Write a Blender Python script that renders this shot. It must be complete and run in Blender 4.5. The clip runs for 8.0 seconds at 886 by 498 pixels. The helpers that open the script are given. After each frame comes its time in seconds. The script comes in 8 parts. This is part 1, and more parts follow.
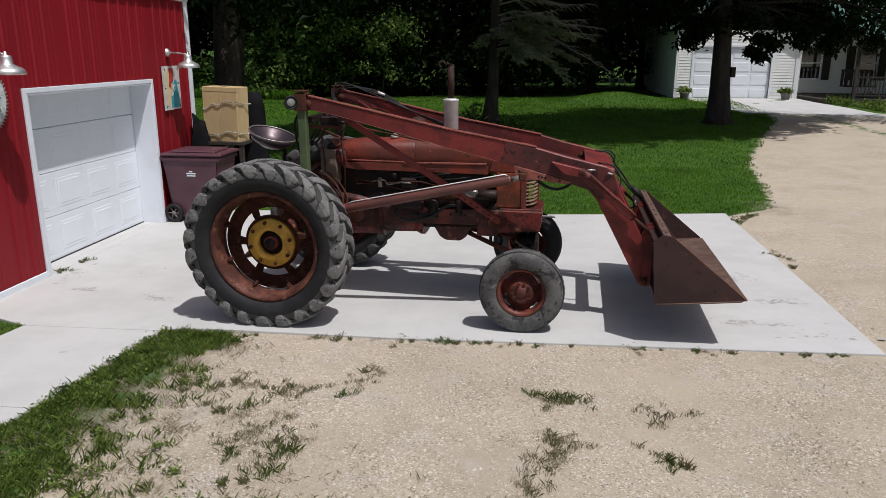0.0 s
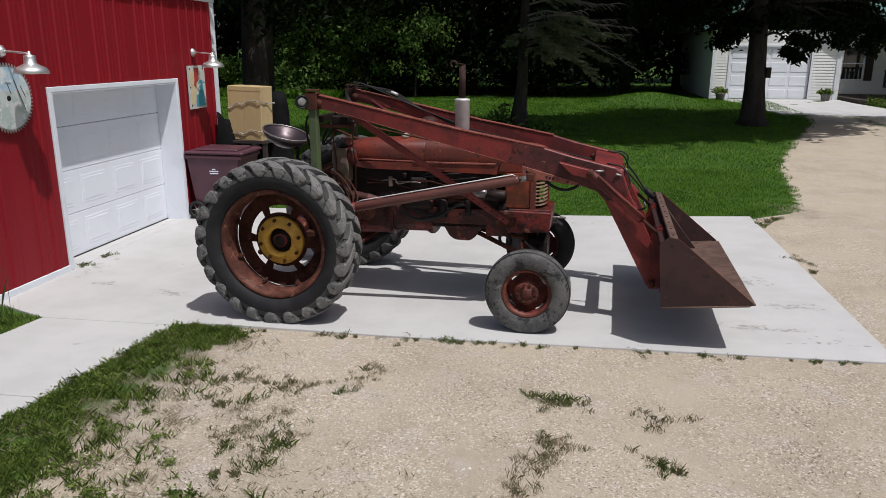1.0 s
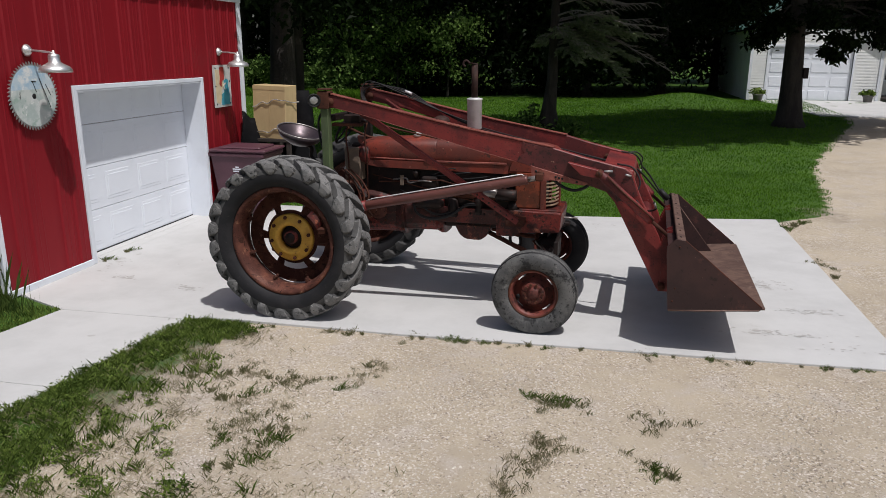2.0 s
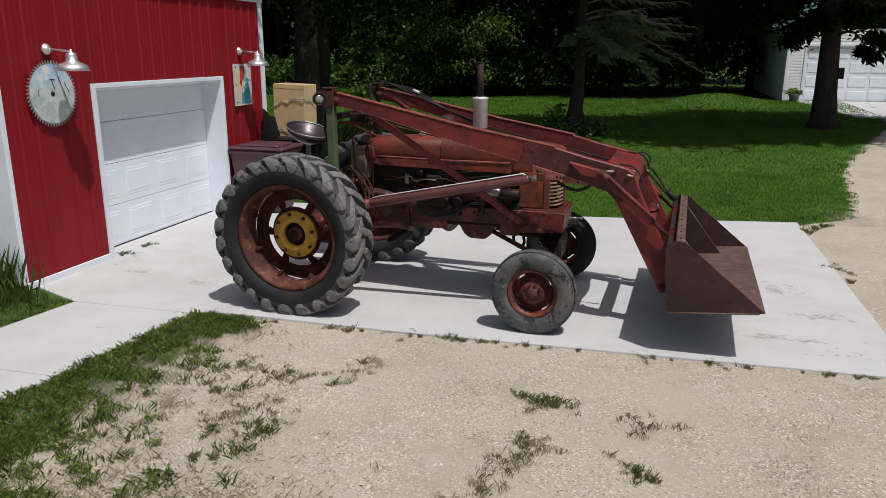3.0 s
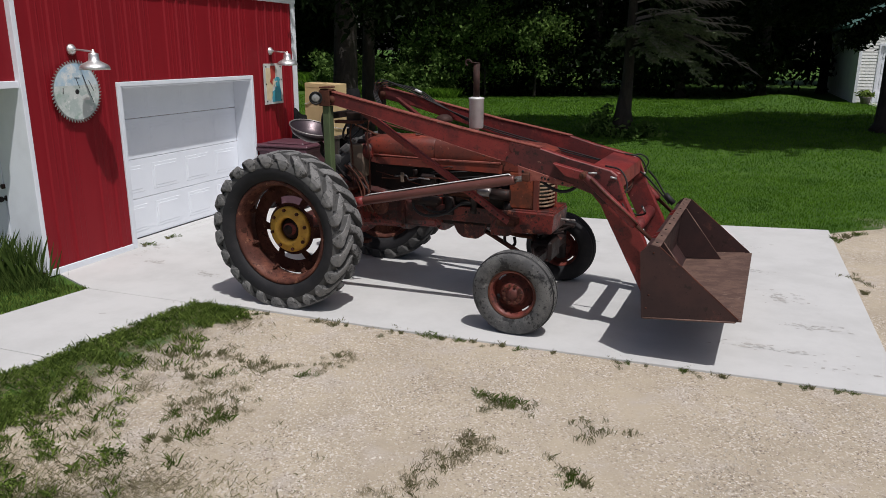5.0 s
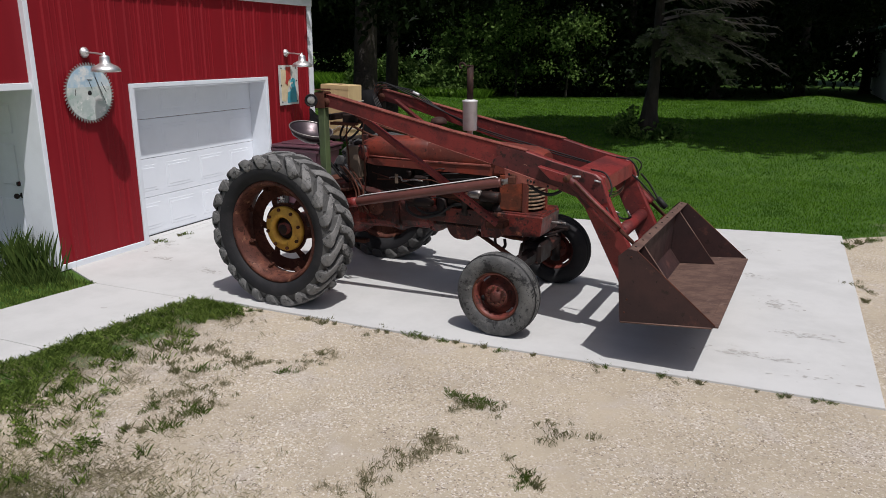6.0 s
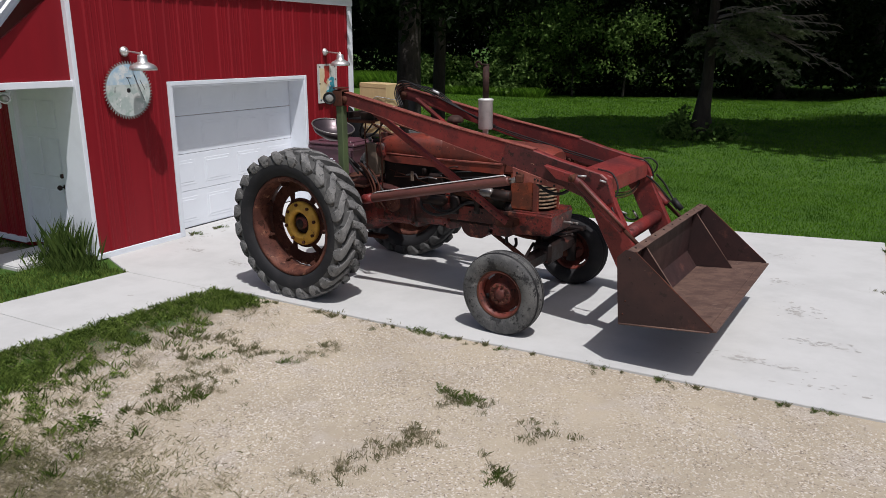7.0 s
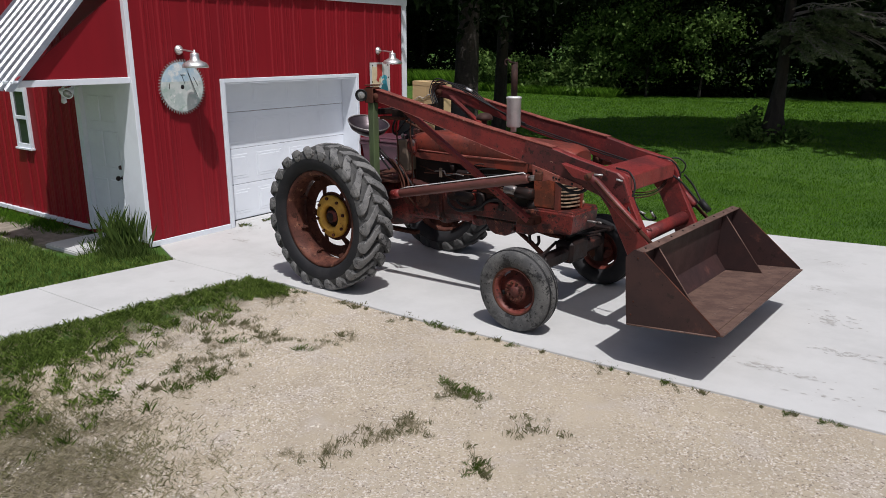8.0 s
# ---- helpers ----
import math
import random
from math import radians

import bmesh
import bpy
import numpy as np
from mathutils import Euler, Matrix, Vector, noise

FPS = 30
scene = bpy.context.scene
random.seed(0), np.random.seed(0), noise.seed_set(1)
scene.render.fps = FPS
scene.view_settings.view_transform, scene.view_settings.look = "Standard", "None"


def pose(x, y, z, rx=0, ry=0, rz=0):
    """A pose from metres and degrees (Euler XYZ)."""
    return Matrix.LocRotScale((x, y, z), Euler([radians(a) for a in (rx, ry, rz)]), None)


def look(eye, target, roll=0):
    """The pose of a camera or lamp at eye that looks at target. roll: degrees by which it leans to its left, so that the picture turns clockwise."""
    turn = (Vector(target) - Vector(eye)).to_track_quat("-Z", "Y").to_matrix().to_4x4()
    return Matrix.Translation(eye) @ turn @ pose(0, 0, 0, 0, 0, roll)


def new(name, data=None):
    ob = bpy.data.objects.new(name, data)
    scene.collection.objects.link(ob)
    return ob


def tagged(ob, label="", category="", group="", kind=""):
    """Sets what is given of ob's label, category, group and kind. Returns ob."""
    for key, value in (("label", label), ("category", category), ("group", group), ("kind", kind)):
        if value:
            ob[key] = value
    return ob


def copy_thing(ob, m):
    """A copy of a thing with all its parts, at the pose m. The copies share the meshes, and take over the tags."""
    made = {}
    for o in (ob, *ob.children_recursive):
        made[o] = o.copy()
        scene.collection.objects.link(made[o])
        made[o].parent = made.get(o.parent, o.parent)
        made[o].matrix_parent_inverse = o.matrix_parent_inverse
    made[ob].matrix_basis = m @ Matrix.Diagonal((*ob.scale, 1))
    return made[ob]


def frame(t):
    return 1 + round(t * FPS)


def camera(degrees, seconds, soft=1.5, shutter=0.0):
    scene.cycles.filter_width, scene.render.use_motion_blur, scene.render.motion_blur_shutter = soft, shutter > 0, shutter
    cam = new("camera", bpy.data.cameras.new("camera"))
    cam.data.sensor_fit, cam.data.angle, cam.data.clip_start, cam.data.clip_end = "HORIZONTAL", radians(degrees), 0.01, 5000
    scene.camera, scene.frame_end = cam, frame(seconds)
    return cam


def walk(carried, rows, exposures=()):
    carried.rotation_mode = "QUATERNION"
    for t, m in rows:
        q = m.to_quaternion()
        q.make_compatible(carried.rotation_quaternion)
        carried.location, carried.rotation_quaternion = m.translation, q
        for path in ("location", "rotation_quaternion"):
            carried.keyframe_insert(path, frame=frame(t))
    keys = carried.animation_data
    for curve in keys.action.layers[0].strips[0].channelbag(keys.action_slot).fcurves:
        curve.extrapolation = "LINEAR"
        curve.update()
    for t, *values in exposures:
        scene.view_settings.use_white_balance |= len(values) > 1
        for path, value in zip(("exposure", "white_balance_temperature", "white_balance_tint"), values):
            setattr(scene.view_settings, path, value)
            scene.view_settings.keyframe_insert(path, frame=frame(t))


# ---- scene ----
cam = camera(62.0, 8.0, soft=0.6)
METRES, EYE, TILT, LEAN, TURN = 3.23, 2.47, 1.0, 0.5, 6.5
ROWS = [
    (0.0, 0.0, 0.0, 0.0, 0.21, -16.09, -0.73),
    (0.5, 0.0451, 0.0028, 0.0013, 1.67, -16.1, -0.72),
    (1.0, 0.0836, -0.0013, 0.0009, 3.11, -16.13, -0.69),
    (1.5, 0.1204, -0.0014, 0.0002, 4.58, -16.13, -0.67),
    (3.0, 0.2633, 0.0088, -0.0015, 8.88, -16.2, -0.62),
    (3.5, 0.3099, 0.009, 0.0004, 10.3, -16.19, -0.6),
    (4.0, 0.3659, 0.0113, 0.0, 11.75, -16.2, -0.57),
    (4.5, 0.4324, 0.0261, -0.0006, 13.18, -16.24, -0.55),
    (6.0, 0.6561, 0.0613, 0.015, 17.7, -16.33, -0.42),
    (6.5, 0.7329, 0.078, 0.0162, 20.04, -16.37, -0.34),
    (7.0, 0.8135, 0.0995, 0.0154, 22.78, -16.42, -0.26),
    (7.5, 0.8923, 0.1232, 0.0161, 25.97, -16.44, -0.16),
    (8.0, 0.9819, 0.1495, 0.012, 29.11, -16.47, -0.07),
]
walk(cam, [(t, pose(0, 0, EYE, 0, 0, TURN) @ pose(0, 0, 0, TILT, LEAN, 0) @ pose(METRES * x, METRES * y, METRES * z, 90 + pitch, roll, yaw)) for t, x, y, z, yaw, pitch, roll in ROWS],
     [(0.0, -0.05, 6500, 12), (4.5, -0.06, 6500, 12), (6.0, 0.0, 6480, 12), (8.0, 0.02, 6400, 12)])

# ---- world, sun, exposure ----
SUN_FROM = Vector((0.36, -0.31, 1.0)).normalized()
world = bpy.data.worlds.new("sky")
scene.world = world
world.use_nodes = True
wn = world.node_tree
sky = wn.nodes.new("ShaderNodeTexSky")
sky.sky_type = "NISHITA"
sky.sun_disc = False
sky.air_density, sky.dust_density, sky.ozone_density = 1.0, 3.5, 0.8
sky.sun_elevation = math.asin(SUN_FROM.z)
sky.sun_rotation = math.atan2(SUN_FROM.x, SUN_FROM.y)
wn.links.new(sky.outputs[0], wn.nodes["Background"].inputs[0])
wn.nodes["Background"].inputs[1].default_value = 0.071
sun = new("sun", bpy.data.lights.new("sun", "SUN"))
sun.data.energy = 3.75
sun.data.angle = radians(0.53)
sun.data.color = (1.0, 0.985, 0.965)
sun.matrix_world = look(SUN_FROM * 60, (0, 0, 0))


# ---- materials ----
def mix_colour(nt, a, b, fac):
    n = nt.nodes.new("ShaderNodeMix")
    n.data_type = "RGBA"
    for sock, v in ((n.inputs[6], a), (n.inputs[7], b)):
        if isinstance(v, tuple):
            sock.default_value = (*v, 1)
        else:
            nt.links.new(v, sock)
    if isinstance(fac, (int, float)):
        n.inputs[0].default_value = fac
    else:
        nt.links.new(fac, n.inputs[0])
    return n.outputs[2]


def ramp(nt, value, lo, hi):
    n = nt.nodes.new("ShaderNodeMapRange")
    n.interpolation_type = "SMOOTHSTEP"
    n.inputs[1].default_value, n.inputs[2].default_value = lo, hi
    nt.links.new(value, n.inputs[0])
    return n.outputs[0]


def noise_of(nt, vec, scale, detail=4.0, rough=0.6, stretch=None):
    if stretch:
        m = nt.nodes.new("ShaderNodeMapping")
        m.inputs[3].default_value = stretch
        nt.links.new(vec, m.inputs[0])
        vec = m.outputs[0]
    n = nt.nodes.new("ShaderNodeTexNoise")
    n.inputs["Scale"].default_value = scale
    n.inputs["Detail"].default_value = detail
    n.inputs["Roughness"].default_value = rough
    nt.links.new(vec, n.inputs["Vector"])
    return n.outputs[0]


def start_mat(name):
    m = bpy.data.materials.new(name)
    m.use_nodes = True
    nt = m.node_tree
    return m, nt, nt.nodes["Principled BSDF"], nt.nodes.new("ShaderNodeTexCoord").outputs["Object"]


def add_bump(nt, bsdf, height, strength, dist):
    b = nt.nodes.new("ShaderNodeBump")
    b.inputs["Strength"].default_value, b.inputs["Distance"].default_value = strength, dist
    nt.links.new(height, b.inputs["Height"])
    nt.links.new(b.outputs[0], bsdf.inputs["Normal"])


def surface(name, base, second, scale=3.0, lo=0.4, hi=0.65, stains=(), rough=0.6, rough2=None, metal=0.0, bump=0.2,
            bump_scale=60.0, bump_dist=0.004, grain=0.15, stretch=None, spec=0.5):
    """A worn surface: two tones in patches, a fine grain, and further stains of (colour, scale, lo, hi)."""
    m, nt, p, co = start_mat(name)
    broad = noise_of(nt, co, scale, 5, 0.65, stretch)
    fine = noise_of(nt, co, bump_scale, 4, 0.7)
    col = mix_colour(nt, base, second, ramp(nt, broad, lo, hi))
    for i, (c, s, a, b) in enumerate(stains):
        shifted = nt.nodes.new("ShaderNodeVectorMath")
        shifted.inputs[1].default_value = (3.7 * i + 1.3, 5.1 * i, 2.9)
        nt.links.new(co, shifted.inputs[0])
        col = mix_colour(nt, col, c, ramp(nt, noise_of(nt, shifted.outputs[0], s, 6, 0.7, stretch), a, b))
    dark = tuple(v * (1 - 2.2 * grain) for v in base)
    g = nt.nodes.new("ShaderNodeMath")
    g.operation = "MULTIPLY"
    g.inputs[1].default_value = min(1.0, grain * 2.5)
    nt.links.new(ramp(nt, fine, 0.45, 0.75), g.inputs[0])
    col = mix_colour(nt, col, dark, g.outputs[0])
    nt.links.new(col, p.inputs["Base Color"])
    r = nt.nodes.new("ShaderNodeMapRange")
    r.inputs[1].default_value, r.inputs[2].default_value = 0.3, 0.7
    r.inputs[3].default_value, r.inputs[4].default_value = rough, rough2 if rough2 is not None else min(1, rough + 0.2)
    nt.links.new(broad, r.inputs[0])
    nt.links.new(r.outputs[0], p.inputs["Roughness"])
    p.inputs["Metallic"].default_value = metal
    p.inputs["Specular IOR Level"].default_value = spec
    if bump:
        add_bump(nt, p, fine, bump, bump_dist)
    return m


def leaf_material(name, dark, light, see_light=0.35, rough=0.55, patch_scale=0.7):
    """Leaves: a tone for each leaf, light let through the blade."""
    m, nt, p, co = start_mat(name)
    geo = nt.nodes.new("ShaderNodeNewGeometry")
    patch = noise_of(nt, co, patch_scale, 3)
    col = mix_colour(nt, dark, light, geo.outputs["Random Per Island"])
    col = mix_colour(nt, col, dark, ramp(nt, patch, 0.45, 0.75))
    nt.links.new(col, p.inputs["Base Color"])
    p.inputs["Roughness"].default_value = rough
    p.inputs["Specular IOR Level"].default_value = 0.06
    tr = nt.nodes.new("ShaderNodeBsdfTranslucent")
    nt.links.new(col, tr.inputs[0])
    mx = nt.nodes.new("ShaderNodeMixShader")
    mx.inputs[0].default_value = see_light
    nt.links.new(p.outputs[0], mx.inputs[1])
    nt.links.new(tr.outputs[0], mx.inputs[2])
    nt.links.new(mx.outputs[0], nt.nodes["Material Output"].inputs[0])
    return m


def ground_material():
    """Gravel and turf on one sheet, told apart by the sheet's own 'gravel' values, with a ragged border."""
    m, nt, p, co = start_mat("ground_soil")
    at = nt.nodes.new("ShaderNodeAttribute")
    at.attribute_name = "gravel"
    edge = noise_of(nt, co, 5.0, 6, 0.7)
    add = nt.nodes.new("ShaderNodeMath")
    add.operation = "ADD"
    nt.links.new(at.outputs["Fac"], add.inputs[0])
    nt.links.new(edge, add.inputs[1])
    mask = ramp(nt, add.outputs[0], 0.92, 1.08)
    # gravel: crushed limestone in dust
    bent = nt.nodes.new("ShaderNodeVectorMath")
    bent.operation = "MULTIPLY_ADD"
    bent.inputs[1].default_value = (0.035, 0.035, 0.035)
    wob = nt.nodes.new("ShaderNodeTexNoise")
    wob.inputs["Scale"].default_value = 38
    nt.links.new(co, wob.inputs["Vector"])
    nt.links.new(wob.outputs["Color"], bent.inputs[0])
    nt.links.new(co, bent.inputs[2])
    v = nt.nodes.new("ShaderNodeTexVoronoi")
    v.inputs["Scale"].default_value = 92
    nt.links.new(bent.outputs[0], v.inputs["Vector"])
    sep = nt.nodes.new("ShaderNodeSeparateColor")
    nt.links.new(v.outputs["Color"], sep.inputs[0])
    dust = mix_colour(nt, (0.462, 0.396, 0.304), (0.386, 0.329, 0.253), ramp(nt, noise_of(nt, co, 0.9, 6, 0.65), 0.38, 0.68))
    dust = mix_colour(nt, dust, (0.45, 0.395, 0.335), ramp(nt, noise_of(nt, co, 2.3, 4, 0.6), 0.5, 0.7))
    grains = mix_colour(nt, dust, (0.290, 0.242, 0.190), ramp(nt, noise_of(nt, co, 85, 3, 0.8), 0.52, 0.72))
    grains = mix_colour(nt, grains, (0.64, 0.59, 0.53), ramp(nt, sep.outputs[0], 0.80, 0.88))
    grains = mix_colour(nt, grains, (0.22, 0.18, 0.145), ramp(nt, sep.outputs[1], 0.89, 0.94))
    gravel = mix_colour(nt, dust, grains, ramp(nt, noise_of(nt, co, 1.4, 6, 0.75), 0.30, 0.62))
    # turf seen between the blades
    turf = mix_colour(nt, (0.036, 0.085, 0.012), (0.062, 0.125, 0.018), ramp(nt, noise_of(nt, co, 1.7, 5, 0.65), 0.35, 0.7))
    turf = mix_colour(nt, turf, (0.11, 0.11, 0.04), ramp(nt, noise_of(nt, co, 4.2, 5, 0.7), 0.66, 0.80))
    col = mix_colour(nt, turf, gravel, mask)
    bare = nt.nodes.new("ShaderNodeAttribute")
    bare.attribute_name = "dirt"
    soil = mix_colour(nt, (0.225, 0.195, 0.155), (0.335, 0.295, 0.245), ramp(nt, noise_of(nt, co, 9, 6, 0.75), 0.4, 0.66))
    wear = nt.nodes.new("ShaderNodeMath")
    wear.operation = "ADD"
    nt.links.new(bare.outputs["Fac"], wear.inputs[0])
    nt.links.new(noise_of(nt, co, 3.2, 6, 0.75), wear.inputs[1])
    col = mix_colour(nt, col, soil, ramp(nt, wear.outputs[0], 0.75, 1.15))
    nt.links.new(col, p.inputs["Base Color"])
    p.inputs["Roughness"].default_value = 0.92
    p.inputs["Specular IOR Level"].default_value = 0.2
    h = nt.nodes.new("ShaderNodeMath")
    h.operation = "MULTIPLY_ADD"
    h.inputs[1].default_value = 0.35
    nt.links.new(noise_of(nt, co, 130, 3, 0.75), h.inputs[0])
    nt.links.new(noise_of(nt, co, 34, 5, 0.75), h.inputs[2])
    add_bump(nt, p, h.outputs[0], 0.9, 0.015)
    return m


def glass_material(name, tint=(0.02, 0.025, 0.03)):
    m, nt, p, co = start_mat(name)
    p.inputs["Base Color"].default_value = (*tint, 1)
    p.inputs["Roughness"].default_value = 0.04
    p.inputs["Specular IOR Level"].default_value = 0.8
    return m


GROUND = ground_material()
CONCRETE = surface("concrete", (0.495, 0.495, 0.49), (0.44, 0.44, 0.435), 1.4, 0.35, 0.7,
                   [((0.39, 0.38, 0.36), 3.5, 0.62, 0.82), ((0.33, 0.31, 0.28), 14, 0.70, 0.82)], 0.75, 0.9, bump=0.25, bump_scale=140, bump_dist=0.002, grain=0.06)
BARN_RED = surface("barn_red_steel", (0.225, 0.0075, 0.014), (0.190, 0.006, 0.012), 1.2, 0.4, 0.7, [((0.26, 0.018, 0.022), 6, 0.66, 0.85)],
                   0.45, 0.58, bump=0.05, bump_scale=9, bump_dist=0.01, grain=0.03, stretch=(1, 1, 0.12), spec=0.25)
WHITE_PAINT = surface("white_paint", (0.70, 0.735, 0.79), (0.64, 0.67, 0.72), 2.0, 0.4, 0.7, [((0.50, 0.50, 0.48), 7, 0.70, 0.86)], 0.5, 0.65, bump=0.06, grain=0.03)
DOOR_WHITE = surface("door_white", (0.75, 0.785, 0.84), (0.71, 0.745, 0.80), 1.5, 0.4, 0.7, [((0.58, 0.59, 0.60), 9, 0.72, 0.88)], 0.45, 0.55, bump=0.12, bump_scale=260, bump_dist=0.001, grain=0.02)
GALV = surface("galvanised_roofing", (0.60, 0.62, 0.64), (0.50, 0.52, 0.55), 3, 0.4, 0.7, rough=0.32, rough2=0.5, metal=0.85, bump=0.05, grain=0.05)
ALU = surface("spun_aluminium", (0.74, 0.74, 0.73), (0.62, 0.62, 0.61), 9, 0.4, 0.7, rough=0.32, rough2=0.5, metal=0.9, bump=0.05, grain=0.06)
TRACTOR_RED = surface("tractor_red_faded", (0.150, 0.020, 0.015), (0.046, 0.010, 0.008), 4, 0.42, 0.55,
                      [((0.29, 0.090, 0.050), 4, 0.58, 0.67), ((0.022, 0.010, 0.008), 7, 0.53, 0.60), ((0.40, 0.22, 0.13), 11, 0.65, 0.70), ((0.012, 0.007, 0.006), 19, 0.56, 0.60), ((0.006, 0.004, 0.004), 46, 0.58, 0.615), ((0.33, 0.15, 0.10), 60, 0.66, 0.69)],
                      0.34, 0.75, bump=0.5, bump_scale=70, bump_dist=0.003, grain=0.2, spec=0.42)
LOADER_RED = surface("loader_red_worn", (0.185, 0.024, 0.022), (0.088, 0.014, 0.014), 1.7, 0.43, 0.57,
                     [((0.29, 0.058, 0.044), 2.6, 0.56, 0.74), ((0.082, 0.020, 0.018), 5, 0.58, 0.70), ((0.040, 0.014, 0.012), 22, 0.62, 0.66), ((0.006, 0.004, 0.004), 55, 0.615, 0.635), ((0.40, 0.20, 0.15), 34, 0.67, 0.70), ((0.014, 0.008, 0.007), 95, 0.61, 0.64)],
                     0.36, 0.7, bump=0.4, bump_scale=60, bump_dist=0.003, grain=0.2, spec=0.4)
LOADER_DARK = surface("loader_maroon_repaint", (0.100, 0.020, 0.020), (0.060, 0.015, 0.015), 3, 0.42, 0.6,
                      [((0.20, 0.065, 0.050), 5, 0.60, 0.72), ((0.020, 0.009, 0.008), 12, 0.56, 0.62), ((0.006, 0.004, 0.004), 34, 0.59, 0.62), ((0.36, 0.20, 0.15), 24, 0.67, 0.70)],
                      0.38, 0.7, bump=0.4, bump_scale=60, bump_dist=0.003, grain=0.2, spec=0.38)
EDGE_WORN = surface("edge_worn_paint", (0.26, 0.080, 0.060), (0.16, 0.040, 0.032), 9, 0.40, 0.62, [((0.46, 0.30, 0.24), 14, 0.60, 0.70), ((0.05, 0.02, 0.016), 18, 0.57, 0.64)], 0.4, 0.65, bump=0.3, grain=0.15, spec=0.4)
HOOD_RUST = surface("hood_rust_red", (0.200, 0.034, 0.020), (0.105, 0.027, 0.020), 1.8, 0.40, 0.60,
                    [((0.33, 0.072, 0.032), 3.5, 0.57, 0.72), ((0.050, 0.021, 0.016), 12, 0.59, 0.66), ((0.016, 0.009, 0.008), 44, 0.60, 0.64), ((0.30, 0.16, 0.12), 22, 0.66, 0.71)], 0.36, 0.62, bump=0.28, bump_scale=80, bump_dist=0.002, grain=0.16, spec=0.4)
RUST = surface("bare_rust", (0.090, 0.034, 0.022), (0.052, 0.021, 0.015), 6, 0.38, 0.62, [((0.19, 0.075, 0.038), 9, 0.60, 0.77), ((0.024, 0.014, 0.011), 16, 0.56, 0.68)],
               0.75, 0.92, bump=0.4, bump_scale=90, bump_dist=0.003, grain=0.15, spec=0.15)
RIM_RUST = surface("rim_rust", (0.135, 0.052, 0.036), (0.070, 0.027, 0.021), 5, 0.38, 0.60, [((0.30, 0.155, 0.100), 8, 0.58, 0.70), ((0.040, 0.017, 0.013), 13, 0.55, 0.62), ((0.016, 0.009, 0.008), 40, 0.60, 0.64), ((0.42, 0.28, 0.20), 30, 0.67, 0.71)],
                   0.5, 0.8, bump=0.35, bump_scale=90, bump_dist=0.003, grain=0.14, spec=0.15)
RIM_RED = surface("front_rim_red", (0.165, 0.040, 0.030), (0.085, 0.024, 0.019), 6, 0.40, 0.60, [((0.27, 0.11, 0.075), 10, 0.60, 0.71), ((0.030, 0.012, 0.010), 15, 0.57, 0.63), ((0.012, 0.007, 0.006), 44, 0.60, 0.64)], 0.42, 0.7, bump=0.35, bump_scale=90, bump_dist=0.003, grain=0.14, spec=0.35)
BUCKET_STEEL = surface("bucket_steel_brown", (0.047, 0.024, 0.023), (0.032, 0.018, 0.018), 3, 0.38, 0.65, [((0.105, 0.044, 0.036), 5, 0.58, 0.74), ((0.022, 0.014, 0.013), 12, 0.60, 0.68), ((0.010, 0.007, 0.007), 40, 0.62, 0.66), ((0.18, 0.11, 0.085), 30, 0.67, 0.71)],
                       0.4, 0.65, metal=0.05, bump=0.15, bump_scale=50, bump_dist=0.002, grain=0.12, spec=0.3)
EXHAUST = surface("sooty_exhaust_rust", (0.050, 0.023, 0.018), (0.026, 0.014, 0.012), 8, 0.4, 0.62, [((0.10, 0.045, 0.030), 12, 0.60, 0.72)], 0.6, 0.85, bump=0.3, bump_scale=80, bump_dist=0.002, grain=0.15, spec=0.25)
BUCKET_FLOOR = surface("bucket_floor_rust", (0.135, 0.082, 0.064), (0.088, 0.052, 0.043), 6, 0.38, 0.62, [((0.23, 0.165, 0.135), 7, 0.59, 0.72), ((0.075, 0.042, 0.033), 13, 0.56, 0.68), ((0.29, 0.245, 0.215), 26, 0.64, 0.72), ((0.040, 0.025, 0.02), 34, 0.60, 0.67)],
                       0.6, 0.8, metal=0.05, bump=0.25, bump_scale=50, bump_dist=0.002, grain=0.16, stretch=(0.8, 1.15, 1), spec=0.3)
DARK_IRON = surface("greasy_iron", (0.010, 0.007, 0.007), (0.022, 0.012, 0.010), 9, 0.4, 0.65, [((0.075, 0.024, 0.018), 7, 0.6, 0.70), ((0.12, 0.09, 0.08), 24, 0.67, 0.71)], 0.34, 0.7, metal=0.05, bump=0.3, bump_scale=60, bump_dist=0.003, grain=0.12, spec=0.25)
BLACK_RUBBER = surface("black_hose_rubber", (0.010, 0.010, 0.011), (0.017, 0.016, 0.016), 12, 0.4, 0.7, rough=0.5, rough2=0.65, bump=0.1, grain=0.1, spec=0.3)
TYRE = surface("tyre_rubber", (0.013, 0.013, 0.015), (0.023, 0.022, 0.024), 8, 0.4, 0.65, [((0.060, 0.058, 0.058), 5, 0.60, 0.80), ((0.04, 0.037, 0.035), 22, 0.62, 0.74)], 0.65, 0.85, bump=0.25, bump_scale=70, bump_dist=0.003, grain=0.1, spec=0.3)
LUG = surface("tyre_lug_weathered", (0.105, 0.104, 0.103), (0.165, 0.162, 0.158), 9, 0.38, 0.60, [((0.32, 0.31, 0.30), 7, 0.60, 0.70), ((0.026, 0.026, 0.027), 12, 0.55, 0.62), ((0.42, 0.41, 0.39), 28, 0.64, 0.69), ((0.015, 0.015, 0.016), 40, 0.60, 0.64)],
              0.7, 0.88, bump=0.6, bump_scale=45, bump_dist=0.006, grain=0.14)
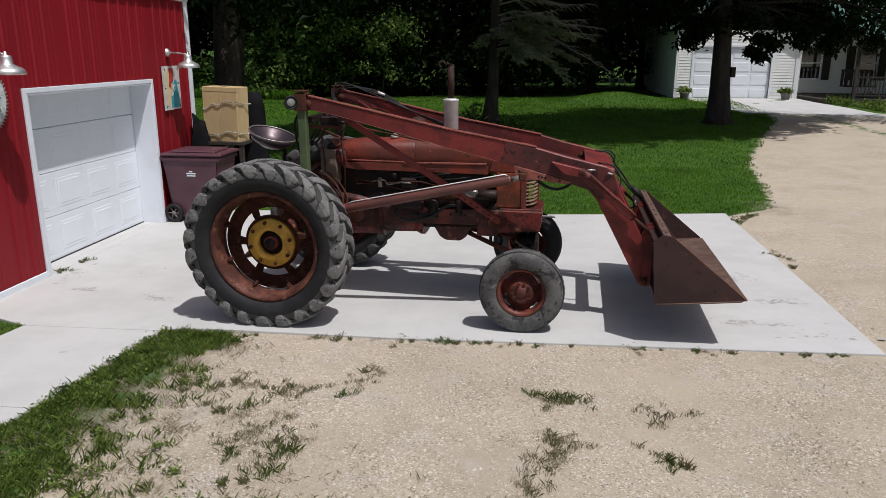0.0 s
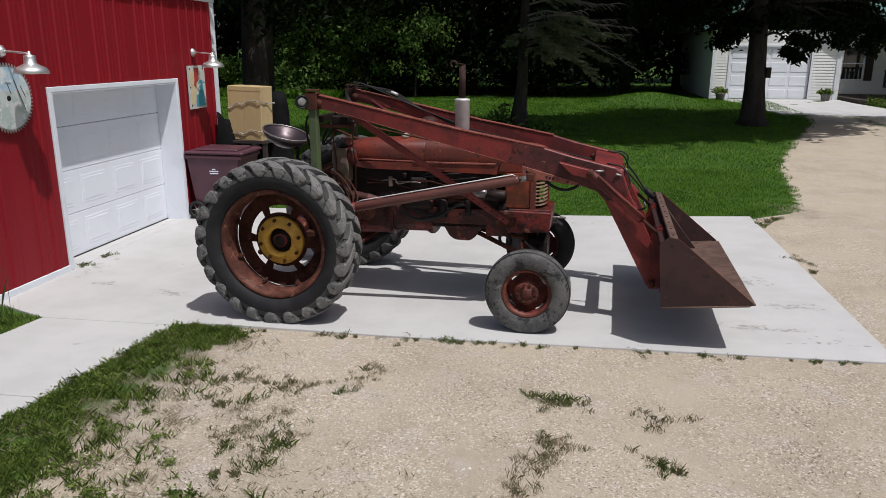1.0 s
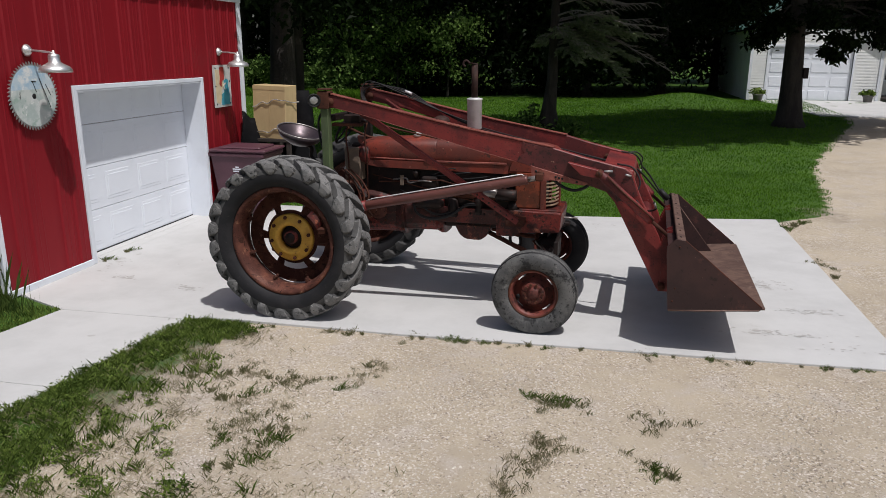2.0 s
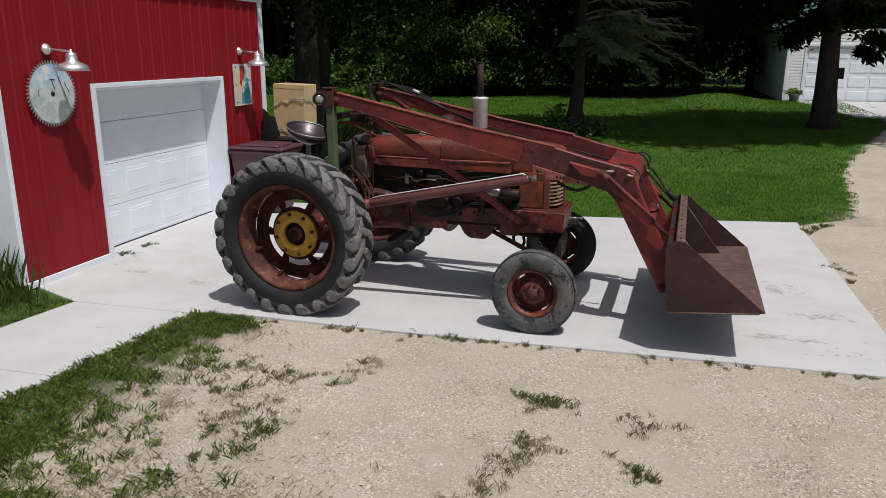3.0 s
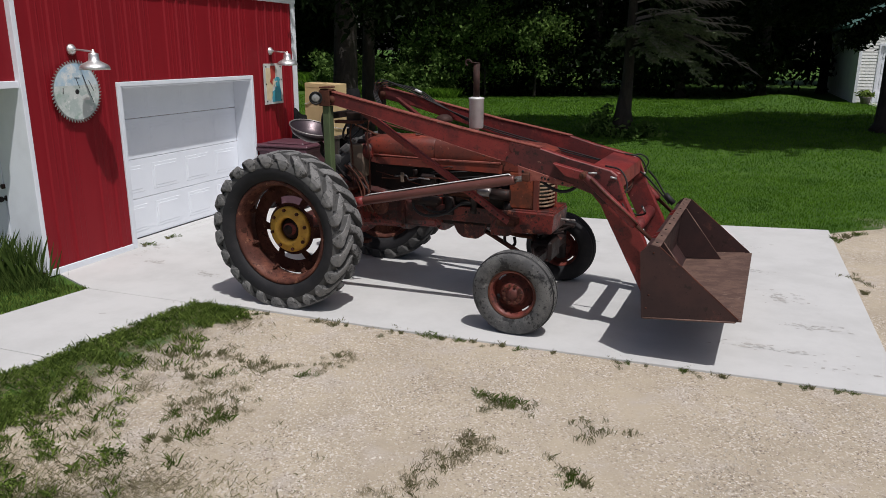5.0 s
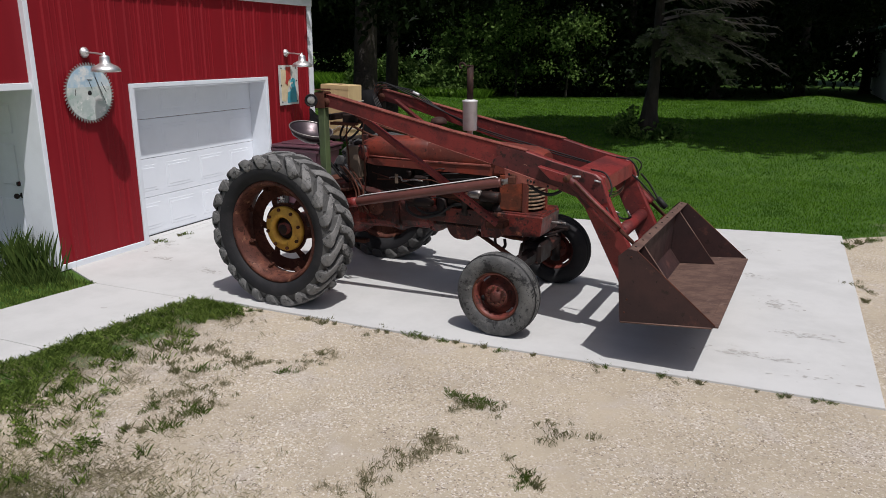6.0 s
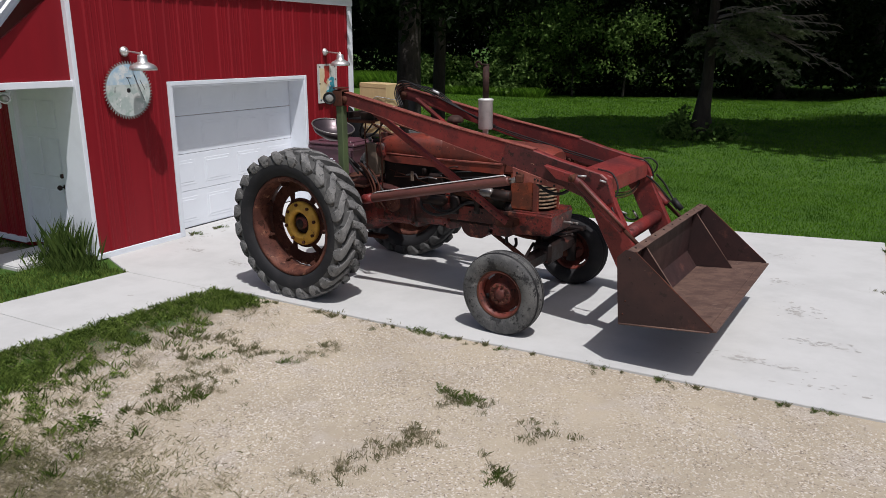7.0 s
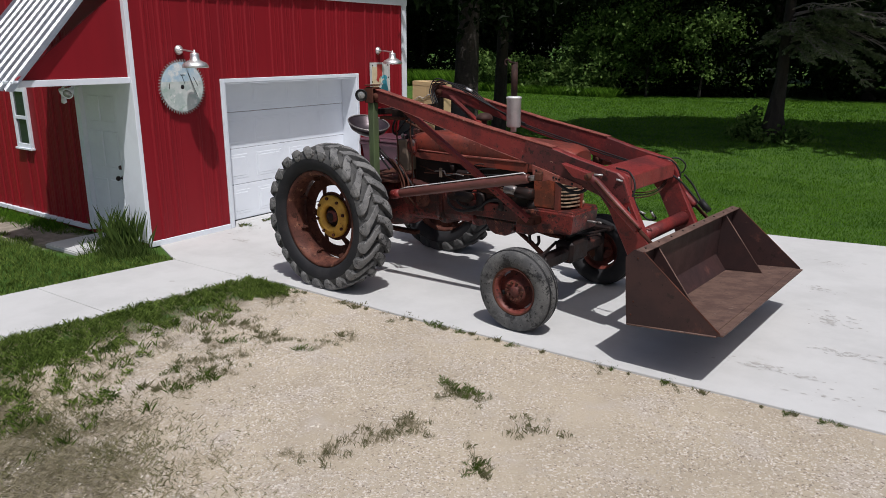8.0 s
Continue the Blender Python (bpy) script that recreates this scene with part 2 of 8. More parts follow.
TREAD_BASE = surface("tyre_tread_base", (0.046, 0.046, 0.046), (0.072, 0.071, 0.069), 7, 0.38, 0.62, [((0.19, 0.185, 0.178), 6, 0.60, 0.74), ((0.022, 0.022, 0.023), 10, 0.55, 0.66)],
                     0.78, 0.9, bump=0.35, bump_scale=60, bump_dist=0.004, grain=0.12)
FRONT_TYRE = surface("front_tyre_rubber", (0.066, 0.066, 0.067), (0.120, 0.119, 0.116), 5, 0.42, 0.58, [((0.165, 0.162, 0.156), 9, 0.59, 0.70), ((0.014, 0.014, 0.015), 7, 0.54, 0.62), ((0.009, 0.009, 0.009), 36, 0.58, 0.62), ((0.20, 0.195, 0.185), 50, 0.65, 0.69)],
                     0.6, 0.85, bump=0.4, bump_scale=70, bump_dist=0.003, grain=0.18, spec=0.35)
PIPE = surface("worn_cylinder_paint", (0.130, 0.045, 0.036), (0.085, 0.032, 0.027), 5, 0.4, 0.62, [((0.24, 0.13, 0.115), 9, 0.60, 0.76), ((0.035, 0.02, 0.017), 14, 0.58, 0.68)],
               0.36, 0.6, metal=0.15, bump=0.15, grain=0.14, stretch=(0.3, 1, 1))
YELLOW = surface("hub_yellow", (0.60, 0.34, 0.045), (0.48, 0.25, 0.035), 10, 0.4, 0.62, [((0.14, 0.07, 0.03), 16, 0.60, 0.70), ((0.58, 0.36, 0.08), 8, 0.6, 0.76)], 0.5, 0.7, bump=0.2, grain=0.12)
GREEN_POST = surface("post_green_worn", (0.078, 0.112, 0.045), (0.058, 0.080, 0.036), 8, 0.4, 0.62, [((0.07, 0.05, 0.035), 11, 0.60, 0.70), ((0.19, 0.23, 0.11), 7, 0.6, 0.76)], 0.6, 0.8, bump=0.25, grain=0.14, stretch=(1, 1, 0.4))
MUFFLER = surface("muffler_silver", (0.62, 0.62, 0.62), (0.52, 0.515, 0.51), 8, 0.4, 0.65, [((0.25, 0.19, 0.15), 12, 0.68, 0.8)], 0.38, 0.55, metal=0.25, bump=0.08, grain=0.06)
CHROME = surface("worn_rod_steel", (0.30, 0.28, 0.27), (0.20, 0.18, 0.17), 12, 0.4, 0.65, [((0.10, 0.05, 0.035), 14, 0.58, 0.70)], rough=0.32, rough2=0.5, metal=0.6, bump=0.05, grain=0.1)
LENS = surface("lamp_lens", (0.36, 0.37, 0.37), (0.27, 0.28, 0.28), 30, 0.4, 0.6, rough=0.12, rough2=0.2, metal=0.4, bump=0.2, bump_scale=90, grain=0.05)
DEAD_TWIG = surface("dead_twig", (0.27, 0.24, 0.22), (0.17, 0.15, 0.14), 30, 0.4, 0.6, [((0.10, 0.12, 0.07), 9, 0.6, 0.75)], 0.85, 0.95, bump=0.1)
SEAT_STEEL = surface("seat_steel", (0.056, 0.040, 0.047), (0.042, 0.031, 0.037), 7, 0.4, 0.6, [((0.17, 0.10, 0.09), 9, 0.62, 0.76)], 0.3, 0.5, metal=0.5, bump=0.1, grain=0.08)
OCHRE_BOX = surface("battery_box_tan", (0.17, 0.125, 0.085), (0.13, 0.095, 0.07), 6, 0.4, 0.62, [((0.10, 0.05, 0.04), 12, 0.6, 0.74)], 0.65, 0.8, bump=0.2, grain=0.1)
BIN_PLUM = surface("bin_plum_plastic", (0.082, 0.030, 0.044), (0.070, 0.026, 0.038), 4, 0.4, 0.65, [((0.11, 0.05, 0.06), 7, 0.66, 0.8)], 0.42, 0.55, bump=0.12, bump_scale=180, bump_dist=0.001, grain=0.06)
CARDBOARD = surface("cardboard", (0.50, 0.37, 0.19), (0.44, 0.32, 0.165), 3, 0.4, 0.65, [((0.33, 0.23, 0.12), 7, 0.68, 0.8)], 0.8, 0.9, bump=0.15, bump_scale=60, grain=0.05, stretch=(1, 1, 0.3))
ROPE = surface("frayed_rope", (0.50, 0.48, 0.46), (0.16, 0.14, 0.13), 16, 0.4, 0.6, rough=0.9, bump=0.3, grain=0.1)
BLACK_TARP = surface("black_tarp", (0.005, 0.005, 0.006), (0.008, 0.008, 0.009), 5, 0.4, 0.6, rough=0.7, rough2=0.85, bump=0.4, bump_scale=8, bump_dist=0.02, grain=0.05, spec=0.1)
BARK = surface("bark", (0.045, 0.037, 0.030), (0.026, 0.021, 0.018), 7, 0.4, 0.62, [((0.065, 0.055, 0.046), 9, 0.6, 0.74)], 0.9, 0.95, bump=0.9, bump_scale=14, bump_dist=0.05, grain=0.15, stretch=(1, 1, 0.22))
SIDING = surface("white_siding", (0.76, 0.77, 0.76), (0.70, 0.71, 0.70), 2, 0.4, 0.7, rough=0.5, rough2=0.65, bump=0.05, grain=0.03)
TEAL_ROOF = surface("teal_roof", (0.10, 0.21, 0.19), (0.08, 0.17, 0.155), 2, 0.4, 0.7, rough=0.5, rough2=0.65, bump=0.1, grain=0.06)
DARK_WOOD = surface("dark_porch_wood", (0.026, 0.020, 0.017), (0.040, 0.030, 0.024), 6, 0.4, 0.65, rough=0.7, bump=0.2, grain=0.1)
SAW_BLUE = surface("saw_painted_sky", (0.33, 0.48, 0.60), (0.48, 0.57, 0.61), 5, 0.4, 0.62, [((0.66, 0.68, 0.67), 6, 0.48, 0.60), ((0.36, 0.36, 0.38), 18, 0.66, 0.72)], 0.5, 0.65, bump=0.1, grain=0.06)
SAW_GREY = surface("saw_painted_field", (0.38, 0.45, 0.43), (0.52, 0.56, 0.54), 6, 0.42, 0.58, [((0.30, 0.40, 0.35), 5, 0.58, 0.66), ((0.68, 0.69, 0.67), 8, 0.56, 0.66), ((0.24, 0.27, 0.27), 16, 0.64, 0.70)], 0.5, 0.65, bump=0.1, grain=0.08)
SAW_STEEL = surface("saw_steel", (0.42, 0.43, 0.43), (0.32, 0.30, 0.28), 8, 0.4, 0.62, rough=0.45, rough2=0.6, metal=0.7, bump=0.1, grain=0.08)
P_CREAM = surface("painted_cream", (0.62, 0.52, 0.34), (0.56, 0.46, 0.30), 12, 0.4, 0.6, rough=0.6, bump=0.1, grain=0.06)
P_RED = surface("painted_red", (0.42, 0.045, 0.035), (0.36, 0.04, 0.03), 12, 0.4, 0.6, rough=0.6, bump=0.1, grain=0.06)
P_TEAL = surface("painted_teal", (0.04, 0.27, 0.36), (0.06, 0.33, 0.40), 12, 0.4, 0.6, rough=0.6, bump=0.1, grain=0.06)
P_PALE = surface("painted_pale", (0.56, 0.57, 0.55), (0.47, 0.47, 0.45), 10, 0.4, 0.6, [((0.28, 0.24, 0.20), 14, 0.62, 0.74)], rough=0.6, bump=0.1, grain=0.1)
DARK_GLASS = glass_material("window_glass")
FLAKE = leaf_material("dried_mud", (0.345, 0.335, 0.32), (0.435, 0.428, 0.418), 0.0, 0.95)
GRASS = leaf_material("grass_blade", (0.041, 0.110, 0.010), (0.165, 0.322, 0.032), 0.42, 0.6, 1.1)
VERGE = leaf_material("verge_blade", (0.036, 0.066, 0.011), (0.245, 0.335, 0.078), 0.42, 0.55, 5.0)
CORNER_WEED = leaf_material("corner_weed", (0.022, 0.046, 0.010), (0.135, 0.195, 0.050), 0.42, 0.6, 4.0)
DRY_GRASS = leaf_material("dry_blade", (0.22, 0.195, 0.125), (0.42, 0.375, 0.26), 0.25, 0.7)
WEED = leaf_material("weed_leaf", (0.105, 0.108, 0.052), (0.33, 0.31, 0.17), 0.35, 0.6)
# Near-black: the deep shade under the trees is put into this leaf colour.
LEAF_SHADED = leaf_material("shaded_leaf", (0.003, 0.007, 0.002), (0.013, 0.026, 0.007), 0.2)
# Bright counterpart: sun on the edge foliage is raised in the colour itself.
LEAF_BRIGHT = leaf_material("bright_leaf", (0.026, 0.062, 0.014), (0.20, 0.31, 0.080), 0.4, 0.55, 1.6)
NEEDLE = leaf_material("spruce_needle", (0.085, 0.115, 0.055), (0.30, 0.36, 0.20), 0.3, 0.55, 1.8)
FLAKED = surface("flaked_radiator_paint", (0.235, 0.055, 0.028), (0.105, 0.036, 0.022), 5, 0.42, 0.60, [((0.44, 0.27, 0.16), 8, 0.60, 0.68), ((0.06, 0.026, 0.018), 10, 0.58, 0.66), ((0.02, 0.012, 0.009), 40, 0.60, 0.65)], 0.65, 0.85, bump=0.4, bump_scale=60, bump_dist=0.003, grain=0.2, spec=0.18)
GRILLE_PALE = surface("grille_bare_tan", (0.34, 0.245, 0.165), (0.22, 0.13, 0.085), 10, 0.42, 0.60, [((0.08, 0.035, 0.022), 14, 0.58, 0.68)], 0.6, 0.8, bump=0.2, grain=0.15)
PEBBLE = leaf_material("limestone_chip", (0.34, 0.295, 0.235), (0.65, 0.605, 0.54), 0.0, 0.9)
TERRACOTTA = surface("planter_grey", (0.20, 0.19, 0.18), (0.15, 0.14, 0.135), 8, 0.4, 0.6, rough=0.8, bump=0.1, grain=0.08)


# ---- building helpers ----
def parts_of(name, bm, material, parent, label=""):
    """Links every loose piece of a bmesh as a part of its own."""
    left = set(bm.verts)
    while left:
        todo = [left.pop()]
        island = []
        while todo:
            v = todo.pop()
            island.append(v)
            for e in v.link_edges:
                o = e.other_vert(v)
                if o in left:
                    left.remove(o)
                    todo.append(o)
        index = {v: i for i, v in enumerate(island)}
        faces = {f for v in island for f in v.link_faces}
        piece = sheet(name, [tuple(v.co) for v in island], [[index[v] for v in f.verts] for f in faces], material, parent, label)
        smooth = {tuple(index[v] for v in f.verts) for f in faces if f.smooth}
        for p in piece.data.polygons:
            p.use_smooth = tuple(p.vertices) in smooth
    bm.free()


def part(name, bm, material, parent=None, label="", smooth=False):
    me = bpy.data.meshes.new(name)
    if smooth:
        for f in bm.faces:
            f.smooth = len(f.verts) <= 4
    bm.to_mesh(me)
    bm.free()
    me.materials.append(material)
    ob = new(name, me)
    ob.parent = parent
    return tagged(ob, label)


def sheet(name, verts, faces, material, parent=None, label=""):
    me = bpy.data.meshes.new(name)
    me.from_pydata(verts, [], faces)
    me.update()
    me.materials.append(material)
    ob = new(name, me)
    ob.parent = parent
    return tagged(ob, label)


def holder(name, label, category, m=None, group="", kind=""):
    ob = new(name)
    ob.empty_display_size = 0.2
    if m is not None:
        ob.matrix_world = m
    return tagged(ob, label, category, group, kind)


def box(lo, hi, bm=None, bevel=0.0, m=None):
    bm = bm or bmesh.new()
    vs = [bm.verts.new((x, y, z)) for x in (lo[0], hi[0]) for y in (lo[1], hi[1]) for z in (lo[2], hi[2])]
    fs = [bm.faces.new([vs[i] for i in q]) for q in ((0, 1, 3, 2), (4, 6, 7, 5), (0, 4, 5, 1), (2, 3, 7, 6), (0, 2, 6, 4), (1, 5, 7, 3))]
    if bevel:
        es = list({e for f in fs for e in f.edges})
        vs = list({v for v in bmesh.ops.bevel(bm, geom=es, offset=bevel, segments=1, affect="EDGES")["verts"]} | {v for v in vs if v.is_valid})
    if m is not None:
        bmesh.ops.transform(bm, matrix=m, verts=vs)
    return bm


def prism(poly, y0, y1, bm=None, bevel=0.0):
    """A polygon in x and z, extruded along y."""
    bm = bm or bmesh.new()
    a = [bm.verts.new((x, y0, z)) for x, z in poly]
    b = [bm.verts.new((x, y1, z)) for x, z in poly]
    n = len(poly)
    fs = [bm.faces.new(a), bm.faces.new(b[::-1])] + [bm.faces.new((a[i], b[i], b[(i + 1) % n], a[(i + 1) % n])) for i in range(n)]
    bmesh.ops.recalc_face_normals(bm, faces=fs)
    if bevel:
        bmesh.ops.bevel(bm, geom=list({e for f in fs for e in f.edges}), offset=bevel, segments=1, affect="EDGES")
    return bm


def plan_prism(poly, z0, z1, bm=None, bevel=0.0):
    """A polygon in x and y, extruded upwards; z1 may be a function of x and y."""
    bm = bm or bmesh.new()
    top = z1 if callable(z1) else (lambda x, y: z1)
    a = [bm.verts.new((x, y, z0)) for x, y in poly]
    b = [bm.verts.new((x, y, top(x, y))) for x, y in poly]
    n = len(poly)
    fs = [bm.faces.new(a[::-1]), bm.faces.new(b)] + [bm.faces.new((a[i], a[(i + 1) % n], b[(i + 1) % n], b[i])) for i in range(n)]
    bmesh.ops.recalc_face_normals(bm, faces=fs)
    if bevel:
        bmesh.ops.bevel(bm, geom=[e for e in fs[1].edges], offset=bevel, segments=2, affect="EDGES")
    return bm


def tube(points, radii, n=10, bm=None, caps=True):
    """A round tube along points, with a radius for each or one for all."""
    bm = bm or bmesh.new()
    pts = [Vector(p) for p in points]
    if isinstance(radii, (int, float)):
        radii = [radii] * len(pts)
    rings, side = [], None
    for i, p in enumerate(pts):
        d = (pts[min(i + 1, len(pts) - 1)] - pts[max(i - 1, 0)]).normalized()
        if side is None:
            side = d.orthogonal().normalized()
        side = (side - d * side.dot(d)).normalized()
        up = d.cross(side)
        rings.append([bm.verts.new(p + (side * math.cos(t) + up * math.sin(t)) * radii[i]) for t in (math.tau * k / n for k in range(n))])
    for r, s in zip(rings, rings[1:]):
        for k in range(n):
            f = bm.faces.new((r[k], r[(k + 1) % n], s[(k + 1) % n], s[k]))
            f.smooth = True
    if caps:
        bm.faces.new(rings[0][::-1])
        bm.faces.new(rings[-1])
    return bm


def lathe(profile, n=32, axis="z", bm=None, m=None, close=False, smooth=True):
    """Turns a profile of (radius, height) round an axis."""
    bm = bm or bmesh.new()
    vs, rings = [], []
    for r, h in profile:
        ring = []
        for k in range(n):
            t = math.tau * k / n
            a, b = r * math.cos(t), r * math.sin(t)
            ring.append(bm.verts.new((a, b, h) if axis == "z" else (a, h, b) if axis == "y" else (h, a, b)))
        rings.append(ring)
        vs += ring
    fs = []
    pairs = list(zip(rings, rings[1:])) + ([(rings[-1], rings[0])] if close else [])
    for r, s in pairs:
        for k in range(n):
            fs.append(bm.faces.new((r[k], r[(k + 1) % n], s[(k + 1) % n], s[k])))
    if not close:
        for ring, (r, h) in ((rings[0], profile[0]), (rings[-1], profile[-1])):
            if r > 1e-4:
                fs.append(bm.faces.new(ring))
    bmesh.ops.recalc_face_normals(bm, faces=fs)
    for f in fs:
        f.smooth = smooth and len(f.verts) == 4
    if m is not None:
        bmesh.ops.transform(bm, matrix=m, verts=vs)
    return bm


def curve_points(points, n=16):
    """A smooth run of points through the given ones (Catmull-Rom)."""
    p = [Vector(q) for q in points]
    p = [p[0] * 2 - p[1]] + p + [p[-1] * 2 - p[-2]]
    out = []
    for a, b, c, d in zip(p, p[1:], p[2:], p[3:]):
        for k in range(n):
            t = k / n
            out.append(0.5 * ((2 * b) + (c - a) * t + (2 * a - 5 * b + 4 * c - d) * t * t + (3 * b - a - 3 * c + d) * t ** 3))
    return out + [p[-2]]


def plate(points, normal, thick, bm=None):
    """A flat plate with the given outline, thickened along normal."""
    bm = bm or bmesh.new()
    d = Vector(normal).normalized() * thick
    a = [bm.verts.new(Vector(p)) for p in points]
    b = [bm.verts.new(Vector(p) + d) for p in points]
    n = len(a)
    fs = [bm.faces.new(a), bm.faces.new(b[::-1])] + [bm.faces.new((a[i], b[i], b[(i + 1) % n], a[(i + 1) % n])) for i in range(n)]
    bmesh.ops.recalc_face_normals(bm, faces=fs)
    return bm


def smooth_step(a, b, x):
    t = np.clip((x - a) / (b - a), 0, 1)
    return t * t * (3 - 2 * t)


def gz(x, y):
    """The ground's height: almost level, falling a little to the barn and rising to the back."""
    return 0.0096 * np.clip(x, -9, 9) + 0.5 * smooth_step(11, 33, y) + 0.38 * np.exp(-((x - 3.3) / 1.7) ** 2 - ((y - 30.4) / 1.5) ** 2)


# ---- ground ----
def gravel_value(x, y):
    """1 on gravel, 0 on turf, soft between."""
    # yard before the slab: open to the right, turf to the left
    yard = smooth_step(0.15, 1.0, x + 3.27 + 0.145 * (6.0 - y) - 0.35 * smooth_step(4.6, 2.6, y)) * (1 - smooth_step(6.2, 6.5, y))
    # drive past the slab to the house
    left = np.interp(y, [5, 11.5, 12.2, 16.6, 20, 23.7, 26], [3.0, 3.0, 3.95, 4.75, 5.9, 7.4, 7.9])
    right = np.interp(y, [5, 12, 20, 26], [14, 13.5, 13.2, 14])
    w = np.interp(y, [5, 11, 14, 26], [0.1, 0.25, 0.45, 0.5])
    drive = smooth_step(left - w, left + w, x) * (1 - smooth_step(right - 1, right + 1, x)) * (1 - smooth_step(26.2, 27.2, y))
    drive = drive * (1 - 0.52 * np.exp(-((x - 9.6 + 0.1 * (y - 22)) / 0.55) ** 2) * smooth_step(18.5, 20.5, y))
    return np.maximum(yard, drive)


def build_ground():
    xs = np.concatenate([[-900, -400, -200, -110, -70, -45, -32, -25, -20, -16, -13, -11], np.arange(-9.5, 14.6, 0.12), [16, 18, 22, 28, 40, 70, 120, 250, 500, 900]])
    ys = np.concatenate([[-600, -250, -100, -50, -28, -16, -10, -6, -3, -1], np.arange(0.2, 28, 0.12), np.arange(28.5, 36, 0.5), [38, 41, 45, 52, 65, 90, 140, 250, 500, 1200]])
    gx, gy = np.meshgrid(xs, ys, indexing="ij")
    z = gz(gx, gy) - 0.014
    rough = np.array([noise.fractal(Vector((a * 0.9, b * 0.9, 0)), 1.0, 2.0, 4) for a, b in zip(gx.ravel(), gy.ravel())]).reshape(gx.shape)
    near = (np.abs(gx) < 15) & (gy > 0) & (gy < 30)
    z = z + np.where(near, 0.006 * rough, 0.04 * rough)
    g = gravel_value(gx, gy)
    ny = len(ys)
    idx = np.arange(len(xs) * ny).reshape(len(xs), ny)
    quads = np.stack([idx[:-1, :-1], idx[1:, :-1], idx[1:, 1:], idx[:-1, 1:]], -1).reshape(-1, 4)
    ob = sheet("ground", np.stack([gx, gy, z], -1).reshape(-1, 3).tolist(), quads.tolist(), GROUND)
    at = ob.data.attributes.new("gravel", "FLOAT", "POINT")
    at.data.foreach_set("value", g.ravel().astype(np.float32))
    dirt = 0.7 * np.exp(-((gx + 1.3) / 1.0) ** 2 - ((gy - 2.6) / 0.75) ** 2) + 0.30 * np.exp(-((gx + 2.1) / 0.7) ** 2 - ((gy - 4.3) / 0.9) ** 2) + 0.9 * np.exp(-((gx + 8.6) / 2.6) ** 4 - ((gy - 5.75) / 0.5) ** 2)
    d = gx + 3.27 + 0.145 * (6.0 - gy)
    dirt = dirt + 0.40 * np.exp(-((d - 0.62) / 0.42) ** 2) * (1 - smooth_step(5.9, 6.1, gy)) * smooth_step(3.2, 3.9, gy)
    dirt = dirt + 0.5 * np.exp(-((gx - 3.9) / 0.5) ** 2 - ((gy - 12.2) / 0.9) ** 2)
    at = ob.data.attributes.new("dirt", "FLOAT", "POINT")
    at.data.foreach_set("value", dirt.ravel().astype(np.float32))
    ob.data.shade_smooth()
    return tagged(ob, "pale crushed limestone yard running into mown lawn", "ground", kind="structure")


build_ground()


def slab_top(x, y):
    return float(gz(x, 0)) + 0.004


pavement = holder("pavement", "light grey concrete apron and garden walk", "pavement", kind="structure")
APRON = [(-5.43, 6.32), (-4.66, 6.0), (-3.27, 6.0), (-3.12, 6.07), (-2.8, 6.09), (-1.2, 6.045), (0.6, 6.07), (3.02, 6.10), (3.05, 9.0), (3.07, 11.68), (1.4, 11.45), (0.0, 11.32), (-5.43, 11.22)]
part("concrete_apron", plan_prism(APRON, -0.16, slab_top, bevel=0.003), CONCRETE, pavement)
for a, b in ((6.0, 4.45), (4.449, 2.9), (2.899, 1.3), (1.299, -0.4), (-0.401, -2.2)):
    lx = lambda y: -4.66 - 0.155 * (6.0 - y)
    rx = lambda y: -3.27 - 0.145 * (6.0 - y)
    part("walk_slab", plan_prism([(lx(b), b + 0.002), (rx(b), b + 0.002), (rx(a), a - 0.002), (lx(a), a - 0.002)], -0.16, slab_top, bevel=0.002), CONCRETE, pavement)
part("house_apron", plan_prism([(6.3, 32.45), (7.2, 26.2), (9.5, 25.9), (11.6, 25.3), (11.2, 28.5), (10.9, 30.5), (10.9, 32.45)], 0.2, lambda x, y: float(gz(x, y)) + 0.02, bevel=0.01), CONCRETE, pavement)



def mud_mark(x, y, w, d, n, seed):
    """A thin dried mark of small ragged flakes on the concrete."""
    r = np.random.default_rng(seed)
    v, f = [], []
    for i in range(n):
        cx_, cy_ = x + r.normal(0, w), y + r.normal(0, d)
        k, s_ = r.integers(5, 8), abs(r.normal(0.004, 0.007)) + 0.003
        o = len(v)
        for j in range(k):
            a = math.tau * j / k
            q = s_ * r.uniform(0.5, 1.3)
            v.append((cx_ + 1.8 * q * math.cos(a), cy_ + q * math.sin(a), slab_top(cx_, cy_) + 0.0022))
        f.append(tuple(range(o, o + k)))
    sheet("mud_mark", v, f, FLAKE, pavement, "dried grey-brown mud mark")


for i, (x, y, w, d, n) in enumerate(((2.52, 7.42, 0.16, 0.05, 60), (2.30, 8.25, 0.10, 0.10, 60), (2.05, 6.75, 0.22, 0.04, 70), (-4.74, 7.1, 0.07, 0.04, 30), (-3.8, 6.87, 0.09, 0.05, 40), (2.0, 9.2, 0.12, 0.06, 30),
                                     (-3.9, 5.43, 0.012, 0.012, 4), (-5.2, 7.6, 0.06, 0.2, 40), (1.9, 10.3, 0.15, 0.1, 26), (0.6, 10.6, 0.2, 0.15, 24), (-0.6, 9.9, 0.3, 0.2, 20), (-4.2, 9.0, 0.4, 0.5, 26), (2.6, 6.5, 0.2, 0.1, 24))):
    mud_mark(x, y, w, d, n, 300 + i)


# ---- barn ----
FX, Y0, Y1, TOPZ = -5.43, 6.22, 11.56, 3.28
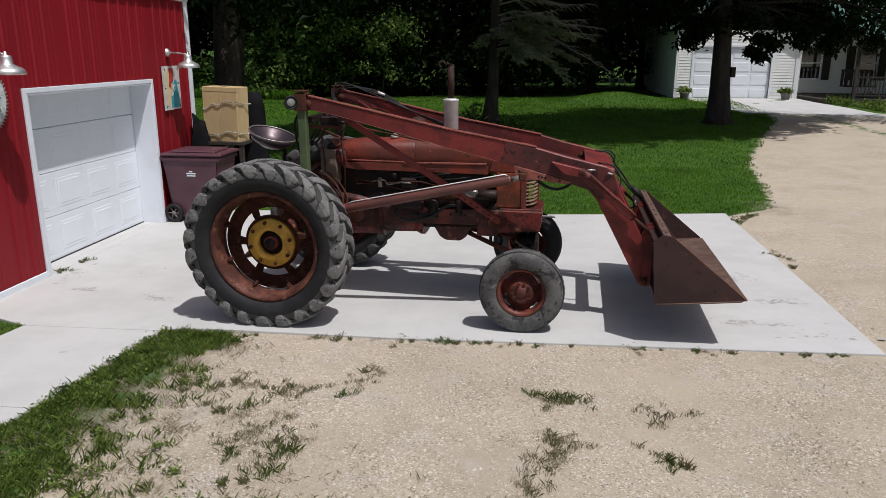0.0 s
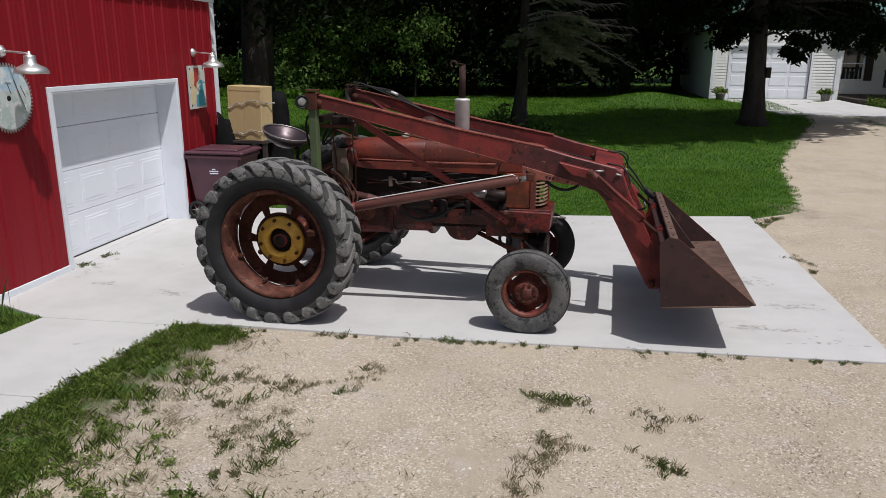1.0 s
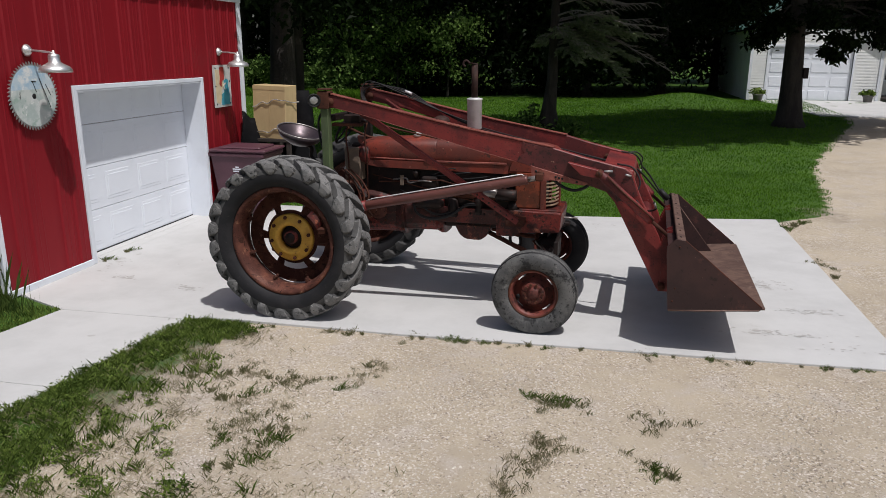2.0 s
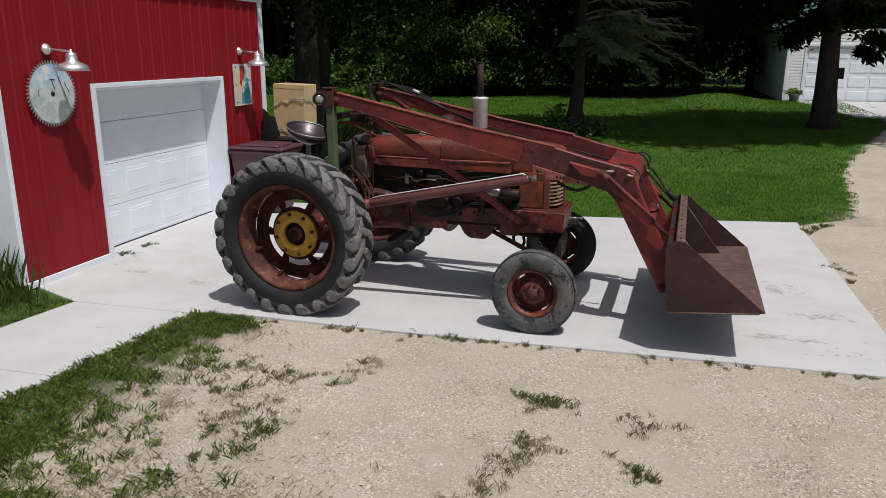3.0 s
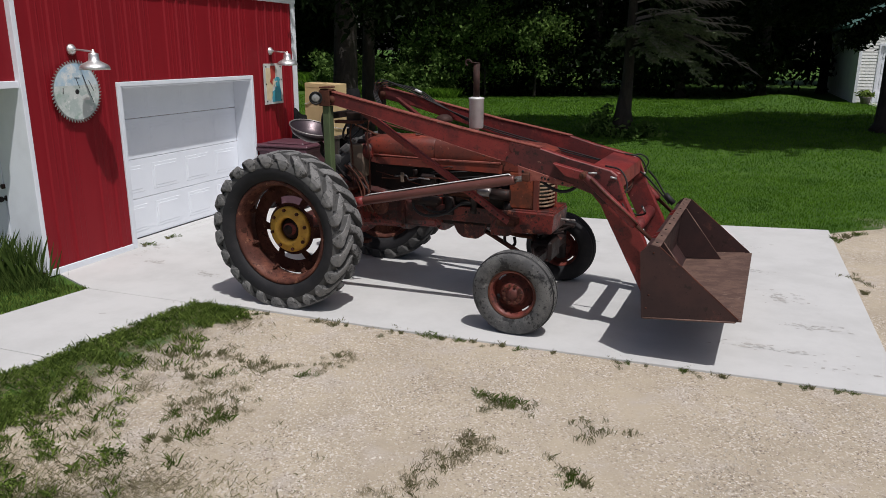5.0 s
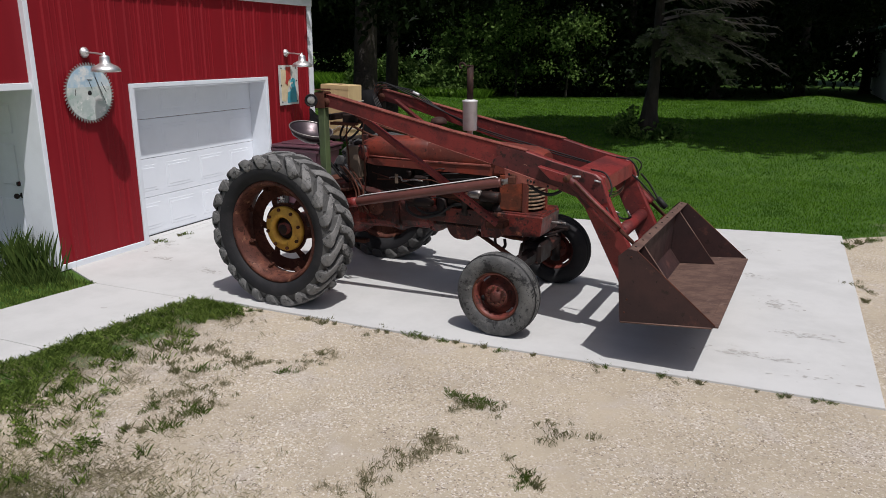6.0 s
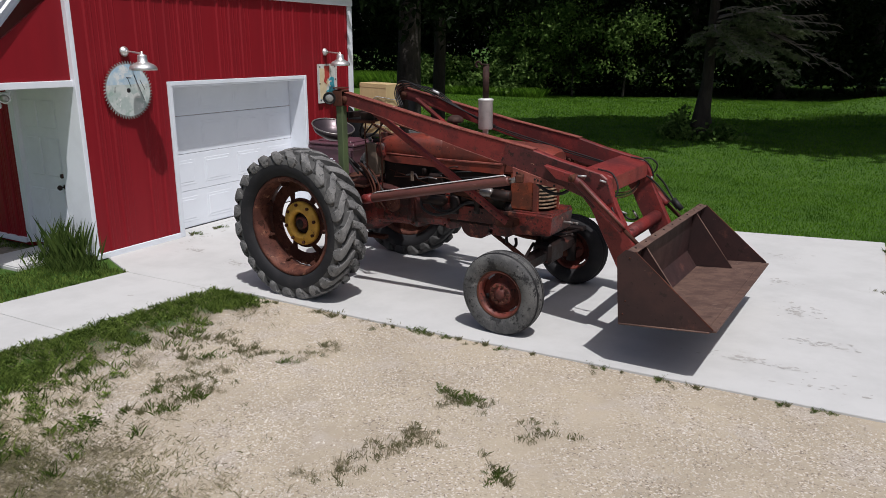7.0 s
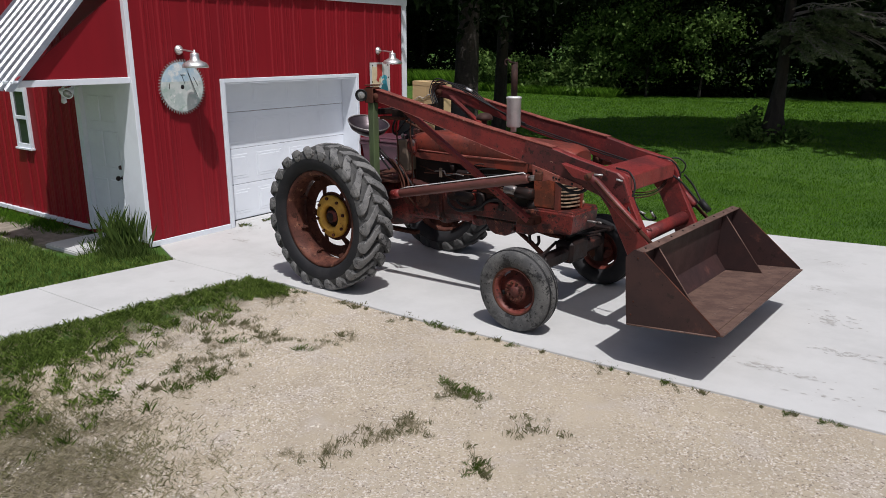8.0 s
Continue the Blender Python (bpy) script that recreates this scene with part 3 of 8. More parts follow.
DY0, DY1, DZ = 7.53, 10.24, 2.0
BASE = -0.06


def ribbed(along0, along1, z0, z1, pitch=0.2286, rib=0.019):
    """A ribbed steel sheet's outline: positions along the wall and how far they stand out."""
    out = [(along0, 0.0)]
    k = math.ceil((along0 - 0.02) / pitch)
    while k * pitch < along1 - 0.045:
        c = k * pitch
        if c - 0.03 > along0:
            out += [(c - 0.030, 0.0), (c - 0.014, rib), (c + 0.014, rib), (c + 0.030, 0.0)]
            for q in (0.076, 0.152):
                if c + q + 0.012 < along1:
                    out += [(c + q - 0.012, 0.0), (c + q, 0.004), (c + q + 0.012, 0.0)]
        k += 1
    return [p for p in out if p[0] < along1] + [(along1, 0.0)]


def steel_sheet(axis, plane, sign, a0, a1, z0, z1, parent, material=None, z1b=None):
    """One ribbed sheet standing on z0; z1b is the height at a1 where the top slopes."""
    bm = bmesh.new()
    prof = ribbed(a0, a1, z0, z1)
    lower, upper = [], []
    for a, o in prof:
        top = z1 if z1b is None else z1 + (z1b - z1) * (a - a0) / (a1 - a0)
        q = plane + sign * (o + 0.004)
        xy = (q, a) if axis == "x" else (a, q)
        lower.append(bm.verts.new((*xy, z0)))
        upper.append(bm.verts.new((*xy, top)))
    for i in range(len(prof) - 1):
        bm.faces.new((lower[i], lower[i + 1], upper[i + 1], upper[i]))
    bmesh.ops.recalc_face_normals(bm, faces=bm.faces)
    return part("steel_panel", bm, material or BARN_RED, parent)


barn = holder("barn", "red ribbed steel garage barn with white trim and concrete footing", "barn", kind="structure")
# walls with the garage opening and the side door's opening
wall_e = box((FX - 0.16, Y0, BASE), (FX, DY0, TOPZ))
box((FX - 0.16, DY1, BASE), (FX, Y1, TOPZ), wall_e)
box((FX - 0.16, DY0, DZ), (FX, DY1, TOPZ), wall_e)
wall_east = part("wall_east", wall_e, BARN_RED, barn)
for a, b, z0, z1 in ((Y0 - 0.05, 6.86, 0.02, TOPZ), (6.86, DY0 - 0.06, 0.02, TOPZ), (DY1 + 0.06, Y1 - 0.02, 0.02, TOPZ),
                     (DY0 - 0.06, 8.23, DZ + 0.06, TOPZ), (8.23, 9.14, DZ + 0.06, TOPZ), (9.14, DY1 + 0.06, DZ + 0.06, TOPZ)):
    steel_sheet("x", FX, 1, a, b, z0, z1, wall_east)
SDX0, SDX1 = -6.80, -5.86
ws = box((-16.0, Y0, BASE), (SDX0, Y0 + 0.16, 3.28))
box((SDX1, Y0, BASE), (FX - 0.16, Y0 + 0.16, 3.28), ws)
box((SDX0, Y0, 2.02), (SDX1, Y0 + 0.16, 3.28), ws)
wall_south = part("wall_south", ws, BARN_RED, barn)
for a, b in ((-16.0, -15.1), (-15.1, -14.2), (-14.2, -13.3), (-13.3, -12.4), (-12.4, -11.5), (-11.5, -10.6), (-10.6, -9.7), (-9.7, -8.68), (-8.16, -7.4), (-7.4, -6.88)):
    steel_sheet("y", Y0, -1, a, b, 0.04, 3.28, wall_south)
steel_sheet("y", Y0, -1, -8.68, -8.16, 0.04, 0.98, wall_south)
steel_sheet("y", Y0, -1, -8.68, -8.16, 1.95, 3.28, wall_south)
part("wall_north", box((-16, Y1 - 0.16, BASE), (FX - 0.16, Y1, TOPZ)), BARN_RED, barn)
part("wall_west", box((-16.0, Y0 + 0.16, BASE), (-15.84, Y1 - 0.16, TOPZ)), BARN_RED, barn)
part("floor", box((-15.84, Y0 + 0.16, BASE - 0.1), (FX - 0.16, Y1 - 0.16, -0.045)), CONCRETE, barn)
rf = prism([(FX + 0.10, TOPZ + 0.02), (FX + 0.10, TOPZ + 0.10), (-10.7, 5.0), (-16.3, TOPZ + 0.10), (-16.3, TOPZ + 0.02), (-10.7, 4.9)], Y0 - 0.12, Y1 + 0.12)
part("roof", rf, GALV, barn)
# trim
part("eave_trim", box((FX - 0.02, Y0 - 0.07, TOPZ - 0.10), (FX + 0.045, Y1 + 0.03, TOPZ + 0.04), bevel=0.004), WHITE_PAINT, barn)
cp = box((FX - 0.13, Y1 - 0.03, 0.0), (FX + 0.03, Y1 + 0.025, TOPZ - 0.10))
box((FX - 0.02, Y1 - 0.10, 0.0), (FX + 0.028, Y1 - 0.03, TOPZ - 0.10), cp)
part("corner_trim", cp, WHITE_PAINT, barn)
cp = box((FX - 0.34, Y0 - 0.062, 0.0), (FX + 0.012, Y0 - 0.002, TOPZ - 0.10), bevel=0.004)
part("corner_trim", cp, WHITE_PAINT, barn)
part("base_trim", box((FX + 0.013, Y0 - 0.055, -0.05), (FX + 0.036, DY0 - 0.062, 0.022), bevel=0.004), WHITE_PAINT, barn)
part("base_trim", box((FX + 0.001, DY1 + 0.062, -0.05), (FX + 0.036, Y1 - 0.101, 0.022), bevel=0.004), WHITE_PAINT, barn)
part("base_trim", box((-16.0, Y0 - 0.05, -0.02), (SDX0 - 0.08, Y0 - 0.001, 0.045), bevel=0.004), WHITE_PAINT, barn)
# garage door, its jambs and trim
part("door_sill", box((FX - 0.36, DY0, -0.16), (FX, DY1, -0.048)), CONCRETE, barn)
door = holder("garage_door", "closed white sectional garage door with embossed panels", "garage door", kind="structure")
DX = FX - 0.30
rev = 0.018
part("jamb", box((DX, DY1 - rev, -0.05), (FX + 0.024, DY1 + 0.0, DZ)), WHITE_PAINT, door)
part("jamb", box((DX, DY0, -0.05), (FX + 0.024, DY0 + rev, DZ)), WHITE_PAINT, door)
part("head_jamb", box((DX, DY0 + rev, DZ - rev), (FX + 0.024, DY1 - rev, DZ)), WHITE_PAINT, door)
part("side_trim", box((FX + 0.002, DY0 - 0.055, -0.045), (FX + 0.03, DY0, DZ + 0.055), bevel=0.004), WHITE_PAINT, door)
part("side_trim", box((FX + 0.002, DY1, -0.045), (FX + 0.03, DY1 + 0.055, DZ + 0.055), bevel=0.004), WHITE_PAINT, door)
part("head_trim", box((FX + 0.002, DY0, DZ), (FX + 0.03, DY1, DZ + 0.055), bevel=0.004), WHITE_PAINT, door)
SEC = 0.533
for i in range(4):
    z0, z1 = -0.036 + i * SEC, min(-0.036 + (i + 1) * SEC - 0.007, DZ - 0.003)
    bm = box((DX - 0.045, DY0 + 0.002, z0), (DX - 0.0035, DY1 - 0.002, z1), bevel=0.003)
    # four embossed panels, each a low raised field within a raised border
    pitch = (DY1 - DY0) / 4
    top = z1 - 0.085 if i < 3 else z1 - 0.02
    for c in range(4):
        ya, yb = DY0 + c * pitch + 0.085, DY0 + (c + 1) * pitch - 0.085
        box((DX - 0.008, ya, z0 + 0.085), (DX - 0.0005, yb, top), bm, bevel=0.0028)
        box((DX - 0.008, ya + 0.04, z0 + 0.125), (DX + 0.0025, yb - 0.04, top - 0.04), bm, bevel=0.0028)
    part("door_section", bm, DOOR_WHITE, door)
part("bottom_seal", box((DX - 0.05, DY0 + 0.02, -0.062), (DX + 0.012, DY1 - 0.02, -0.034)), BLACK_RUBBER, door)
# side entry
sdoor = holder("door_1", "white steel entry door under a small porch roof", "door", kind="structure")
part("door_leaf", box((SDX0 + 0.05, Y0 + 0.03, 0.0), (SDX1 - 0.05, Y0 + 0.075, 1.98), bevel=0.004), WHITE_PAINT, sdoor)
leaf_panels = bmesh.new()
for xa, xb in ((SDX0 + 0.14, SDX0 + 0.43), (SDX1 - 0.43, SDX1 - 0.14)):
    for za, zb in ((0.18, 0.75), (0.92, 1.40), (1.52, 1.86)):
        box((xa, Y0 + 0.016, za), (xb, Y0 + 0.034, zb), leaf_panels, bevel=0.008)
part("door_panels", leaf_panels, WHITE_PAINT, sdoor)
fr = box((SDX0 - 0.06, Y0 - 0.03, 0.0), (SDX0 + 0.05, Y0 + 0.1, 2.06))
box((SDX1 - 0.05, Y0 - 0.03, 0.0), (FX - 0.345, Y0 + 0.1, 2.06), fr)
box((SDX0 + 0.05, Y0 - 0.03, 1.98), (SDX1 - 0.05, Y0 + 0.1, 2.06), fr)
part("door_frame", fr, WHITE_PAINT, sdoor)
hd = lathe([(0.0, 0.03), (0.032, 0.03), (0.032, 0.02), (0.012, 0.016), (0.012, -0.02), (0.03, -0.028), (0.034, -0.05), (0.02, -0.07), (0.0, -0.072)], 14, "y", m=Matrix.Translation((SDX1 - 0.13, Y0 + 0.0, 0.80)))
lathe([(0.0, 0.02), (0.028, 0.02), (0.028, -0.01), (0.0, -0.012)], 14, "y", hd, Matrix.Translation((SDX1 - 0.13, Y0 + 0.0, 0.94)))
part("door_handle", hd, DARK_IRON, sdoor, "dark metal knob and lock")
part("step", plan_prism([(-6.62, 5.42), (-5.86, 5.42), (-5.86, Y0), (-6.62, Y0)], -0.2, -0.02, bevel=0.015), CONCRETE, sdoor)
# porch roof over the entry: red gable cheek, metal sheets
porch = holder("porch_roof", "galvanised corrugated lean-to roof with a red cheek", "porch roof", kind="structure")
EY, RZ, EZ = 4.84, 3.55, 2.06
sl = (RZ - EZ) / (Y0 - EY)
cheek = bmesh.new()
vs = [(FX - 0.06, Y0, EZ + 0.06), (FX - 0.06, EY, EZ + 0.06), (FX - 0.06, EY, EZ + 0.07), (FX - 0.06, Y0 - 0.01, TOPZ - 0.11)]
plate(vs, (-1, 0, 0), 0.05, cheek)
part("cheek", cheek, BARN_RED, porch, "red painted cheek panel")
steel = bmesh.new()
prof = [p for p in ribbed(-7.15, FX + 0.03, 0, 1, pitch=0.17, rib=0.03)]
lo_v, hi_v = [], []
for a, o in prof:
    lo_v.append(steel.verts.new((a, EY - 0.10, EZ + 0.055 - 0.10 * sl + o)))
    hi_v.append(steel.verts.new((a, Y0 - 0.03, RZ + 0.02 + o)))
for i in range(len(prof) - 1):
    steel.faces.new((lo_v[i], lo_v[i + 1], hi_v[i + 1], hi_v[i]))
bmesh.ops.solidify(steel, geom=steel.faces[:], thickness=0.004)
part("roof_sheet", steel, GALV, porch, "galvanised ribbed roofing sheet")
part("soffit", box((-7.1, EY + 0.02, EZ + 0.0), (FX - 0.115, Y0 - 0.04, EZ + 0.03)), WHITE_PAINT, porch)
part("beam_trim", box((FX - 0.112, EY - 0.02, EZ - 0.015), (FX - 0.02, Y0 - 0.036, EZ + 0.058), bevel=0.004), WHITE_PAINT, porch)
part("front_fascia", box((-7.1, EY - 0.03, EZ - 0.01), (FX - 0.115, EY + 0.018, EZ + 0.05), bevel=0.004), WHITE_PAINT, porch)
# window in the side wall
win = holder("window_1", "white framed sash window with dark panes", "window", kind="structure")
wf = bmesh.new()
WX0, WX1, WZ0, WZ1 = -8.64, -8.20, 1.02, 1.90
for lo, hi in (((WX0, WZ0), (WX0 + 0.06, WZ1)), ((WX1 - 0.06, WZ0), (WX1, WZ1)), ((WX0 + 0.06, WZ1 - 0.06), (WX1 - 0.06, WZ1)), ((WX0 + 0.06, WZ0), (WX1 - 0.06, WZ0 + 0.06)), ((WX0 + 0.06, 1.44), (WX1 - 0.06, 1.49))):
    box((lo[0], Y0 - 0.045, lo[1]), (hi[0], Y0 - 0.002, hi[1]), wf, bevel=0.003)
part("window_frame", wf, WHITE_PAINT, win)
part("pane", box((WX0 + 0.06, Y0 - 0.02, WZ0 + 0.06), (WX1 - 0.06, Y0 - 0.012, 1.44)), DARK_GLASS, win)
part("pane", box((WX0 + 0.06, Y0 - 0.026, 1.49), (WX1 - 0.06, Y0 - 0.018, WZ1 - 0.06)), DARK_GLASS, win)
part("window_sill", box((WX0 - 0.02, Y0 - 0.07, WZ0 - 0.03), (WX1 + 0.02, Y0 - 0.002, WZ0 - 0.002), bevel=0.004), WHITE_PAINT, win)


# ---- things on and beside the barn ----
def barn_lamp(y, z):
    lamp = holder("barn_lamp", "spun aluminium gooseneck barn lamp on the red wall", "wall lamp", Matrix.Translation((FX + 0.022, y, z)), "barn lamps")
    part("wall_plate", lathe([(0.0, -0.004), (0.062, -0.004), (0.062, 0.012), (0.045, 0.03), (0.03, 0.05), (0.0, 0.054)], 20, "x"), ALU, lamp)
    part("arm", tube(curve_points([(0.03, 0, 0.0), (0.12, 0, -0.004), (0.22, 0, -0.012), (0.29, 0, -0.022), (0.32, 0, -0.05)], 6), 0.011, 8), ALU, lamp)
    prof = [(0.0, 0.045), (0.012, 0.043), (0.016, 0.012), (0.052, 0.0), (0.056, -0.015), (0.059, -0.075), (0.084, -0.092), (0.138, -0.118), (0.160, -0.145), (0.166, -0.178), (0.160, -0.178), (0.154, -0.148), (0.132, -0.125), (0.078, -0.098), (0.046, -0.078), (0.0, -0.074)]
    part("shade", lathe(prof, 28, "z", m=Matrix.Translation((0.32, 0, -0.04))), ALU, lamp, "bell shaped aluminium shade")
    part("bulb", lathe([(0.0, -0.09), (0.02, -0.095), (0.03, -0.13), (0.022, -0.16), (0.0, -0.17)], 12, "z", m=Matrix.Translation((0.32, 0, -0.04))), LENS, lamp)
    return lamp


barn_lamp(6.86, 2.44)
barn_lamp(10.80, 2.42)

saw = holder("saw_blade", "round saw blade painted with a pale landscape hung on the wall", "saw blade", Matrix.Translation((FX + 0.05, 6.845, 1.975)))
bm = bmesh.new()
N = 54
prof = []
for k in range(N):
    t = math.tau * k / N
    for f, r in ((0.0, 0.318), (0.55, 0.350), (0.72, 0.356), (0.80, 0.318)):
        a = t + f * math.tau / N
        prof.append((r * math.cos(a), r * math.sin(a)))
va = [bm.verts.new((0.004, y, z)) for y, z in prof]
vb = [bm.verts.new((-0.004, y, z)) for y, z in prof]
bm.faces.new(va)
bm.faces.new(vb[::-1])
for i in range(len(prof)):
    bm.faces.new((va[i], vb[i], vb[(i + 1) % len(prof)], va[(i + 1) % len(prof)]))
bmesh.ops.recalc_face_normals(bm, faces=bm.faces)
part("blade", bm, SAW_STEEL, saw)


def disc_part(za, zb, r, x, steps=20):
    """The band of a disc between two heights."""
    pts = []
    for k in range(steps + 1):
        z = za + (zb - za) * k / steps
        pts.append((math.sqrt(max(r * r - z * z, 0)), z))
    ring = [(x, y, z) for y, z in pts] + [(x, -y, z) for y, z in reversed(pts)]
    return plate(ring, (1, 0, 0), 0.0012)


part("painted_sky", disc_part(0.07, 0.3125, 0.314, 0.0044), SAW_BLUE, saw, "pale blue painted sky")
part("painted_field", disc_part(-0.3125, 0.0695, 0.314, 0.0044), SAW_GREY, saw, "grey green painted snow field")
part("painted_barn", plate([(0.0064, 0.06, -0.10), (0.0064, 0.17, -0.10), (0.0064, 0.17, -0.055), (0.0064, 0.12, -0.03), (0.0064, 0.06, -0.055)], (1, 0, 0), 0.001), P_PALE, saw)
trees_painted = bmesh.new()
for y0, z0, y1, z1 in ((0.10, 0.18, 0.22, -0.13), (0.0, 0.15, 0.04, 0.04), (-0.02, 0.155, 0.05, 0.15), (0.18, 0.12, 0.24, 0.0), (-0.2, -0.02, -0.19, 0.05)):
    tube([(0.0064, y0, z0), (0.0064, y1, z1)], 0.004, 5, trees_painted)
parts_of("painted_branch", trees_painted, DARK_IRON, saw)
part("arbor_hole", lathe([(0.0, 0.0075), (0.028, 0.0075), (0.028, -0.005), (0.0, -0.005)], 18, "x"), BLACK_RUBBER, saw)
part("hanger", box((-0.045, -0.02, -0.02), (-0.004, 0.02, 0.02)), DARK_IRON, saw)

sign = holder("painted_board", "carved wooden board painted cream, red and teal on the wall", "wall art", Matrix.Translation((FX + 0.026, 10.83, 1.905)))
hw, hh = 0.255, 0.32
part("board", plate([(0, -hw, -hh), (0, hw, -hh), (0, hw, hh), (0, -hw, hh)], (1, 0, 0), 0.02), P_PALE, sign, "pale weathered board")
def inset(name, pts, mat, d=0.0205):
    return part(name, plate([(d, y * hw, z * hh) for y, z in pts], (1, 0, 0), 0.004), mat, sign)
arc = lambda cy, cz, r, a0, a1, n=10: [(cy + r * math.cos(radians(a0 + (a1 - a0) * k / n)), cz + r * 0.8 * math.sin(radians(a0 + (a1 - a0) * k / n))) for k in range(n + 1)]
inset("cream_field", [(-0.85, -0.75), (-0.45, -0.85), (-0.2, -0.55), (-0.2, -0.2), (0.15, 0.05), (-0.15, 0.3), (-0.15, 0.75), (-0.85, 0.8)], P_CREAM)
inset("red_field", [(-0.35, 0.9), (0.15, 0.9), (0.15, 0.35)] + arc(0.12, 0.05, 0.32, 90, 200, 8) + [(-0.45, 0.1), (-0.35, 0.35)], P_RED, 0.0255)
inset("teal_field", [(-0.25, -0.9), (0.75, -0.9), (0.75, -0.35), (0.6, 0.1)] + arc(0.42, 0.1, 0.3, 20, 170, 8) + [(0.1, -0.3), (-0.25, -0.4)], P_TEAL)
inset("pale_wave", arc(0.25, -0.02, 0.22, 60, 260, 8) + arc(0.25, -0.02, 0.12, 260, 60, 8), P_PALE, 0.0265)
knobs = bmesh.new()
for y, z in ((-0.8, 0.85), (0.8, 0.85), (-0.8, -0.85), (0.8, -0.85), (-0.85, 0.0), (0.85, 0.2)):
    lathe([(0.0, 0.028), (0.012, 0.026), (0.016, 0.018), (0.0, 0.018)], 8, "x", knobs, Matrix.Translation((0, y * hw, z * hh)))
parts_of("stud", knobs, DARK_IRON, sign)

flood = holder("flood_light", "white twin-head flood light under the porch soffit", "flood light", Matrix.Translation((-6.06, 5.78, 2.055)))
part("base", lathe([(0.0, 0.005), (0.05, 0.005), (0.05, -0.025), (0.02, -0.04), (0.0, -0.04)], 14, "z"), WHITE_PAINT, flood)
for dx, dy, dz, ry in ((0.09, -0.10, -0.10, 1), (-0.06, -0.06, -0.10, -1)):
    hb = tube([(0, 0, -0.03), (dx * 0.5, dy * 0.5, dz * 0.7), (dx * 0.75, dy * 0.75, dz)], 0.014, 8)
    head = part("lamp_head", tube([(dx * 0.6, dy * 0.6, dz * 0.8), (dx, dy, dz), (dx * 1.7, dy * 1.7, dz * 1.25), (dx * 1.9, dy * 1.9, dz * 1.32)], [0.02, 0.035, 0.06, 0.06], 14, hb), WHITE_PAINT, flood)
    part("lens", lathe([(0.0, 0.012), (0.03, 0.009), (0.055, 0.0), (0.0, -0.004)], 14, "z", m=Matrix.Translation((dx * 1.9, dy * 1.9, dz * 1.32)) @ Vector((dx, dy, dz * 0.5)).to_track_quat("Z", "Y").to_matrix().to_4x4()), LENS, head)
part("sensor", lathe([(0.0, 0.0), (0.022, -0.01), (0.026, -0.05), (0.034, -0.08), (0.03, -0.11), (0.0, -0.125)], 12, "z", m=Matrix.Translation((-0.24, -0.03, -0.15))), WHITE_PAINT, flood)
part("sensor_arm", tube(curve_points([(0, 0, -0.025), (-0.12, -0.015, -0.04), (-0.23, -0.03, -0.07), (-0.24, -0.03, -0.16)], 3), 0.013, 8), WHITE_PAINT, flood)

# wheeled refuse bin beside the garage door
wbin = holder("wheelie_bin", "dark plum plastic wheeled refuse bin with closed lid beside the door", "bin", pose(-4.93, 10.62, -0.05, 0, 0, 0))
body = bmesh.new()
lv = [body.verts.new(p) for p in ((-0.36, -0.27, 0.07), (0.30, -0.27, 0.03), (0.30, 0.27, 0.03), (-0.36, 0.27, 0.07))]
uv = [body.verts.new(p) for p in ((-0.46, -0.34, 0.98), (0.42, -0.34, 0.98), (0.42, 0.34, 0.98), (-0.46, 0.34, 0.98))]
body.faces.new(lv[::-1])
body.faces.new(uv)
for i in range(4):
    body.faces.new((lv[i], lv[(i + 1) % 4], uv[(i + 1) % 4], uv[i]))
bmesh.ops.bevel(body, geom=body.edges[:], offset=0.025, segments=2, affect="EDGES")
part("body", body, BIN_PLUM, wbin)
part("rim", box((-0.48, -0.36, 0.93), (0.44, 0.36, 0.99), bevel=0.012), BIN_PLUM, wbin)
lid = box((-0.46, -0.375, 1.0), (0.47, 0.375, 1.045), bevel=0.018)
box((-0.34, -0.27, 1.035), (0.34, 0.27, 1.075), lid, bevel=0.02)
part("lid", lid, BIN_PLUM, wbin)
part("handle", tube([(-0.50, -0.26, 0.97), (-0.55, -0.2, 0.99), (-0.55, 0.2, 0.99), (-0.50, 0.26, 0.97)], 0.014, 8), BIN_PLUM, wbin)
part("axle", tube([(-0.34, -0.33, 0.14), (-0.34, 0.33, 0.14)], 0.012, 8), DARK_IRON, wbin)
for s in (-1, 1):
    w = part("wheel", lathe([(0.09, -0.028), (0.135, -0.028), (0.142, -0.015), (0.142, 0.015), (0.135, 0.028), (0.09, 0.028)], 24, "y", m=Matrix.Translation((-0.34, s * 0.315, 0.142)), close=True), BLACK_RUBBER, wbin)
    sp = lathe([(0.0, -0.022), (0.03, -0.022), (0.03, 0.022), (0.0, 0.022)], 12, "y", m=Matrix.Translation((-0.34, s * 0.315, 0.142)))
    for k in range(6):
        a = math.tau * k / 6
        tube([(-0.34, s * 0.315, 0.142), (-0.34 + 0.1 * math.cos(a), s * 0.315, 0.142 + 0.1 * math.sin(a))], 0.011, 6, sp)
    part("spokes", sp, TERRACOTTA, w)
lab = bmesh.new()
for i, (z, w) in enumerate(((0.775, 0.05), (0.745, 0.14), (0.712, 0.13))):
    box((-0.02 - w / 2, -0.337 + (0.98 - z) * 0.077 - 0.012, z - 0.008), (-0.02 + w / 2, -0.337 + (0.98 - z) * 0.077 + 0.004, z + 0.008), lab)
part("label_bars", lab, WHITE_PAINT, wbin, "white printed lettering bars")

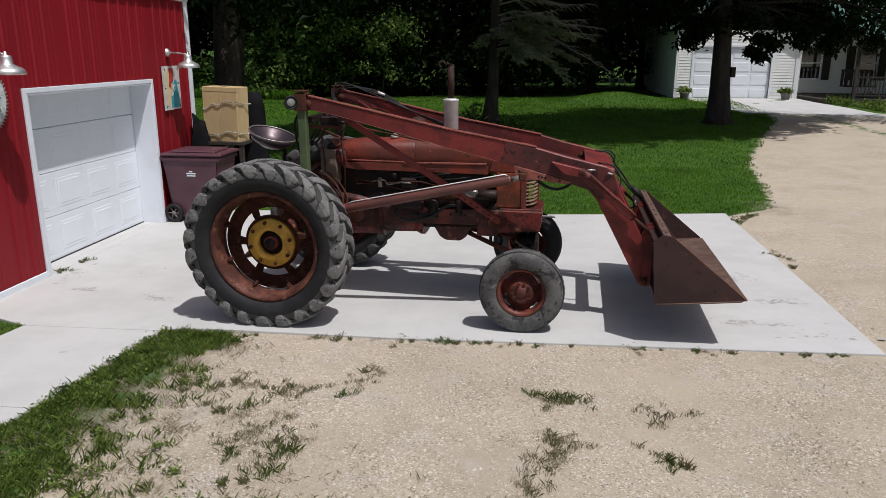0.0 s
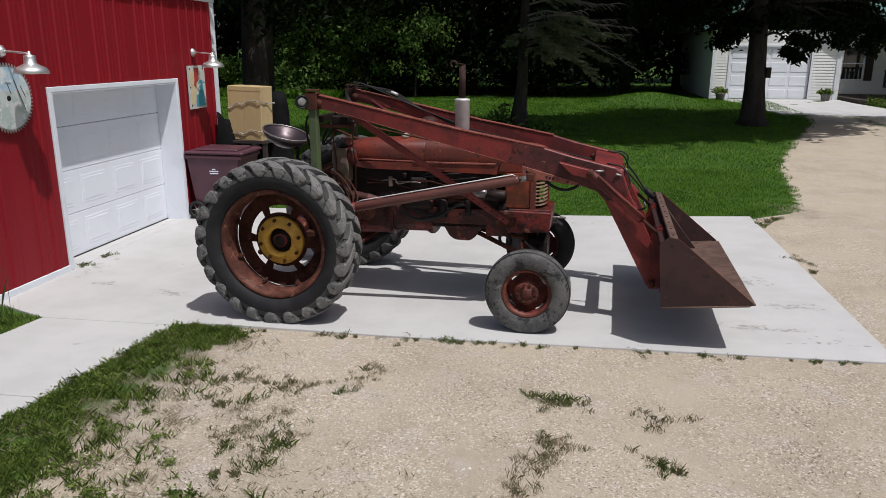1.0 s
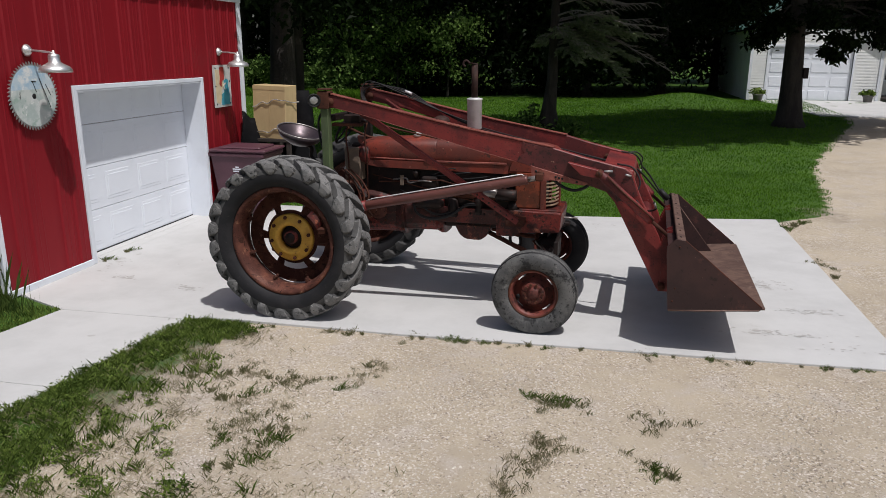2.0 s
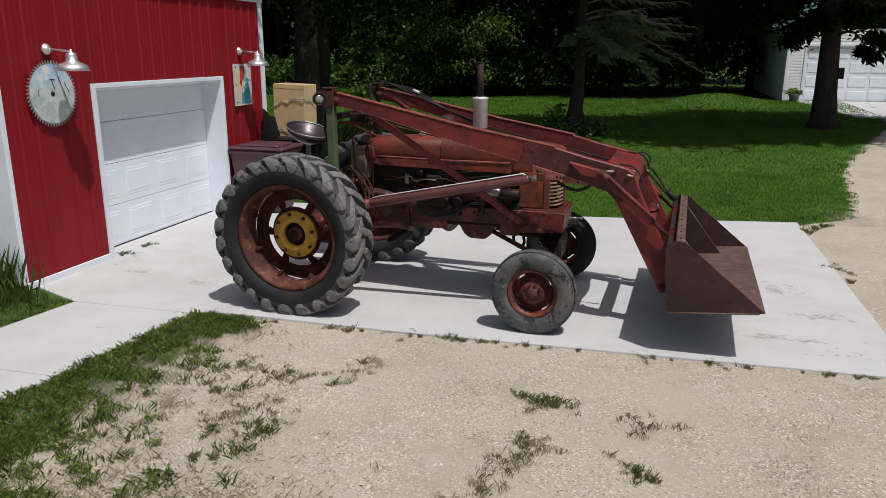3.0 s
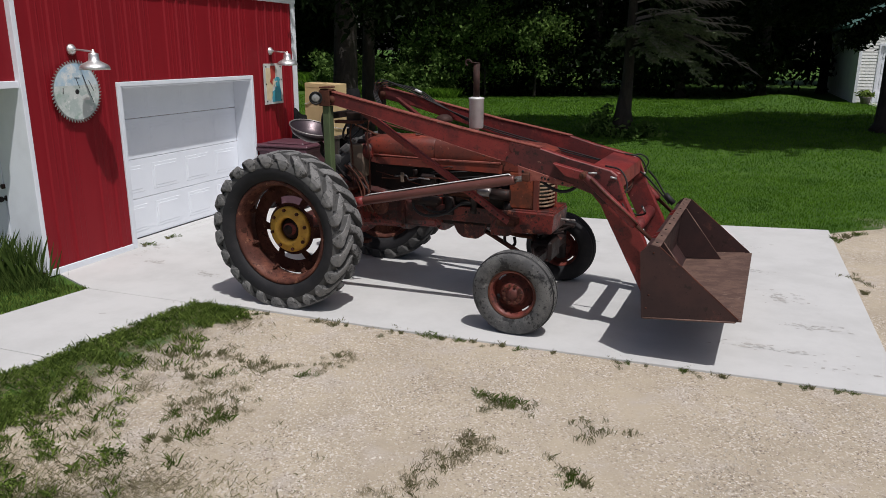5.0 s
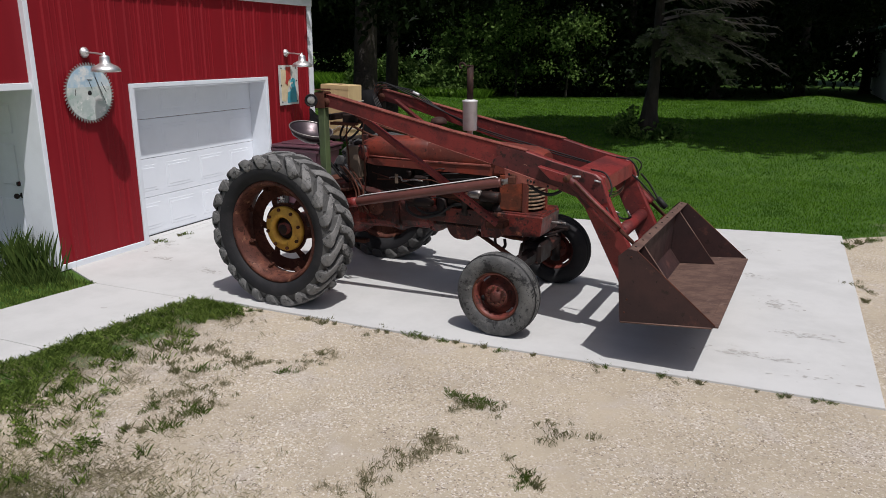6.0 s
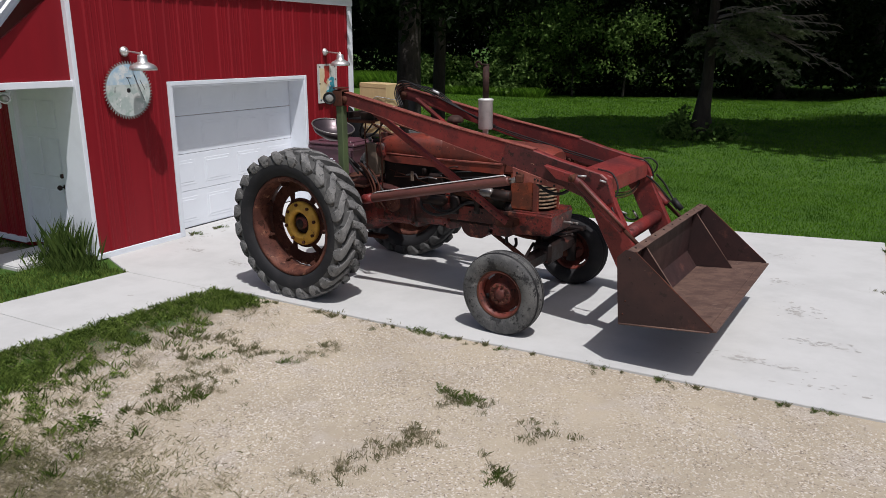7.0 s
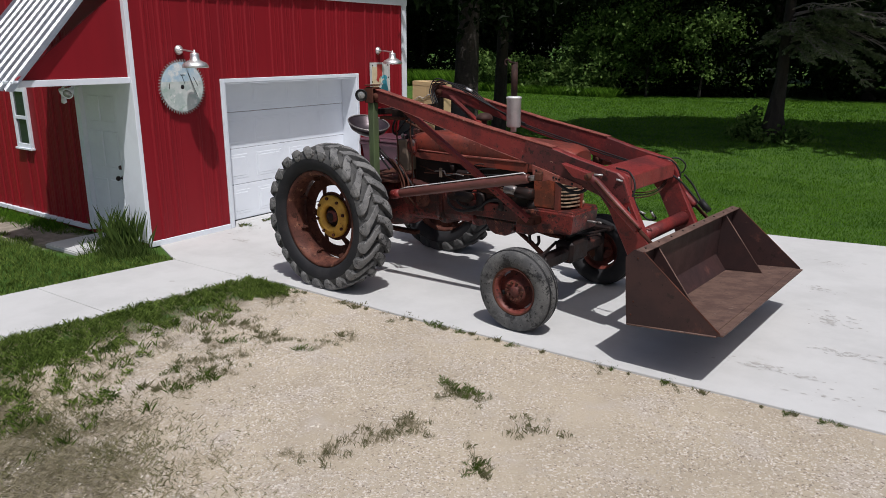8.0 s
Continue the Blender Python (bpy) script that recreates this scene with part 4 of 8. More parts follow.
crate = holder("pallet_stand", "low dark timber stand carrying the cardboard box", "stand", Matrix.Translation((-4.95, 11.72, -0.05)))
bm = box((-0.36, -0.24, 1.02), (0.36, 0.28, 1.07), bevel=0.004)
part("top", bm, DARK_WOOD, crate)
for sx in (-0.31, 0.31):
    for sy in (-0.19, 0.23):
        part("leg", box((sx - 0.035, sy - 0.035, -0.02), (sx + 0.035, sy + 0.035, 1.02), bevel=0.004), DARK_WOOD, crate)
cbox = holder("cardboard_box", "tall tan cardboard box tied with frayed rope", "box", pose(-4.95, 11.72, 1.02, 0, 1.5, -6))
part("carton", box((-0.30, -0.19, 0.0), (0.30, 0.19, 0.87), bevel=0.008), CARDBOARD, cbox)
fl = box((-0.302, -0.194, 0.80), (0.302, -0.189, 0.865))
box((-0.30, -0.1935, 0.10), (-0.29, -0.1895, 0.80), fl)
box((0.0, -0.1945, 0.03), (0.006, -0.1895, 0.79), fl)
part("flap", fl, CARDBOARD, cbox)
for z, sag in ((0.60, 0.09), (0.12, 0.02)):
    pts = [(-0.31, -0.20, z - sag), (-0.24, -0.205, z - sag * 0.8), (-0.12, -0.205, z + 0.0), (-0.02, -0.207, z - 0.02), (0.1, -0.205, z + 0.05), (0.2, -0.207, z + 0.04), (0.31, -0.20, z + 0.1 * sag + 0.03), (0.312, 0.0, z), (0.31, 0.2, z), (-0.31, 0.2, z), (-0.312, 0.0, z - sag), (-0.31, -0.20, z - sag)]
    part("rope", tube(curve_points(pts, 4), 0.008, 6), ROPE, cbox, "frayed grey rope")
tarp = bmesh.new()
bm = bmesh.ops.create_grid(tarp, x_segments=10, y_segments=14, size=0.5)
for v in tarp.verts:
    u, w = v.co.x + 0.5, v.co.y + 0.5
    v.co = Vector((-5.36 + 0.42 * u * (0.55 + 0.45 * (1 - w)) + 0.03 * math.sin(9 * w + 3 * u), 11.30 + 0.34 * u + 0.04 * math.sin(7 * w + u), -0.06 + 1.55 * w - 0.25 * u * w + 0.02 * math.sin(12 * u)))
bmesh.ops.solidify(tarp, geom=tarp.faces[:], thickness=0.02)
tagged(part("black_tarp", tarp, BLACK_TARP, None, smooth=True), "black plastic sheet leaning on the barn corner", "tarp")


cover = bmesh.new()
rings = []
for k in range(9):
    q = k / 8
    w, d = 0.36 - 0.17 * q ** 1.6 + 0.02 * math.sin(9 * q), 0.20 - 0.09 * q
    rings.append([(-4.66 + w * math.cos(a) * (1 + 0.10 * math.sin(5 * a + 7 * q)), 12.02 + d * math.sin(a) * (1 + 0.12 * math.sin(4 * a + 5 * q)), -0.07 + 1.86 * q) for a in (math.tau * j / 16 for j in range(16))])
vs = [[cover.verts.new(p) for p in r] for r in rings]
for r, t in zip(vs, vs[1:]):
    for j in range(16):
        cover.faces.new((r[j], r[(j + 1) % 16], t[(j + 1) % 16], t[j]))
cover.faces.new(vs[0][::-1])
cover.faces.new(vs[-1])
tagged(part("plastic_cover", cover, BLACK_TARP, None, smooth=True), "tall black plastic cover standing behind the cardboard box", "plastic cover")


# ---- house behind the lawn ----
HY, HX0, HX1 = 32.5, 5.95, 10.75
HB = 0.50


def lap_siding(x0, x1, y, z0, z1, parent, step=0.115, axis="y", sign=-1):
    """Lapped siding as one mesh: every course leans out at its lower edge."""
    v, f = [], []
    n = int((z1 - z0) / step) + 1
    for i in range(n):
        za, zb = z0 + i * step, min(z0 + (i + 1) * step, z1)
        o = len(v)
        for a in (x0, x1):
            for z, d in ((za, 0.004), (za, 0.022), (zb, 0.006)):
                v.append((a, y + sign * d, z) if axis == "y" else (y + sign * d, a, z))
        f += [(o, o + 3, o + 4, o + 1), (o + 1, o + 4, o + 5, o + 2)]
    return sheet("siding", v, f, SIDING, parent)


house = holder("house", "white sided house with attached garage and front porch", "house", kind="structure")
hwall = box((HX0, HY, HB - 0.3), (6.62, HY + 0.2, 3.3))
box((9.72, HY, HB - 0.3), (HX1, HY + 0.2, 3.3), hwall)
box((6.62, HY, 2.66), (9.72, HY + 0.2, 3.3), hwall)
box((HX0, HY + 0.2, HB - 0.3), (HX0 + 0.2, HY + 9, 3.3), hwall)
box((HX1, HY + 0.2, HB - 0.3), (HX1 + 0.2, HY + 2.3, 3.3), hwall)
box((HX1, HY + 2.3, HB - 0.3), (HX1 + 14, HY + 2.5, 3.5), hwall)
box((HX0 + 0.2, HY + 8.8, HB - 0.3), (HX1 + 14, HY + 9, 3.3), hwall)
box((HX1 + 13.8, HY + 2.5, HB - 0.3), (HX1 + 14, HY + 8.8, 3.3), hwall)
part("wall", hwall, SIDING, house)
lap_siding(HX0, 6.56, HY, HB, 3.2, house)
lap_siding(9.78, HX1, HY, HB, 3.2, house)
lap_siding(6.56, 9.78, HY, 2.74, 3.2, house)
lap_siding(HY + 0.02, HY + 9, HX0, HB, 3.2, house, axis="x", sign=-1)
lap_siding(HX1 + 0.2, HX1 + 14, HY + 2.3, HB + 0.25, 3.3, house)
gdoor = part("door", box((6.62, HY + 0.06, HB - 0.02), (9.72, HY + 0.11, 2.66)), DOOR_WHITE, house, "white overhead garage door")
for i in range(4):
    z = HB + 0.03 + i * 0.535
    for k in range(4):
        x = 6.72 + k * 0.755
        part("door_panel", box((x, HY + 0.045, z + 0.07), (x + 0.64, HY + 0.062, z + 0.44), bevel=0.008), DOOR_WHITE, gdoor)
tr = box((6.56, HY - 0.04, HB), (6.62, HY + 0.06, 2.74))
box((9.72, HY - 0.04, HB), (9.78, HY + 0.06, 2.74), tr)
box((6.62, HY - 0.04, 2.66), (9.72, HY + 0.06, 2.74), tr)
box((HX0 - 0.03, HY - 0.045, HB), (HX0 + 0.07, HY - 0.024, 3.3), tr)
box((HX1 - 0.07, HY - 0.045, HB), (HX1 + 0.03, HY - 0.024, 3.3), tr)
part("trim", tr, WHITE_PAINT, house)
roof = prism([(HX0 - 0.5, 3.28), (HX0 - 0.5, 3.40), (8.35, 5.2), (HX1 + 0.5, 3.40), (HX1 + 0.5, 3.28), (8.35, 5.08)], HY - 0.4, HY + 9.2)
part("roof", roof, TEAL_ROOF, house, "teal metal gable roof")
pr = bmesh.new()
plate([(HX1 + 1.5, HY - 2.2, 2.95), (HX1 + 14.2, HY - 2.2, 2.95), (HX1 + 14.2, HY + 6, 5.4), (HX1 + 1.5, HY + 6, 5.4)], (0, 0.3, 1), 0.1, pr)
part("roof", pr, TEAL_ROOF, house, "teal metal porch roof")
part("porch_floor", box((HX1 + 0.25, HY - 1.9, HB - 0.3), (HX1 + 14, HY + 2.29, HB + 0.22), bevel=0.01), DARK_WOOD, house)
part("porch_beam", box((HX1 + 1.5, HY - 1.9, 2.70), (HX1 + 14, HY - 1.76, 2.92)), DARK_WOOD, house)
for x in (HX1 + 1.6, HX1 + 2.9, HX1 + 4.2, HX1 + 6.5):
    part("post", box((x - 0.06, HY - 1.88, HB + 0.22), (x + 0.06, HY - 1.78, 2.70), bevel=0.008), DARK_WOOD, house)
for a, b in ((HX1 + 1.66, HX1 + 2.84), (HX1 + 4.26, HX1 + 6.44)):
    rail = box((a, HY - 1.86, HB + 1.0), (b, HY - 1.80, HB + 1.06))
    box((a, HY - 1.85, HB + 0.32), (b, HY - 1.81, HB + 0.37), rail)
    k = a + 0.06
    while k < b:
        box((k, HY - 1.845, HB + 0.37), (k + 0.035, HY - 1.815, HB + 1.0), rail)
        k += 0.13
    part("railing", rail, DARK_WOOD, house, "dark wooden porch railing")
for x in (HX1 + 0.9, HX1 + 3.2, HX1 + 6.0):
    wn_ = part("window", box((x, HY + 2.26, 1.35), (x + 0.8, HY + 2.285, 2.65)), DARK_GLASS, house)
    wfr = bmesh.new()
    for lo, hi in (((x - 0.07, 1.28), (x, 2.72)), ((x + 0.8, 1.28), (x + 0.87, 2.72)), ((x, 2.65), (x + 0.8, 2.72)), ((x, 1.28), (x + 0.8, 1.35)), ((x, 1.97), (x + 0.8, 2.02))):
        box((lo[0], HY + 2.235, lo[1]), (hi[0], HY + 2.275, hi[1]), wfr)
    part("frame", wfr, WHITE_PAINT, wn_)
    for s in (x - 0.42, x + 0.9):
        part("shutter", box((s, HY + 2.25, 1.28), (s + 0.32, HY + 2.27, 2.72)), DARK_WOOD, wn_)


def planter(x, y):
    p = holder("planter", "small flower pot with low green plants on the concrete", "planter", Matrix.Translation((x, y, float(gz(x, y)) + 0.01)), "garage planters")
    part("pot", lathe([(0.0, 0.0), (0.15, 0.0), (0.18, 0.20), (0.21, 0.21), (0.21, 0.27), (0.18, 0.27), (0.17, 0.24), (0.0, 0.24)], 18, "z"), TERRACOTTA, p)
    rng = np.random.default_rng(int(x * 100))
    v, f = [], []
    for i in range(240):
        c = np.array([rng.normal(0, 0.12), rng.normal(0, 0.12), 0.28 + abs(rng.normal(0, 0.07))])
        a = rng.normal(size=3) * 0.045
        b = rng.normal(size=3) * 0.03
        o = len(v)
        v += [tuple(c - a), tuple(c + b), tuple(c + a), tuple(c - b)]
        f.append((o, o + 1, o + 2, o + 3))
    sheet("plant", v, f, VERGE, p)


planter(6.28, 32.0)
planter(10.25, 31.9)


# hanging seat on the porch
swing = holder("porch_swing", "dark wooden porch swing hanging from the porch roof", "swing")
sx, sy, sz = HX1 + 2.2, HY - 0.6, HB + 0.62
part("seat", box((sx - 0.6, sy - 0.25, sz), (sx + 0.6, sy + 0.25, sz + 0.05), bevel=0.01), DARK_WOOD, swing)
for k in range(7):
    part("slat", box((sx - 0.58 + k * 0.18, sy + 0.22, sz + 0.05), (sx - 0.48 + k * 0.18, sy + 0.25, sz + 0.6), bevel=0.006), DARK_WOOD, swing)
part("top_rail", box((sx - 0.6, sy + 0.21, sz + 0.6), (sx + 0.6, sy + 0.26, sz + 0.67), bevel=0.01), DARK_WOOD, swing)
for s in (-0.58, 0.58):
    part("chain", tube([(sx + s, sy - 0.2, sz + 0.05), (sx + s * 0.9, sy + 0.2, 3.4)], 0.018, 6), DARK_IRON, swing)
    part("arm_rest", box((sx + s - 0.04, sy - 0.22, sz + 0.27), (sx + s + 0.04, sy + 0.22, sz + 0.31), bevel=0.006), DARK_WOOD, swing)


# ---- tractor with front loader ----
tractor = holder("tractor", "rusty faded red tractor with front loader parked on concrete", "tractor", pose(-2.307, 7.48, -0.018, 0, -0.55, -4.3) @ Matrix.Translation((1.2, -0.8, 0)) @ Matrix.Rotation(radians(1.3), 4, "Z") @ Matrix.Translation((-1.2, 0.8, 0)))
RA, FA = 0.748, 2.36   # rear axle height, wheelbase


def hub_bolts(n, r, y, size, bm, depth=0.02, phase=0.0):
    for k in range(n):
        a = math.tau * k / n + phase
        lathe([(0.0, 0.0), (size, 0.0), (size, depth), (0.0, depth)], 6, "y", bm, Matrix.Translation((r * math.cos(a), y, r * math.sin(a))), smooth=False)
    return bm


def rear_wheel(y, s):
    """s: -1 when its outer face looks to -y. Local origin at the wheel's centre."""
    wheel = part("wheel", lathe([(0.455, -0.13), (0.485, -0.14), (0.495, -0.125), (0.47, -0.10), (0.455, -0.05), (0.44, 0.0), (0.455, 0.05), (0.47, 0.10), (0.495, 0.125), (0.485, 0.14), (0.455, 0.13), (0.425, 0.0)], 48, "y", close=True), RIM_RUST, tractor, "rusty rear wheel with yellow hub")
    wheel.location = (0.03, y, RA)
    wheel.scale = (1.055, 1.0, 1.055)
    side = [(0.487, 0.118), (0.50, 0.148), (0.545, 0.176), (0.585, 0.182), (0.612, 0.180), (0.640, 0.172), (0.668, 0.156), (0.682, 0.10), (0.688, 0.0)]
    grow = lambda v: v if v * s > 0 else v * 1.16
    prof = [(r, grow(-v)) for r, v in side] + [(r, grow(v)) for r, v in side[-2::-1]]
    tyre = part("tyre", lathe(prof, 64, "y", close=True), TYRE, wheel, "black tractor tyre carcass with grey worn tread")
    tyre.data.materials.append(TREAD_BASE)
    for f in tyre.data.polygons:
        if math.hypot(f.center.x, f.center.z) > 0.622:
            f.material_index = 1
    lugs = bmesh.new()
    n = 23
    rl = random.Random(31)
    for k in range(n * 2):
        d = -1 if k % 2 == 0 else 1
        a0 = math.tau * k / (2 * n) + rl.uniform(-0.012, 0.012)
        wear = rl.uniform(-0.007, 0.005)
        rows = []
        # a lug runs from the crown back over the shoulder, widening as it goes
        for u, yy, r, w in ((0.0, -0.012, 0.722, 0.040), (0.2, 0.04, 0.730, 0.046), (0.45, 0.085, 0.733, 0.053), (0.7, 0.13, 0.730, 0.060), (0.9, 0.162, 0.720, 0.066), (1.0, 0.180, 0.702, 0.068), (1.05, 0.190, 0.668, 0.062), (1.06, 0.190, 0.632, 0.044), (1.07, 0.184, 0.612, 0.026)):
            a = a0 - 0.25 * (u ** 1.25)
            w *= rl.uniform(0.84, 1.14)
            lift = wear + rl.uniform(-0.005, 0.005)
            base = min(r - 0.045, 0.680) if u < 0.95 else r - 0.022
            yb = yy if u < 0.95 else yy - 0.022
            ring = []
            for da, rr, y_ in ((-w * 1.22 / 0.7, base, yb), (-w * 0.90 / 0.7, r + lift * 0.6, yy), (0.0, r + lift + rl.uniform(-0.002, 0.004), yy + 0.002), (w * 0.86 / 0.7, r + lift + rl.uniform(-0.006, 0.003), yy), (w * 1.05 / 0.7, base, yb)):
                ring.append(lugs.verts.new((rr * math.cos(a + da), grow(d * y_), rr * math.sin(a + da))))
            rows.append(ring)
        fs = [lugs.faces.new(rows[0]), lugs.faces.new(rows[-1][::-1])]
        for p, q in zip(rows, rows[1:]):
            for i in range(4):
                fs.append(lugs.faces.new((p[i], p[i + 1], q[i + 1], q[i])))
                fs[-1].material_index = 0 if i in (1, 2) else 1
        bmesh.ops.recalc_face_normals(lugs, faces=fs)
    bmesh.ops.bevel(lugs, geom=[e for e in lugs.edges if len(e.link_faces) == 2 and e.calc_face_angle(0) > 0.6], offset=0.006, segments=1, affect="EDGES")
    # The far wheel's lugs get the darker colour in place of the tractor's shadow.
    part("tread", lugs, LUG if s < 0 else TREAD_BASE, wheel, "worn chevron tread lugs, darkened for shade on the far wheel").data.materials.append(TREAD_BASE)
    # pressed disc with long openings
    bm = bmesh.new()
    seg = 48
    rr = [0.205, 0.25, 0.312, 0.432]
    yy = [-s * 0.05, -s * 0.055, -s * 0.085, -s * 0.065]
    grid = [[bm.verts.new((r * math.cos(math.tau * k / seg), y_, r * math.sin(math.tau * k / seg))) for k in range(seg)] for r, y_ in zip(rr, yy)]
    for i in range(3):
        for k in range(seg):
            if i == 1 and (k % 8) in (1, 2, 3, 4, 5, 6):
                continue
            bm.faces.new((grid[i][k], grid[i][(k + 1) % seg], grid[i + 1][(k + 1) % seg], grid[i + 1][k]))
    bmesh.ops.solidify(bm, geom=bm.faces[:], thickness=0.012)
    part("disc", bm, RIM_RUST, wheel, smooth=False)
    # rim clamps
    for k in range(8):
        a = math.tau * (k + 0.5) / 8
        bm = prism([(-0.075, 0.048), (-0.012, 0.006), (-0.010, -0.022), (0.014, -0.022), (0.016, 0.004), (0.070, 0.052), (0.0, 0.036)], -0.016, 0.016, bevel=0.003)
        box((-0.012, -0.05, -0.014), (0.012, 0.016, 0.022), bm, bevel=0.003)
        tube([(0, -0.062, 0.004), (0, 0.03, 0.004)], 0.008, 6, bm)
        c = part("rim_clamp", bm, RUST, wheel)
        c.matrix_local = pose(0.405 * math.cos(a), -s * 0.03, 0.405 * math.sin(a), 0, 90 - math.degrees(a), 0)
    # yellow hub ring and iron centre
    part("hub_ring", lathe([(0.105, -s * 0.06), (0.115, s * 0.005), (0.15, s * 0.015), (0.165, -s * 0.005), (0.205, -s * 0.008), (0.218, -s * 0.02), (0.218, -s * 0.06)], 40, "y", close=True), YELLOW, wheel, "worn yellow hub casting")
    nuts = hub_bolts(8, 0.187, -s * 0.03, 0.016, bmesh.new(), s * 0.045, 0.2)
    parts_of("hub_nut", nuts, RUST, wheel)
    part("hub_centre", lathe([(0.108, -s * 0.06), (0.10, -s * 0.045), (0.05, -s * 0.04), (0.045, s * 0.01), (0.0, s * 0.015)], 24, "y"), DARK_IRON, wheel)
    for c in wheel.children:
        if c.name.split(".")[0] in ("disc", "hub_ring", "hub_nut", "hub_centre"):
            c.location.y -= s * 0.03
    part("axle_tube", tube([(0, -s * 0.03, 0), (0, -s * 0.62, 0)], [0.06, 0.075], 16), TRACTOR_RED, wheel)
    return wheel


rear_wheel(-1.09, -1)
rear_wheel(0.95, 1)


def front_wheel(y, s, yaw=0.0):
    R = 0.362 * 1.065
    wheel = part("wheel", lathe([(0.185, -0.062), (0.207, -0.07), (0.207, -0.055), (0.19, -0.045), (0.178, 0.0), (0.19, 0.045), (0.207, 0.055), (0.207, 0.07), (0.185, 0.062), (0.17, 0.0)], 36, "y", close=True), RIM_RED, tractor, "rusty red front wheel")
    wheel.location = (FA - (0.05 if s > 0 else 0.0), y, R - 0.01)
    wheel.scale = (1.065, 1.0, 1.065)
    half = [(0.362, 0.008), (0.362, 0.015), (0.335, 0.018), (0.335, 0.031), (0.360, 0.034), (0.357, 0.045), (0.330, 0.048), (0.330, 0.059), (0.350, 0.062), (0.343, 0.071), (0.33, 0.081), (0.30, 0.092), (0.26, 0.094), (0.215, 0.078), (0.200, 0.058)]
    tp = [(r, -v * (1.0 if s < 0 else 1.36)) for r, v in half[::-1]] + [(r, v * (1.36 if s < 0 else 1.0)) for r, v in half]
    # The far tyre's darker rubber stands in for the shade it is in.
    tyre = part("tyre", lathe(tp, 56, "y", close=True), FRONT_TYRE if s < 0 else TYRE, wheel, "grey ribbed front tyre" if s < 0 else "ribbed front tyre, darkened for its shaded side")
    # Groove faces go black: the shade inside the tread grooves is coloured in.
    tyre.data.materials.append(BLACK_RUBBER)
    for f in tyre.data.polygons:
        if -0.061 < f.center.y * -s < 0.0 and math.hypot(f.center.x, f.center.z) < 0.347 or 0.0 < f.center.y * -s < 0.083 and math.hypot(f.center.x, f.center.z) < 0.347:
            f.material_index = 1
    # pressed disc set deep in the rim, with long slots near its edge
    o = -s * 0.004
    bm = bmesh.new()
    seg = 40
    rings = [(0.190, o - s * 0.006), (0.171, o), (0.159, o + s * 0.004), (0.128, o + s * 0.016), (0.105, o + s * 0.038), (0.092, o + s * 0.040)]
    grid = [[bm.verts.new((r * math.cos(math.tau * k / seg), y_, r * math.sin(math.tau * k / seg))) for k in range(seg)] for r, y_ in rings]
    for i in range(len(rings) - 1):
        for k in range(seg):
            if i == 1 and k % 10 in (3, 4, 5):
                continue
            bm.faces.new((grid[i][k], grid[i][(k + 1) % seg], grid[i + 1][(k + 1) % seg], grid[i + 1][k]))
    bmesh.ops.solidify(bm, geom=bm.faces[:], thickness=0.006)
    part("disc", bm, RIM_RED, wheel, smooth=False)
    part("rim_lip", lathe([(0.206, s * 0.070), (0.209, s * 0.076), (0.203, s * 0.077), (0.196, s * 0.066), (0.192, s * 0.035), (0.196, s * 0.035)], 36, "y", close=True), RUST, wheel)
    part("hub", lathe([(0.10, o + s * 0.020), (0.094, o + s * 0.046), (0.060, o + s * 0.048), (0.050, o + s * 0.049), (0.044, o + s * 0.062), (0.032, o + s * 0.072), (0.0, o + s * 0.076)], 24, "y"), RIM_RED, wheel)
    parts_of("wheel_nut", hub_bolts(10, 0.076, o + s * 0.044, 0.0125, bmesh.new(), s * 0.026), RUST, wheel)
    vent = lathe([(0.0, 0.0), (0.021, 0.0), (0.021, s * 0.005), (0.0, s * 0.005)], 12, "y", m=Matrix.Translation((-0.132, o + s * 0.014, -0.045)))
    part("vent_hole", vent, BLACK_RUBBER, wheel)
    part("valve_stem", tube([(-0.140, o + s * 0.01, -0.075), (-0.125, o + s * 0.035, -0.068)], 0.006, 7), DARK_IRON, wheel)
    part("stub_axle", tube([(0, -s * 0.02, 0), (0, -s * 0.22, 0.02)], [0.045, 0.05], 14), RUST, wheel)
    return wheel


front_wheel(-0.975, -1)
front_wheel(0.78, 1)


def tp(name, bm, mat=None, label="", smooth=False, parent=None):
    return part(name, bm, mat or TRACTOR_RED, parent or tractor, label, smooth)


def loft(sections, bm=None):
    """Skins a run of rings with equal counts."""
    bm = bm or bmesh.new()
    rings = [[bm.verts.new(p) for p in s] for s in sections]
    n = len(rings[0])
    for a, b in zip(rings, rings[1:]):
        for k in range(n):
            bm.faces.new((a[k], a[(k + 1) % n], b[(k + 1) % n], b[k]))
    # end caps on points of their own, so that the skin's shading stays crisp at the ends
    bm.faces.new([bm.verts.new(v.co) for v in rings[0][::-1]])
    bm.faces.new([bm.verts.new(v.co) for v in rings[-1]])
    bmesh.ops.recalc_face_normals(bm, faces=bm.faces)
    return bm


def oval(x, yc, zc, ry, rz, n=20, power=2.6):
    out = []
    for k in range(n):
        t = math.tau * k / n
        c, s_ = math.cos(t), math.sin(t)
        out.append((x, yc + ry * math.copysign(abs(c) ** (2 / power), c), zc + rz * math.copysign(abs(s_) ** (2 / power), s_)))
    return out


